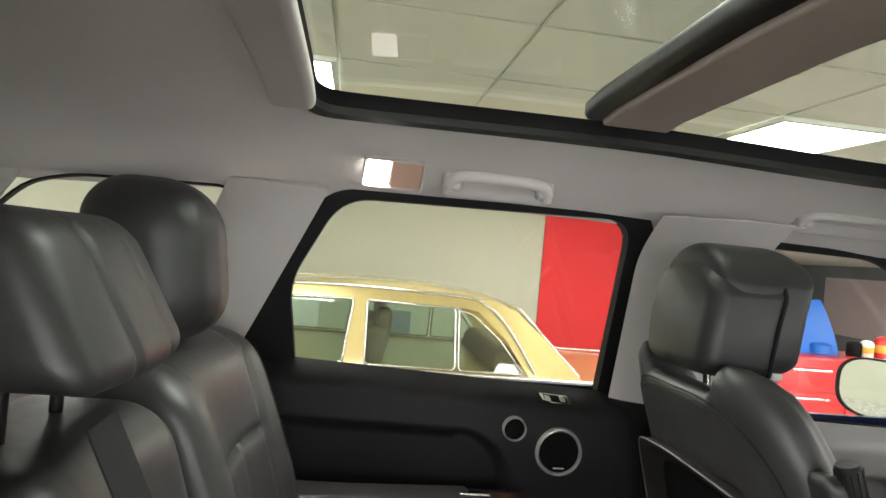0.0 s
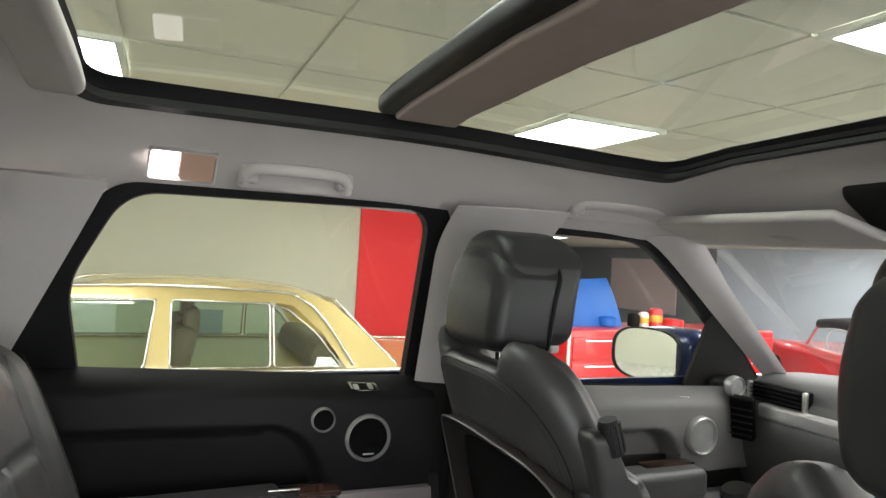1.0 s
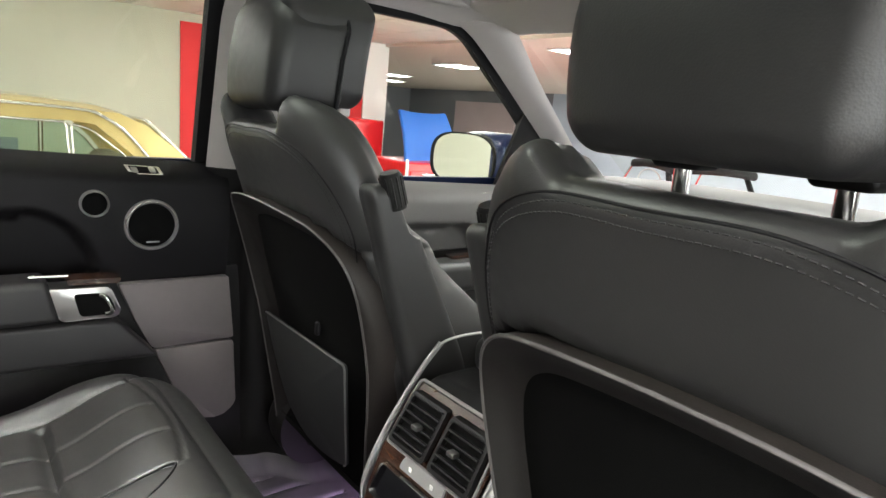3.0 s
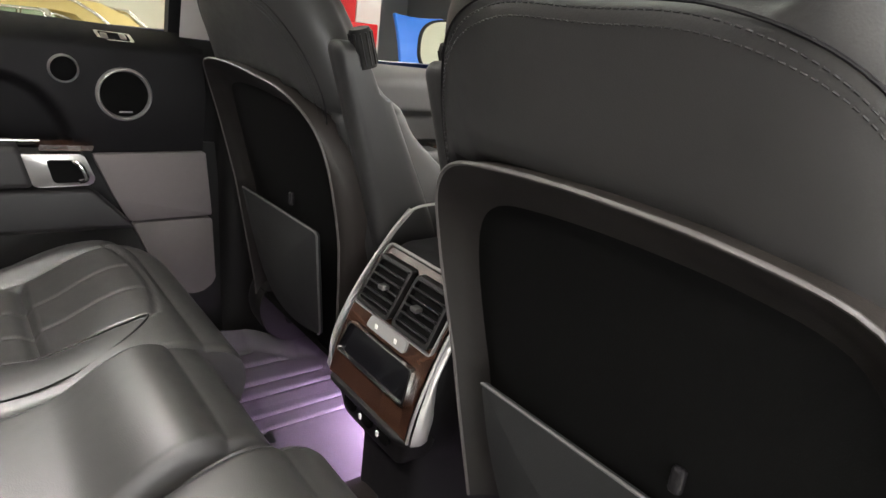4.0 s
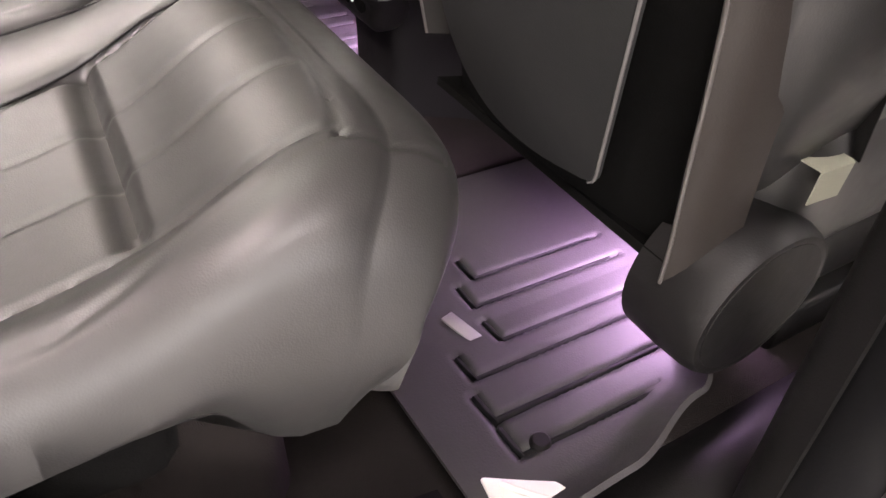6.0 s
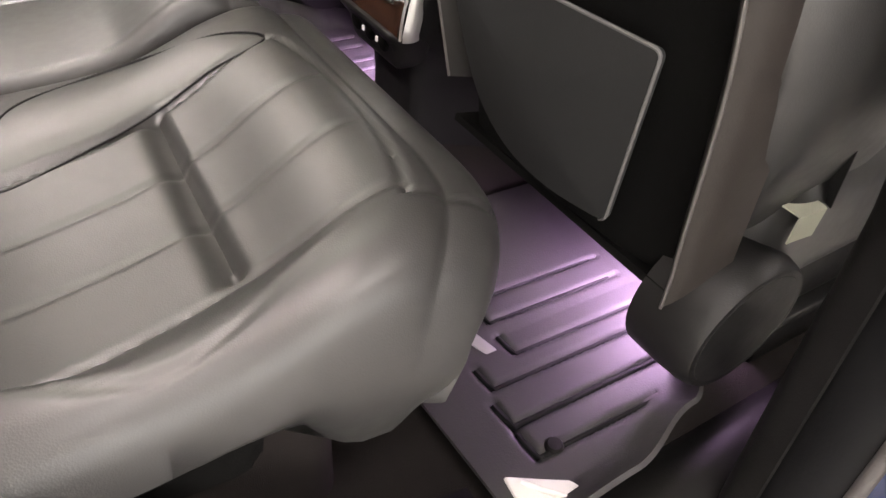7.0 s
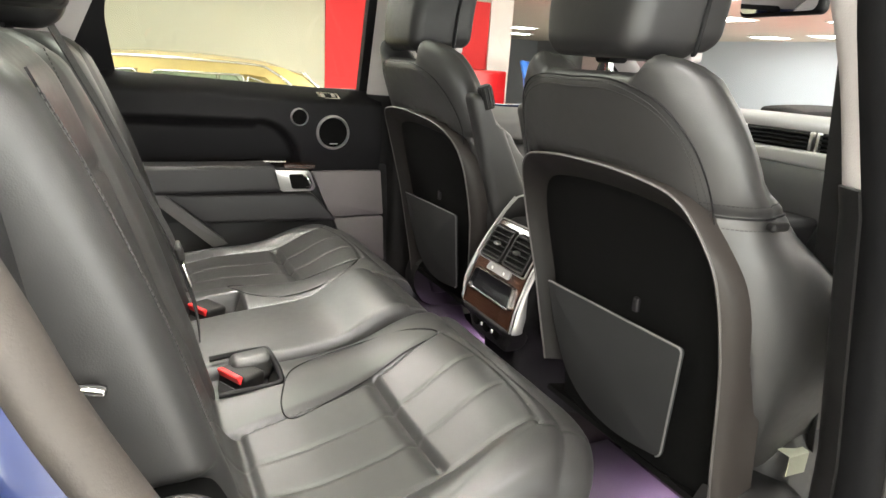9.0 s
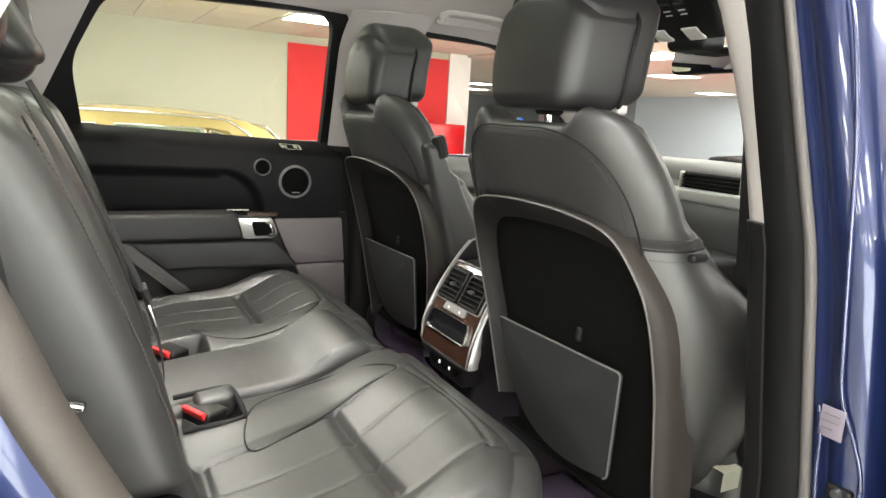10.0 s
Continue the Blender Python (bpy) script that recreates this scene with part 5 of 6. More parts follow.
    near = lambda z: 1.0 if s > 0 or name != "pillar_b_trim" else curve(z, [(1.2, 1.0), (1.34, 1.0), (1.49, 1.22), (1.60, 1.40)])
    flow = lambda z: 0.07 * max(0.0, (z - 1.49) / 0.11) ** 2 if name == "pillar_b_trim" else 0.0
    f = lambda u, v: (pts[round(u * m)][0], s * (seal_y(lerp(z0, z1, v)) + pts[round(u * m)][1] * near(lerp(z0, z1, v)) - flow(lerp(z0, z1, v))), lerp(z0, z1, v))
    return tagged(sheet(name, f, m, nz, mat, thick=0.004 * s), label, category, kind="structure")


for s in (1, -1):
    pillar_strip("pillar_b_trim", s, 1.212, 1.60, ([(0.60, -0.072), (0.54, -0.076), (0.485, -0.068), (0.455, -0.052), (0.425, -0.034), (0.398, -0.018), (0.380, 0.0)] if s > 0 else [(0.60, -0.085), (0.54, -0.095), (0.485, -0.087), (0.464, -0.074), (0.455, -0.043)]), TRIM_LIGHT, "pale fabric trim of the middle roof pillar")
    pillar_strip("pillar_b_lower", s, 0.50, 1.210, [(0.60, -0.09), (0.54, -0.10), (0.485, -0.092), (0.462, -0.078), (0.450, -0.05)] + ([(0.425, -0.030), (0.398, -0.018), (0.384, 0.0)] if s > 0 else []), HARD_BLACK, "black moulded lower trim of the middle pillar")
    pillar_strip("pillar_b_jamb", s, 0.46, 1.60, [(0.456, -0.05), (0.447, -0.03), (0.446, -0.008), (0.456, 0.014)], RUBBER, "black rubber lining of the door frame")
    pillar_strip("pillar_b_body", s, 0.40, 1.60, [(0.458, 0.004), (0.462, 0.03), (0.456, 0.05), (0.470, 0.075), (0.52, 0.085), (0.60, 0.086)], BLUE_PAINT, "dark blue painted middle pillar")
    t = tube("pillar_b_seal", [(0.448, s * (seal_y(z) + 0.0105), z) for z in [0.45 + 0.05 * k for k in range(24)]], 0.0068, SEAL_GREY, n=10)
    tagged(t, "grey rubber weather seal on the door frame", "seal", kind="structure")

# rear edge of the open doorway: pale seal over the wheel arch, blue body behind it
arch = [(-0.56, 0.64, 1.56), (-0.49, 0.675, 1.42), (-0.425, 0.70, 1.28), (-0.378, 0.708, 1.17), (-0.348, 0.712, 1.09), (-0.312, 0.716, 1.012), (-0.266, 0.726, 0.925), (-0.215, 0.738, 0.85), (-0.13, 0.748, 0.74), (-0.03, 0.752, 0.64), (0.08, 0.757, 0.56), (0.2, 0.762, 0.51), (0.34, 0.768, 0.49), (0.46, 0.772, 0.485), (0.7, 0.775, 0.485), (1.2, 0.775, 0.485)]
for s in (-1,):
    path = smooth_path([(x, s * y, z) for x, y, z in arch], 90)
    tagged(tube("doorway_seal", path, 0.022, SEAL_PALE, n=12, squash=0.8), "pale grey rubber seal round the open doorway", "seal", kind="structure")
    # body flange outside the seal and the quarter panel
    inner = [(p[0] - 0.012, p[1] + s * 0.012, p[2] - 0.004) for p in path]
    def flange(u, v, inner=inner, s=s):
        p = inner[round(v * 89)]
        w = ramp(u, [(0, 0), (0.5, 0.6), (1, 1)])
        return (p[0] - 0.20 * u * (1 if p[0] < 0.25 else 0.2), p[1] + s * (0.012 + 0.10 * w), p[2] - (0.0 if p[0] < -0.3 else 0.10 * u * min(1, (p[0] + 0.3) / 0.3)))
    tagged(sheet("quarter_panel", flange, 12, 89, BLUE_PAINT, thick=0.006 * s), "dark blue painted body round the doorway", "body", kind="structure")
    # trim inside the seal: side of the bench and sill
    def sill(u, v, s=s):
        x = lerp(0.12, 1.3, v)
        y = lerp(0.655, 0.772, u)
        z = 0.485 + 0.032 * math.sin(math.pi * min(1, u * 1.15)) ** 0.7 - 0.02 * (1 - u)
        return (x, s * y, z)
    tagged(sheet("sill_trim", sill, 14, 20, HARD_BLACK, thick=0.004 * s), "black moulded sill trim of the doorway", "trim", kind="structure")
    def side(u, v, s=s):
        p = path[round(lerp(36, 66, v))]
        q = Vector((p[0] + 0.06 * (1 - v), s * 0.612, min(p[2] + 0.03, 0.745)))
        return p.lerp(q, u) + Vector((0, 0, 0.02 * math.sin(math.pi * u)))
    tagged(sheet("arch_trim", side, 10, 30, RECESS, thick=0.004 * s), "black moulded trim between bench and doorway", "trim", kind="structure")
tagged(sheet("side_trim_left", lambda u, v: (lerp(-0.48, 1.3, u), 0.745, lerp(0.44, 1.0, v)), 6, 6, HARD_BLACK, thick=0.01), "black inner side of the body", "trim", kind="structure")


# the opened rear door, seen on edge beyond the pillar
def open_door():
    t = thing("rear_door", "opened dark blue rear door standing out from the pillar", "car door")
    hx, hy = 0.515, -0.915
    M = pose(hx, hy, 0) @ Matrix.Rotation(radians(100), 4, "Z")
    def skin(u, v):
        x = -0.93 * u
        z = lerp(0.32, 1.24, v)
        return M @ Vector((x, -0.05 - 0.03 * math.sin(math.pi * v), z))
    sheet("outer_skin", skin, 10, 12, BLUE_PAINT, t, "dark blue painted outer skin", thick=0.008)
    sheet("edge", lambda u, v: M @ Vector((0.0 + 0.01 * math.sin(math.pi * u), lerp(-0.055, 0.075, u), lerp(0.32, 1.235, v))), 8, 20, BLUE_PAINT, t, "dark blue painted front edge of the door", thick=0.006)
    sheet("inner_panel", lambda u, v: M @ Vector((-0.02 - 0.90 * u, 0.08 + 0.03 * math.sin(math.pi * v), lerp(0.40, 1.24, v))), 10, 14, SOFT_BLACK, t, "black soft inner door panel", thick=0.006)
    W = lambda a, b, d: M @ Vector((a, 0.03 + d - 0.35 * (b - 1.22), b))
    op = rounded_poly([(-0.80, 1.24), (-0.78, 1.40), (-0.70, 1.57), (-0.08, 1.58), (-0.06, 1.22)], 0.04, 5)
    ou = rounded_poly([(-0.93, 1.20), (-0.86, 1.40), (-0.73, 1.61), (-0.02, 1.62), (0.0, 1.18)], 0.04, 5)
    band("window_frame", ou, op, W, -0.02, 0.02, RUBBER, t, "black window frame")
    slab("pane", op, W, -0.002, 0.002, CLEAR, t, "clear side glass").visible_shadow = False
    return t


open_door()
# folded pillar edges, highlights painted in as paler blue, and the door latch below
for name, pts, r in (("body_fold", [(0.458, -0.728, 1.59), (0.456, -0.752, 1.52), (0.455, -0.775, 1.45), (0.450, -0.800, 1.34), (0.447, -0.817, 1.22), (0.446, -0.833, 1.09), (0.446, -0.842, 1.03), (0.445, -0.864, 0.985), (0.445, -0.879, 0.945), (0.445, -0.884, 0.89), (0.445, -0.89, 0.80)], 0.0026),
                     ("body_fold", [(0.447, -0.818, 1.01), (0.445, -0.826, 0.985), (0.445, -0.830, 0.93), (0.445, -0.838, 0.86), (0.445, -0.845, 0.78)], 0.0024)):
    tagged(tube(name, smooth_path(pts, 40), r, BLUE_GLINT, n=10), "folded edge of the blue painted pillar with its highlight painted in", "body", kind="structure")
catch = thing("door_catch", "dark metal door check on the blue pillar", "door catch")
block("plate", (0.452, -0.857, 0.905), (0.012, 0.030, 0.034), 0.005, HARD_BLACK, catch, "black plate", n=(1, 1, 1), k=2)
for z in (0.914, 0.897):
    lathe("bolt", [(0, 0.006), (0.005, 0.006), (0.0065, 0.003), (0.0065, -0.004)], pose(0.446, -0.857, z, 0, -90, 0), SATIN, catch, "", 12)
sticker = tagged(block("label_sticker", (0.4435, -0.838, 0.996), (0.0015, 0.028, 0.038), 0.0006, material("sticker", (0.20, 0.175, 0.215), 0.4, stain=0.12, stain_size=30), n=(1, 1, 1), k=1), "greyish violet data sticker on the blue pillar", "sticker")
for k, w in enumerate((0.018, 0.021, 0.012)):
    block("text_bar", (0.4424, -0.838 + 0.002 * k, 1.006 - 0.009 * k), (0.0006, w, 0.0018), 0.0002, GREY_DARK, sticker, "", n=(1, 1, 1), k=1)


# ---- floor mats ----
def floor_mat(s):
    t = thing("floor_mat", "ribbed black rubber floor mat in the rear footwell", "mat", "rear floor mats")
    channels = ((0.365, 0.410, 0.0036), (0.410, 0.384, 0.004), (0.475, 0.381, 0.0045), (0.513, 0.320, 0.005), (0.573, 0.305, 0.006), (0.622, 0.303, 0.005))
    def f(u, v):
        x = lerp(0.235, 0.66, u)
        far = ramp(x, [(0.235, 0.705), (0.36, 0.700), (0.48, 0.668), (0.58, 0.605), (0.66, 0.58)])
        y = lerp(0.16, far, v)
        e = max(0, (y - far + 0.045) / 0.045)
        z = 0.505 + 0.16 * max(0.0, y - 0.44) + 0.035 * e * e
        # moulded channels run forwards, each with a short return leg at its rear end
        for yk, xk, w in channels:
            yl = yk + 0.02 * (x - xk)
            if x > xk and x < 0.62 and e <= 0:
                z -= 0.014 * math.exp(-((y - yl) / w) ** 4)
            if yk - 0.042 < y < yk + w:
                z -= 0.014 * math.exp(-((x - xk) / 0.0065) ** 4)
        return (x, s * y, z)
    sheet("mat", f, 170, 170, MAT, t, "ribbed black rubber", thick=0.006 * -s, angle=60)
    # black strips laid along the bottoms of the channels
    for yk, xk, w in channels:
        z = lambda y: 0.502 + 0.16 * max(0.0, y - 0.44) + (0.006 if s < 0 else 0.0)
        tube("channel", [(xk, s * (yk - 0.038), z(yk - 0.038)), (xk, s * (yk - 0.012), z(yk - 0.012)), (xk + 0.002, s * yk, z(yk)), (xk + 0.06, s * (yk + 0.0012), z(yk)), (0.60, s * (yk + 0.02 * (0.60 - xk)), z(yk))], w * 0.72, RUBBER, t, "black strip along a channel", 6)
    lathe("fixing_stud", [(0, 0.012), (0.008, 0.012), (0.011, 0.008), (0.011, 0.0)], pose(0.327, s * 0.618, 0.532), HARD_BLACK, t, "black fixing stud", 20)
    block("makers_plate", (0.351, s * 0.436, 0.5105), (0.018, 0.056, 0.007), 0.0015, SILVER, t, "small pale metal plate", (0, 0, s * -14), n=(1, 1, 1), k=1)
    return t


floor_mat(1)
floor_mat(-1)
bracket = thing("plastic_bracket", "white plastic bracket lying on the footwell edge", "bracket")
slab("plate", rounded_poly([(0.254, -0.622), (0.312, -0.667), (0.308, -0.689), (0.244, -0.682)], 0.006, 3), lambda a, b, d: (a, b, 0.536 + 0.25 * (-b - 0.62) + d), 0, 0.006, WHITE, bracket, "white plastic plate", 0.002)
tube("rib", smooth_path([(0.267, -0.639, 0.546), (0.274, -0.659, 0.557), (0.292, -0.677, 0.556)], 10), 0.003, WHITE, bracket)

# ambient lamps below the front seats
for s, dx, yl in ((1, 0.048, 0.31), (-1, 0.0, 0.47)):
    t = thing("footwell_lamp", "small violet footwell lamp under the front seat", "lamp", "footwell lamps")
    block("housing", (0.655 + dx, s * yl, 0.655), (0.03, 0.10, 0.012), 0.004, HARD_BLACK, t)
    block("lens", (0.655 + dx, s * yl, 0.6475), (0.022, 0.08, 0.004), 0.0015, glow("violet_glow", (0.75, 0.42, 1.0), 6.0), t, "violet glowing lens", n=(1, 1, 1), k=1)
    la = bpy.data.lights.new("footwell_light", "AREA")
    la.shape, la.size, la.size_y, la.energy, la.color, la.spread = "RECTANGLE", 0.12, 0.18, VIOLET * (1.5 if s > 0 else 1.0), (0.86, 0.58, 0.98), radians(140)
    lo = new("footwell_light", la)
    lo.matrix_world = look((0.64 + dx, s * yl, 0.640), (0.55, s * yl * 0.97, 0.49))


# ---- centre console ----
def console():
    t = thing("centre_console", "centre console with walnut rear face, vents and a tray", "console")
    fx = lambda z: line(z, [(0.70, 0.432), (0.765, 0.424), (0.79, 0.402), (0.835, 0.412), (0.875, 0.426), (0.92, 0.448), (0.96, 0.470), (1.0, 0.498), (1.05, 0.538)])
    hw = lambda z: line(z, [(0.70, 0.072), (0.765, 0.082), (0.79, 0.106), (0.84, 0.106), (0.90, 0.104), (1.0, 0.100), (1.05, 0.096)])
    P = lambda a, b, d: (fx(b) - d, a, b)
    # body behind the face
    def body(p):
        k = (p.x + 0.42) / 0.84
        z = 0.76 + p.z
        return (fx(min(max(z, 0.7), 1.05)) + 0.012 + 0.84 * k, p.y * lerp(hw(min(max(z, 0.7), 1.04)) / 0.1, 1.15, min(1, k * 4)), z)
    V, F = rbox((0.42, 0.1, 0.225), 0.02, (12, 3, 10), 3, body)
    put_mesh("body", V, F, SOFT_BLACK, t, "black soft console body")
    V, F = rbox((0.20, 0.100, 0.030), 0.022, (6, 4, 2), 4, lambda p: (0.775 + p.x, p.y, 1.006 + p.z))
    put_mesh("armrest_lid", V, F, LEATHER, t, "black leather armrest lid")
    # veneer face
    zs = [0.79 + 0.01 * k for k in range(20)]
    face = [(hw(z) - 0.006, z) for z in zs] + [(-hw(z) + 0.006, z) for z in reversed(zs)]
    V = [P(a, b, 0.004) for a, b in face]
    n = len(zs)
    F = [(i, i + 1, 2 * n - 2 - i, 2 * n - 1 - i) for i in range(n - 1)]
    put_mesh("veneer_face", V, F, WALNUT, t, "dark walnut veneer face")
    # silver side frames
    for s in (1, -1):
        side = smooth_path([P(s * hw(0.785), 0.785, 0.004), P(s * (hw(0.84) + 0.004), 0.84, 0.008), P(s * (hw(0.92) + 0.004), 0.92, 0.008), P(s * (hw(1.0) + 0.004), 1.0, 0.004), (0.522, s * 0.104, 1.026), (0.56, s * 0.106, 1.032), (0.62, s * 0.108, 1.030)], 40)
        tube("side_frame", side, 0.0022, SILVER, t, "silver side frame", 10)
        wide = lambda z: line(z, [(0.72, 0.008), (0.77, 0.024), (0.82, 0.024), (0.88, 0.004), (1.0, 0.003), (1.03, 0.006)])
        blade = lambda u, v, s=s: (fx(lerp(0.785, 1.028, v)) - 0.002 + u * wide(lerp(0.785, 1.028, v)), s * (hw(max(0.76, lerp(0.785, 1.028, v))) + 0.004 + 0.004 * math.sin(math.pi * u)), lerp(0.785, 1.028, v))
        sheet("side_plate", blade, 6, 24, SILVER, t, "silver side blade", thick=0.003 * s)
    # vents
    def frame_part(name, pts, shrink, d0, d1, mat, par, lab=""):
        c = sum(pts, Vector((0, 0))) / len(pts)
        return band(name, pts, [c + (p - c) * shrink for p in pts], P, d0, d1, mat, par, lab)
    for s in (1, -1):
        o = rounded_poly([(s * 0.005, 0.972), (s * 0.084, 0.972), (s * 0.088, 0.905), (s * 0.005, 0.905)], 0.006, 3)
        if s < 0:
            o = list(reversed(o))
        v = slab("air_vent", o, P, 0.002, 0.007, RECESS, t, "black slatted air vent")
        frame_part("vent_frame", o, 0.86, 0.005, 0.014, HARD_BLACK, v)
        for k in range(6):
            z = 0.914 + k * 0.0105
            w0, w1 = 0.010, line(z, [(0.905, 0.083), (0.975, 0.079)])
            block("slat", (fx(z) - 0.010, s * (w0 + w1) / 2, z), (0.012, w1 - w0, 0.0028), 0.001, HARD_BLACK, v, "", (0, 28, 0), n=(1, 1, 1), k=1)
        block("vent_tab", (fx(0.94) - 0.018, s * 0.04, 0.94), (0.012, 0.014, 0.007), 0.002, SATIN, v, "satin vent tab", n=(1, 1, 1), k=1)
    o = rounded_poly([(-0.090, 0.985), (0.090, 0.985), (0.094, 0.898), (-0.094, 0.898)], 0.006, 3)
    frame_part("vent_surround", o, 0.975, 0.003, 0.009, SILVER_DARK, t, "silver vent surround")
    # seat heating keys
    kp = slab("key_panel", rounded_poly([(-0.045, 0.897), (0.045, 0.897), (0.047, 0.882), (-0.047, 0.882)], 0.004, 2), P, 0.003, 0.008, SILVER_DARK, t, "grey key panel")
    for y in (-0.024, 0.024):
        block("key_mark", (fx(0.889) - 0.0088, y, 0.889), (0.002, 0.006, 0.007), 0.0008, WHITE, kp, n=(1, 1, 1), k=1)
    # tray
    o = rounded_poly([(0.080, 0.876), (-0.080, 0.876), (-0.088, 0.830), (0.090, 0.830)], 0.007, 4)
    slab("tray_well", o, P, -0.03, 0.0055, material("gloss_black", (0.006, 0.006, 0.007), 0.12, stain=0.05), t, "gloss black tray front")
    frame_part("tray_frame", o, 0.955, 0.004, 0.012, CHROME, t, "chrome tray frame")
    # sockets below
    V, F = rbox((0.03, 0.088, 0.034), 0.016, (2, 6, 3), 3, lambda p: (fx(0.757 + p.z) + 0.012 + p.x, p.y * (1 + 0.16 * p.z / 0.034), 0.757 + p.z))
    put_mesh("socket_panel", V, F, HARD_BLACK, t, "black socket panel")
    for y in (0.045, 0.0, -0.045):
        so = lathe("socket", [(0, 0.004), (0.012, 0.004), (0.015, 0.002), (0.016, -0.01)], pose(fx(0.762) - 0.019, y, 0.762, 0, -98, 0), RECESS, t, "black power socket", 20)
        if y < 0.04:
            block("socket_mark", (fx(0.768) - 0.0275, y, 0.768), (0.003, 0.005, 0.008), 0.0008, WHITE, so, n=(1, 1, 1), k=1)
    return t


console()


# ---- dashboard ----
def dashboard():
    t = thing("dashboard", "dark dashboard with grey lower face and silver vents", "dashboard")
    prof = smooth_path([(1.90, 1.19, 0), (1.70, 1.225, 0), (1.52, 1.232, 0), (1.43, 1.215, 0), (1.395, 1.17, 0)], 20)
    sheet("top_pad", lambda u, v: (prof[round(v * 19)][0], lerp(-0.74, 0.74, u), prof[round(v * 19)][1] - 0.02 * (2 * u - 1) ** 4), 20, 19, DASH_GREY, t, "dark grey soft dashboard top", thick=0.01)
    low = smooth_path([(1.395, 1.168, 0), (1.36, 1.12, 0), (1.345, 1.06, 0), (1.36, 0.98, 0), (1.42, 0.86, 0), (1.46, 0.70, 0)], 20)
    sheet("lower_face", lambda u, v: (low[round(v * 19)][0], lerp(-0.74, 0.74, u), low[round(v * 19)][1]), 20, 19, DASH_GREY, t, "grey lower dashboard face", thick=0.01)
    V, F = rbox((0.018, 0.66, 0.018), 0.008, (1, 10, 1), 3, lambda p: (1.366 + p.x, p.y, 1.128 + p.z * 1.15))
    put_mesh("silver_strip", V, F, SILVER, t, "silver dashboard strip")
    for yc, hw in ((0.62, 0.085), (0.10, 0.11), (-0.14, 0.11), (-0.62, 0.085)):
        v = block("air_vent", (1.390, yc, 1.174), (0.03, 2 * hw, 0.050), 0.006, RECESS, t, "slatted air vent")
        for k in range(4):
            block("slat", (1.371, yc, 1.157 + k * 0.0115), (0.014, 2 * hw - 0.01, 0.003), 0.001, HARD_BLACK, v, "", (0, 20, 0), n=(1, 1, 1), k=1)
        for e in (-1, 1):
            block("vent_end", (1.371, yc + e * hw, 1.174), (0.016, 0.010, 0.052), 0.003, SATIN, v, "satin vent end", n=(1, 1, 1), k=1)
    # outer vent turned towards the door
    v = block("corner_vent", (1.315, 0.675, 1.105), (0.03, 0.06, 0.12), 0.008, RECESS, t, "black upright vent by the door", (0, -12, 25))
    for k in range(6):
        block("slat", (1.300, 0.668, 1.062 + k * 0.017), (0.012, 0.056, 0.004), 0.0015, HARD_BLACK, v, "", (0, 15, 25), n=(1, 1, 1), k=1)
    return t


dashboard()
ws = sheet("windscreen", lambda u, v: (lerp(1.86, 1.10, v) - 0.10 * (2 * u - 1) ** 2 * (1 - 0.3 * v), lerp(-0.70, 0.70, u) * lerp(1.0, 0.86, v), lerp(1.17, 1.60, v)), 16, 10, CLEAR)
ws.visible_shadow = False
tagged(ws, "clear windscreen glass", "windscreen", kind="structure")


# ---- roof fittings ----
def grab_handle(x0, x1, s, label):
    t = thing("grab_handle", label, "grab handle", "roof grab handles")
    y, z = 0.575, 1.617
    at = lambda a, d, h: (a, s * (y - d), z + h + line(a, [(0.3, 0), (0.9, 0.0)]))
    base = rounded_poly([(x0, -0.022), (x1, -0.022), (x1 - 0.015, 0.026), (x0 + 0.015, 0.026)], 0.018, 4)
    slab("recess_plate", base, lambda a, b, d: (a, s * (y + 0.014 - 0.55 * b - d), z + b), 0, 0.012, TRIM_LIGHT, t, "pale recess plate", 0.004)
    pts = smooth_path([at(x0 + 0.014, 0.000, -0.010), at(x0 + 0.018, 0.012, 0.004), at(x0 + 0.034, 0.022, 0.012), at(lerp(x0, x1, 0.35), 0.025, 0.013), at(lerp(x0, x1, 0.65), 0.025, 0.013), at(x1 - 0.034, 0.022, 0.010), at(x1 - 0.018, 0.012, 0.001), at(x1 - 0.014, 0.000, -0.014)], 36)
    tube("grip", pts, 0.0105, HEADLINER, t, "pale moulded grip", 12)
    for x in (x0 + 0.02, x1 - 0.02):
        block("hinge_block", at(x, 0.004, 0.004), (0.032, 0.022, 0.034), 0.007, TRIM_LIGHT, t)
    return t


grab_handle(-0.052, 0.160, 1, "pale moulded rear roof grab handle above the window")
grab_handle(0.645, 0.925, 1, "pale moulded front roof grab handle above the window")


def reading_lamp(s):
    t = thing("reading_lamp", "roof reading lamp with one lit half", "lamp")
    tilt = lambda a, b, d: (a, s * (0.562 - 0.60 * (b - 1.600) - d * 0.85), b - 0.5 * d)
    o = rounded_poly([(-0.197, 1.598), (-0.088, 1.598), (-0.085, 1.645), (-0.193, 1.645)], 0.006, 3)
    c = sum(o, Vector((0, 0))) / len(o)
    band("frame", o, [c + (p - c) * 0.93 for p in o], tilt, -0.006, 0.010, TRIM_LIGHT, t, "pale lamp frame")
    slab("lit_lens", rounded_poly([(-0.193, 1.600), (-0.148, 1.600), (-0.146, 1.643), (-0.190, 1.643)], 0.005, 3), tilt, -0.004, 0.007, LAMP_LIGHT, t, "glowing white lens")
    slab("dark_lens", rounded_poly([(-0.145, 1.600), (-0.092, 1.600), (-0.090, 1.643), (-0.144, 1.643)], 0.005, 3), tilt, -0.004, 0.006, material("amber_lens", (0.42, 0.27, 0.20), 0.25, stain=0.1), t, "unlit brownish lens")
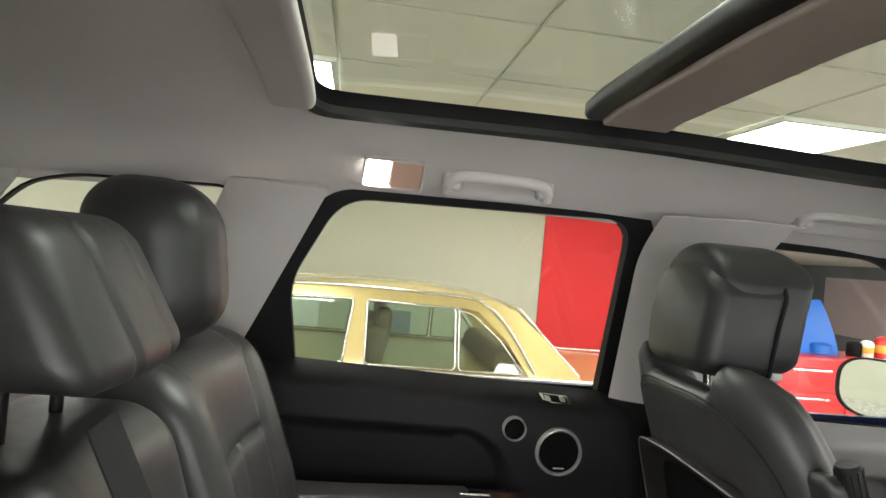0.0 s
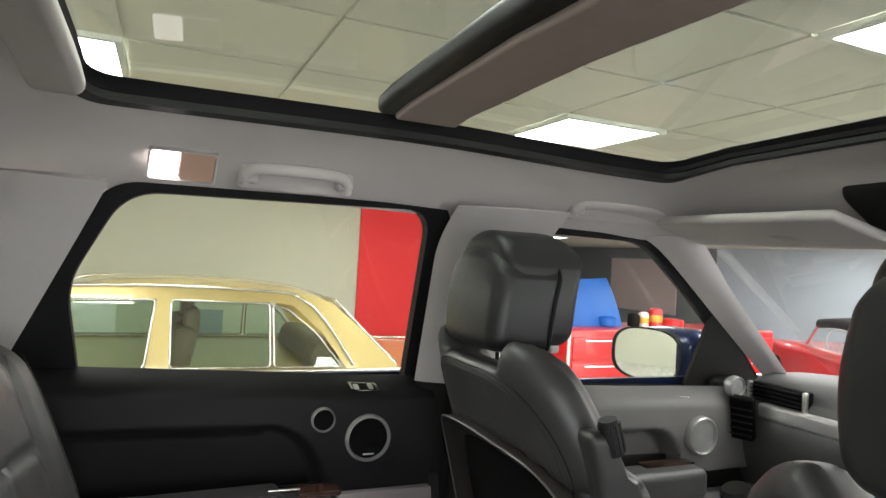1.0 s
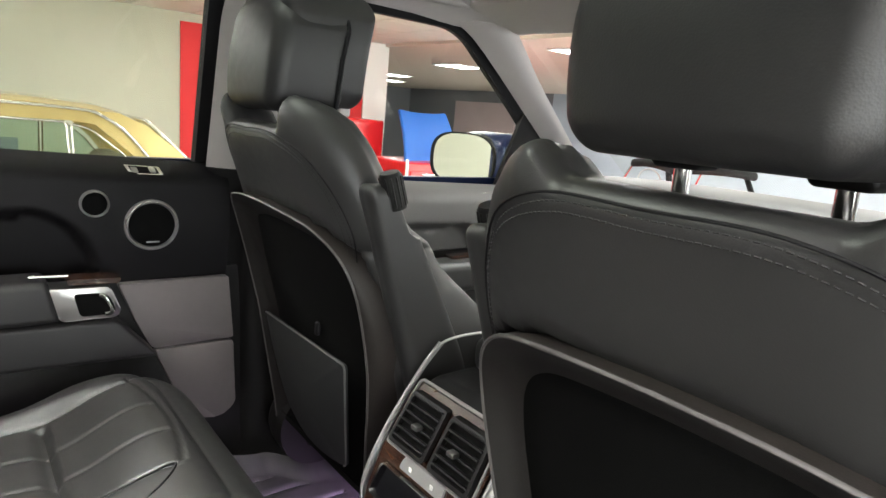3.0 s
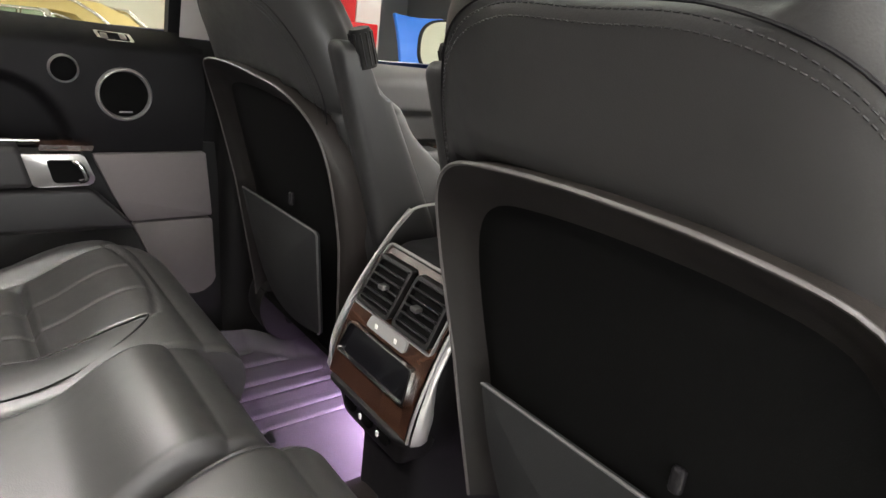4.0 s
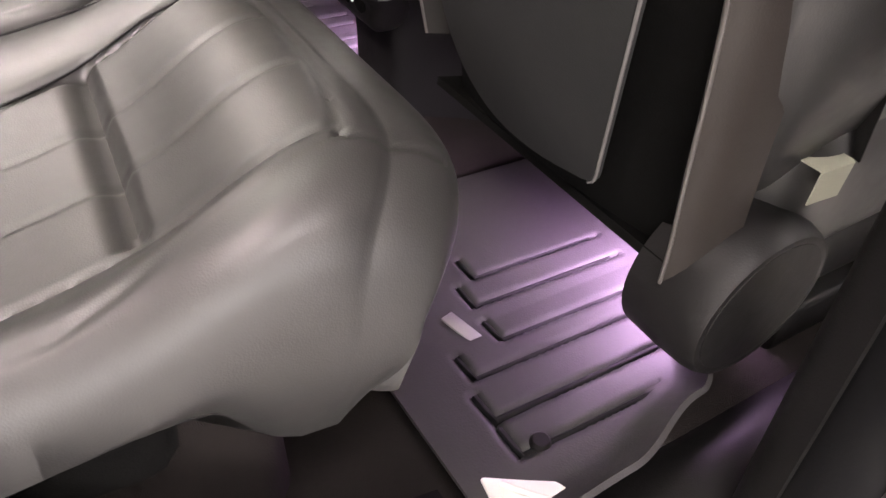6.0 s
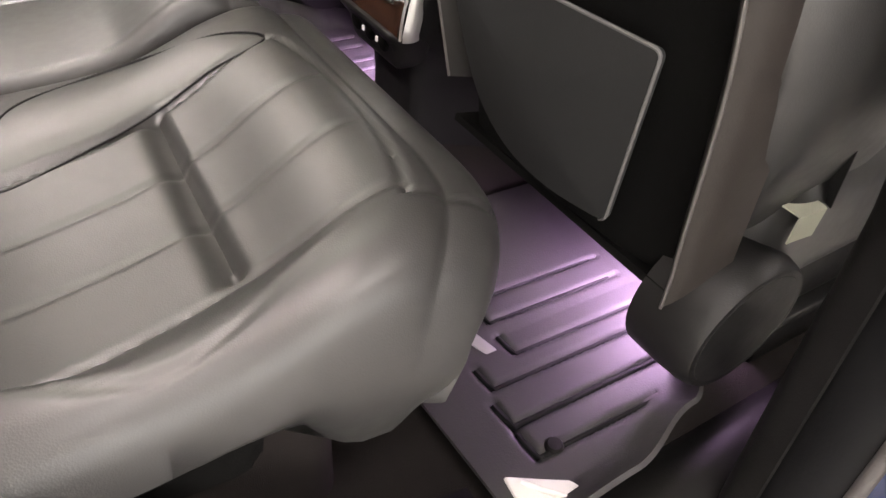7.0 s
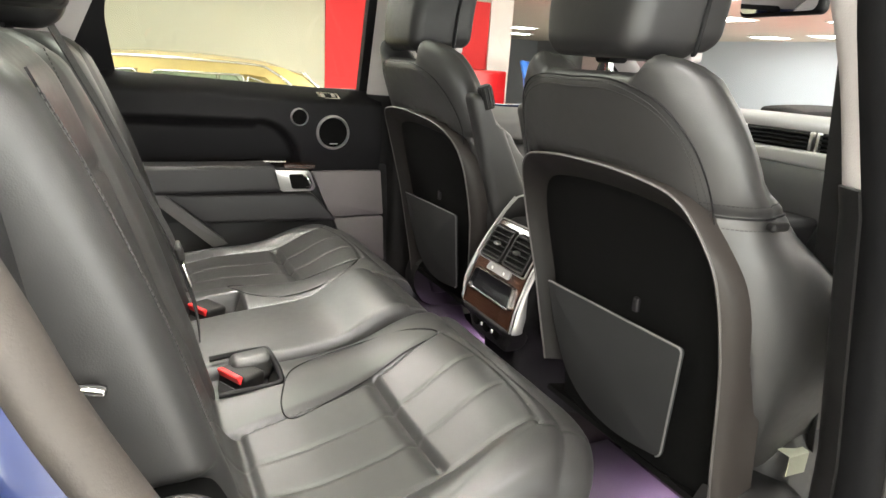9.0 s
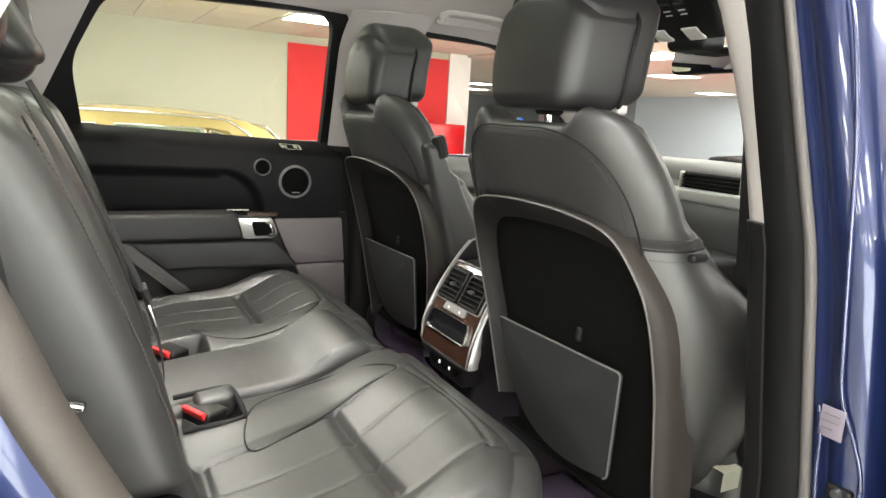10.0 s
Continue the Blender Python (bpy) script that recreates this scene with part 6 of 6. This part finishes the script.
    la = bpy.data.lights.new("reading_light", "AREA")
    la.shape, la.size, la.size_y, la.energy, la.color, la.spread = "RECTANGLE", 0.04, 0.04, LAMP_WATTS, (1.0, 0.93, 0.86), radians(95)
    lo = new("reading_light", la)
    lo.matrix_world = look((-0.17, s * 0.540, 1.608), (0.02, s * 0.28, 0.82))
    return t


reading_lamp(1)
reading_lamp(-1)


def sun_visor(s):
    t = thing("sun_visor", "pale fabric sun visor folded up against the roof", "sun visor")
    V, F = rbox((0.100, 0.240, 0.010), 0.0095, (6, 10, 1), 4, lambda p: (0.962 + p.x * (1 - 0.22 * max(0, p.y / 0.24)) + 0.05 * p.y, s * (0.350 + p.y), 1.585 - 0.20 * p.x + 0.004 * p.y / 0.24 + p.z))
    put_mesh("flap", V, F, HEADLINER, t, "pale fabric flap")
    block("label", (0.985, s * 0.27, 1.5695), (0.05, 0.11, 0.002), 0.0008, TRIM_LIGHT, t, "pale warning label", (0, 11.5, 0), n=(1, 1, 1), k=1)
    tube("pivot", [(0.93, s * 0.63, 1.612), (0.93, s * 0.17, 1.612)], 0.007, TRIM_LIGHT, t)
    return t


sun_visor(1)


def overhead_console():
    t = thing("overhead_console", "black overhead console with small keys", "overhead console")
    V, F = rbox((0.075, 0.145, 0.022), 0.018, (4, 4, 1), 3, lambda p: (1.005 + p.x, p.y * (1 - 0.15 * p.x / 0.075), roof_z(1.005 + p.x, 0) + p.z - 0.002))
    put_mesh("body", V, F, HARD_BLACK, t, "black console body")
    for y in (-0.065, -0.02, 0.025, 0.07):
        k = block("key", (0.965, y, roof_z(0.965, 0) - 0.022), (0.04, 0.034, 0.008), 0.003, HARD_BLACK, t, "black key with pale marks", (0, 27, 0), n=(1, 1, 1), k=2)
        for e in (-0.010, 0.0, 0.010):
            block("mark", (0.965 + e, y, roof_z(0.965 + e, 0) - 0.0270), (0.0035, 0.020, 0.0015), 0.0005, WHITE, k, "", (0, 27, 0), n=(1, 1, 1), k=1)
    for y in (-0.05, 0.05):
        block("map_lens", (1.035, y, roof_z(1.035, 0) - 0.022), (0.05, 0.05, 0.008), 0.004, WHITE, t, "pale map lamp lens", (0, 28, 0), n=(1, 1, 1), k=2)
    V, F = rbox((0.05, 0.06, 0.03), 0.02, (3, 3, 2), 3, lambda p: (1.105 + p.x, p.y, 1.556 + p.z))
    put_mesh("sensor_pod", V, F, HARD_BLACK, t, "black sensor pod")
    return t


overhead_console()


def rear_view_mirror():
    t = thing("rear_view_mirror", "black rear-view mirror below the roof", "mirror")
    V, F = rbox((0.018, 0.125, 0.034), 0.016, (1, 6, 2), 4, lambda p: (1.165 + p.x + 0.1 * p.y, 0.0 + p.y, 1.510 + p.z))
    put_mesh("housing", V, F, HARD_BLACK, t, "black housing")
    o = rounded_poly([(-0.115, -0.026), (0.115, -0.026), (0.115, 0.026), (-0.115, 0.026)], 0.02, 4)
    slab("mirror_glass", o, lambda a, b, d: (1.1455 + 0.1 * a - d, a, 1.510 + b), 0, 0.002, MIRROR, t, "bright mirror glass")
    tube("stem", [(1.17, 0, 1.53), (1.15, 0, 1.565)], 0.010, HARD_BLACK, t)
    return t


rear_view_mirror()


# ---- belts and buckles on the rear bench ----
def buckle(x, y, z, turn, label, group="rear belt buckles"):
    t = thing("belt_buckle", label, "belt buckle", group)
    m = pose(x, y, z, 0, 0, turn)
    V, F = rbox((0.034, 0.022, 0.030), 0.007, (2, 2, 2), 3, lambda p: m @ Vector((p.x, p.y + 0.15 * p.z, p.z)))
    put_mesh("body", V, F, HARD_BLACK, t, "black plastic body")
    V, F = rbox((0.026, 0.0015, 0.013), 0.001, (1, 1, 1), 2, lambda p: m @ Vector((p.x, -0.0225 + p.y + 0.15 * (p.z - 0.006), p.z - 0.006)))
    put_mesh("front_plate", V, F, DASH_GREY, t, "grey front of the buckle")
    V, F = rbox((0.027, 0.0055, 0.008), 0.003, (1, 1, 1), 2, lambda p: m @ Vector((p.x, -0.0185 + p.y - 0.4 * p.z, 0.0245 + p.z)))
    put_mesh("release_button", V, F, RED_PLASTIC, t, "red release button")
    tube("stalk", [(x - 0.01, y, z - 0.02), (x - 0.05, y, z - 0.07)], 0.011, HARD_BLACK, t, squash=0.5)
    return t


buckle(-0.147, -0.146, 0.786, -62, "black belt buckle with a red button between the places")
buckle(-0.165, 0.160, 0.786, -62, "black belt buckle with a red button between the places")
flap = thing("belt_guide", "small black leather flap beside the belt buckle", "flap")
V, F = rbox((0.034, 0.022, 0.022), 0.012, (3, 2, 2), 3, lambda p: (-0.126 + p.x, -0.118 + p.y, 0.806 + p.z + 0.1 * p.x))
put_mesh("flap", V, F, LEATHER, flap, "black leather flap")
tube("surround", smooth_path([(-0.19, -0.098, 0.818), (-0.11, -0.098, 0.824), (-0.094, -0.112, 0.824), (-0.092, -0.19, 0.820), (-0.104, -0.214, 0.816), (-0.19, -0.216, 0.812)], 24), 0.005, SOFT_BLACK, flap, "black rubber surround")


def strap(name, pts, w, side, label):
    P = smooth_path(pts, 40)
    d = Vector(side) * w / 2
    V = [p + d * k for p in P for k in (-1, 1)]
    n = len(P)
    V += [v + Vector((0.0016, 0, 0.0008)) for v in V]
    m = 2 * n
    F = []
    for i in range(n - 1):
        a = 2 * i
        F += [(a, a + 1, a + 3, a + 2), (m + a, m + a + 2, m + a + 3, m + a + 1), (a, a + 2, m + a + 2, m + a), (a + 1, m + a + 1, m + a + 3, a + 3)]
    return tagged(put_mesh(name, V, F, WEBBING), label, "seat belt")


lb = strap("seat_belt", [(-0.374, -0.060, 1.335), (-0.331, -0.060, 1.245), (-0.299, -0.060, 1.172), (-0.256, -0.060, 1.068), (-0.236, -0.060, 1.020), (-0.222, -0.060, 0.970), (-0.205, -0.060, 0.900), (-0.20, -0.060, 0.845)], 0.045, (0.1, 1, 0.1), "black webbing seat belt down the middle backrest")
block("tongue", (-0.2165, -0.066, 0.962), (0.008, 0.030, 0.044), 0.003, CHROME, lb, "bright belt tongue", (0, -16, 0), n=(1, 1, 1), k=2)
block("tongue_grip", (-0.225, -0.062, 1.000), (0.012, 0.050, 0.024), 0.004, HARD_BLACK, lb, "black belt tongue grip", (0, -18, 0), n=(1, 1, 1), k=2)
rb = strap("seat_belt", [(-0.44, -0.60, 1.40), (-0.385, -0.655, 1.25), (-0.36, -0.655, 1.10), (-0.32, -0.655, 0.96)], 0.04, (0.1, 1, 0.1), "black webbing seat belt beside the rear bench")
lever = thing("seat_release", "bright lever on the side of the rear backrest", "lever")
block("lever", (-0.332, -0.634, 1.064), (0.024, 0.010, 0.007), 0.0025, CHROME, lever, "chrome lever", (0, 14, 0), n=(1, 1, 1), k=2)
block("bezel", (-0.333, -0.631, 1.063), (0.028, 0.006, 0.010), 0.004, HARD_BLACK, lever, "black bezel", (0, 14, 0), n=(1, 1, 1), k=2)

fb = strap("seat_belt", [(0.585, -0.560, 1.50), (0.575, -0.585, 1.32), (0.570, -0.606, 1.16), (0.572, -0.618, 1.04), (0.60, -0.625, 0.80)], 0.046, (0.35, 1, 0.05), "grey webbing front seat belt hanging beside the middle pillar")
block("tongue", (0.563, -0.622, 1.045), (0.010, 0.046, 0.030), 0.004, HARD_BLACK, fb, "black belt tongue", n=(1, 1, 1), k=2)
block("tongue_plate", (0.557, -0.622, 1.060), (0.003, 0.030, 0.008), 0.001, CHROME, fb, "bright tongue plate", n=(1, 1, 1), k=1)


# ---- vehicles and furniture in the showroom ----
def gold_saloon():
    t = thing("classic_saloon", "metallic gold classic saloon with chrome window frames", "car")
    Y0, Y1 = 3.5, 5.24
    yc = (Y0 + Y1) / 2
    belt, roof = 0.735, 1.245
    # lower body
    def body(p):
        x = 0.05 + p.x
        k = p.x / 2.35
        top = 0.30 + p.z
        shrink = 1 - 0.06 * max(0, abs(k) - 0.6) / 0.4
        tuck = 1 - 0.05 * (max(0, (p.z - 0.1)) / 0.33) ** 2
        z = 0.295 + p.z * (1 if abs(k) < 0.5 else 1 - 0.04 * (abs(k) - 0.5) / 0.5)
        return (x, yc + p.y * shrink * tuck, z)
    V, F = rbox((2.35, 0.87, 0.43), 0.10, (24, 8, 6), 5, body)
    put_mesh("body", V, F, GOLD_PAINT, t, "metallic gold body")
    # greenhouse: roof, pillars, glass on each side
    half = lambda z: 0.82 - 0.17 * ((z - belt) / (roof - belt)) ** 1.2
    sheet("roof", lambda u, v: (lerp(-0.83, 0.88, u), yc + lerp(-1, 1, v) * (half(roof) - 0.02) * (1 if abs(2 * v - 1) < 0.9 else 1.03), line(lerp(-0.83, 0.88, u), [(-0.83, 1.165), (-0.5, roof - 0.015), (-0.1, roof + 0.005), (0.3, roof), (0.66, roof - 0.025), (0.78, roof - 0.055), (0.88, 1.145)]) - 0.045 * abs(2 * v - 1) ** 4), 30, 16, GOLD_PAINT, t, "metallic gold roof", thick=-0.02)
    sideP = lambda s: (lambda a, b, d: (a, yc + s * (half(b) - d), b))
    for s in (-1, 1):
        P = sideP(s)
        frame = [(-1.30, belt), (-0.80, 1.155), (-0.45, 1.205), (0.55, 1.195), (0.80, 1.12), (1.26, belt)]
        wins = [[(-1.12, belt + 0.01), (-0.80, 1.09), (-0.70, 1.135), (-0.222, 1.145), (-0.268, belt + 0.01)],
                [(-0.125, belt + 0.01), (-0.135, 1.145), (0.455, 1.135), (0.462, belt + 0.01)],
                [(0.485, belt + 0.01), (0.478, 1.13), (0.58, 1.10), (0.76, 0.95), (0.925, belt + 0.01)]]
        # pillars and window surrounds as separate painted pieces
        for nm, pts in (("front_pillar", [(-1.36, belt), (-0.83, 1.17), (-0.70, 1.20), (-0.72, 1.14), (-0.82, 1.10), (-1.14, belt)]),
                        ("centre_pillar", [(-0.26, belt), (-0.214, 1.16), (-0.14, 1.16), (-0.13, belt)]),
                        ("rear_pillar", [(0.96, belt), (0.79, 0.965), (0.60, 1.135), (0.74, 1.20), (0.89, 1.135), (1.07, 0.98), (1.32, belt)]),
                        ("roof_rail", [(-0.72, 1.145), (-0.70, 1.21), (-0.4, 1.232), (0.3, 1.235), (0.74, 1.20), (0.60, 1.13), (0.48, 1.145), (-0.3, 1.152)])):
            slab(nm, pts, P, 0.0, 0.035, GOLD_PAINT, t)
        for w in wins:
            r = rounded_poly(w, 0.03, 4)
            slab("window", r, P, 0.012, 0.016, CAR_GLASS, t, "greenish side window").visible_shadow = False
            tube("chrome_frame", [Vector(P(p[0], p[1], -0.002)) for p in r], 0.0065, AGED_CHROME, t, "chrome window frame", 8, True)
        tube("drip_rail", [Vector(P(p[0], p[1], -0.008)) for p in smooth_path([(-1.2, 0.86, 0), (-0.83, 1.165, 0), (-0.45, 1.225, 0), (0.45, 1.215, 0), (0.66, 1.17, 0), (0.82, 1.03, 0), (1.0, belt + 0.02, 0)], 40)], 0.010, AGED_CHROME, t, "chrome drip rail", 8)
        tube("waist_trim", [Vector((x, yc + s * 0.832, belt - 0.012)) for x in (-1.5, -1, 0, 1, 1.6, 2.1)], 0.012, AGED_CHROME, t, "chrome waist trim", 8)
        for x in (-1.35, 1.45):
            w = lathe("wheel", [(0, 0.09), (0.16, 0.09), (0.20, 0.10), (0.30, 0.09), (0.325, 0.05), (0.325, -0.05), (0.30, -0.09), (0, -0.09)], pose(x, yc + s * 0.79, 0.125) @ Matrix.Rotation(-s * math.pi / 2, 4, "X"), RUBBER, t, "black tyre", 36)
            lathe("hub_cap", [(0, 0.115), (0.10, 0.11), (0.16, 0.10), (0.17, 0.092)], pose(x, yc + s * 0.79, 0.125) @ Matrix.Rotation(-s * math.pi / 2, 4, "X"), CHROME, w, "chrome hub cap", 30)
    for a, b, nm in ((-1.34, -0.83, "windscreen"), (1.32, 0.90, "rear_screen")):
        z0, z1 = belt + 0.005, 1.15
        sheet(nm, lambda u, v, a=a, b=b: (lerp(a, b, v), yc + lerp(-1, 1, u) * (half(lerp(z0, z1, v)) - 0.09), lerp(z0, z1, v) + 0.01 * math.sin(math.pi * v)), 10, 10, CAR_GLASS, t, "curved glass").visible_shadow = False
        ring = [(lerp(a, b, v), yc + sy * (half(lerp(z0, z1, v)) - 0.075), lerp(z0, z1, v) + 0.012) for sy, v in ((-1, 0), (-1, 0.5), (-1, 1), (1, 1), (1, 0.5), (1, 0))]
        tube("screen_trim", ring, 0.014, AGED_CHROME, t, "chrome screen trim", 8, True)
    # seats
    tan = material("tan_upholstery", (0.16, 0.12, 0.07), 0.6, stain=0.1)
    for sy in (-0.38, 0.38):
        V, F = rbox((0.09, 0.24, 0.30), 0.07, (3, 4, 5), 4, lambda p, sy=sy: (-0.10 + p.x + 0.2 * p.z, yc + sy + p.y, 0.66 + p.z))
        put_mesh("front_seat", V, F, tan, t, "tan seat back")
        V, F = rbox((0.05, 0.13, 0.09), 0.04, (2, 3, 3), 4, lambda p, sy=sy: (0.0 + p.x, yc + sy + p.y, 0.99 + p.z))
        put_mesh("headrest", V, F, tan, t, "tan headrest")
    V, F = rbox((0.10, 0.68, 0.26), 0.07, (3, 8, 5), 4, lambda p: (0.82 + p.x + 0.2 * p.z, yc + p.y, 0.62 + p.z))
    put_mesh("rear_seat", V, F, tan, t, "tan rear seat back")
    block("cabin_floor", (0, yc, 0.42), (2.0, 1.5, 0.1), 0.03, tan, t)
    return t


CAR_GLASS = glass("saloon_glass", (0.86, 0.93, 0.88), 1.0)
gold_saloon().location.x = 0.045
notices = thing("wall_notice", "grey paper notice on the cream wall", "notice", "wall notices")
block("sheet", (0.34, 6.812, 0.63), (0.31, 0.012, 0.34), 0.004, material("notice_paper", (0.20, 0.24, 0.27), 0.7, stain=0.08, stain_size=6), notices, n=(1, 1, 1), k=1)
n2 = thing("wall_notice", "white paper notice on the cream wall", "notice", "wall notices")
block("sheet", (-0.80, 6.812, 0.68), (0.5, 0.012, 0.32), 0.004, WHITE, n2, n=(1, 1, 1), k=1)


def red_cabinet():
    t = thing("tool_cabinet", "glossy red tool cabinet with a flat top", "cabinet")
    V, F = rbox((1.5, 0.4, 0.52), 0.03, (6, 3, 3), 3, lambda p: (5.25 + p.x, 5.4 + p.y, 0.325 + p.z))
    put_mesh("body", V, F, RED_PAINT, t, "glossy red body")
    for k in range(3):
        for c in range(4):
            d = block("drawer", (4.15 + c * 0.73, 4.995, 0.10 + 0.27 * k), (0.69, 0.02, 0.24), 0.008, RED_PAINT, t, n=(1, 1, 1), k=2)
            tube("handle", [(3.95 + c * 0.73, 4.975, 0.18 + 0.27 * k), (4.35 + c * 0.73, 4.975, 0.18 + 0.27 * k)], 0.012, CHROME, d)
    block("corner_trim", (3.76, 5.0, 0.55), (0.03, 0.03, 0.66), 0.01, WHITE, t, "white corner strip")
    return t


red_cabinet()
tall = thing("locker", "tall bright red steel locker", "locker")
block("body", (3.68, 6.0, 0.52), (0.50, 0.45, 1.44), 0.02, RED_PAINT, tall, "red steel body")
block("door", (3.68, 5.77, 0.52), (0.46, 0.02, 1.38), 0.006, RED_PAINT, tall)
blue = thing("bonnet_panel", "curved blue car bonnet panel propped upright on the cabinet", "bonnet")
V, F = rbox((0.40, 0.30, 0.025), 0.02, (8, 6, 1), 3, lambda p: pose(4.27, 5.42, 1.09, 68, 0, 10) @ Vector((p.x * (1 - 0.25 * p.y), p.y, p.z + 0.35 * p.x * p.x - 0.3 * p.y * p.y)))
put_mesh("panel", V, F, BLUE_PLASTIC, blue, "glossy blue panel")
tube("prop", [(4.1, 5.45, 0.845), (4.2, 5.5, 1.02)], 0.012, CHROME, blue)
for x, w, h, m, lab, cat in ((4.50, 0.22, 0.11, BLUE_PLASTIC, "small blue plastic box on the cabinet", "box"), (5.02, 0.13, 0.17, WHITE, "white bottle with coloured label on the cabinet", "bottle"),
                             (5.20, 0.16, 0.22, RED_PAINT, "red canister on the cabinet", "canister"), (5.45, 0.28, 0.10, RED_PAINT, "small red box on the cabinet", "box"), (4.88, 0.14, 0.15, RUBBER, "black tin on the cabinet", "tin")):
    o = thing(cat, lab, cat)
    lathe("body", [(0, 0), (w * 0.45, 0.0), (w * 0.5, 0.01), (w * 0.5, h * 0.8), (w * 0.42, h * 0.92), (w * 0.2, h), (0, h)], pose(x, 5.35, 0.845), m, o, n=24)
    if cat in ("bottle", "canister"):
        lathe("band", [(w * 0.505, h * 0.25), (w * 0.51, h * 0.26), (w * 0.51, h * 0.6), (w * 0.505, h * 0.61)], pose(x, 5.35, 0.845), material("yellow_label", (0.75, 0.42, 0.05), 0.5), o, "yellow label", 24)


def red_roadster():
    t = thing("classic_roadster", "red classic roadster with a dark soft top", "car")
    M = pose(8.2, 4.6, GROUND, 0, 0, 62)
    V, F = rbox((1.95, 0.78, 0.30), 0.12, (14, 6, 4), 5, lambda p: M @ Vector((p.x, p.y * (1 - 0.12 * max(0, abs(p.x) - 1.2)), 0.52 + p.z * (1 - 0.18 * max(0, abs(p.x) - 0.8)))))
    put_mesh("body", V, F, RED_PAINT, t, "glossy red body")
    V, F = rbox((0.62, 0.62, 0.06), 0.05, (6, 6, 1), 4, lambda p: M @ Vector((-0.15 + p.x, p.y, 1.20 + p.z - 0.12 * p.x * p.x - 0.1 * p.y * p.y)))
    put_mesh("soft_top", V, F, RUBBER, t, "black soft top")
    for sy in (-0.6, 0.6):
        tube("screen_pillar", [M @ Vector((0.72, sy, 0.80)), M @ Vector((0.42, sy * 0.93, 1.17))], 0.018, CHROME, t, "chrome screen pillar")
        tube("top_stay", [M @ Vector((-0.78, sy, 0.80)), M @ Vector((-0.55, sy * 0.93, 1.15))], 0.04, RUBBER, t)
        for x in (-1.2, 1.2):
            lathe("wheel", [(0, 0.08), (0.2, 0.08), (0.29, 0.07), (0.3, 0.03), (0.3, -0.05), (0, -0.05)], M @ pose(x, sy * 1.18, 0.30) @ Matrix.Rotation(-math.copysign(1, sy) * math.pi / 2, 4, "X"), RUBBER, t, "black wheel", 30)
    tube("screen_rail", [M @ Vector((0.42, -0.56, 1.17)), M @ Vector((0.42, 0.56, 1.17))], 0.015, CHROME, t)
    ring = [M @ Vector((0.42 + 0.05 * math.sin(a), 0.3 + 0.18 * math.cos(a), 0.88 + 0.17 * math.sin(a))) for a in [2 * math.pi * k / 30 for k in range(30)]]
    tube("steering_wheel", ring, 0.012, WHITE, t, "thin pale steering wheel", 8, True)
    return t


red_roadster()
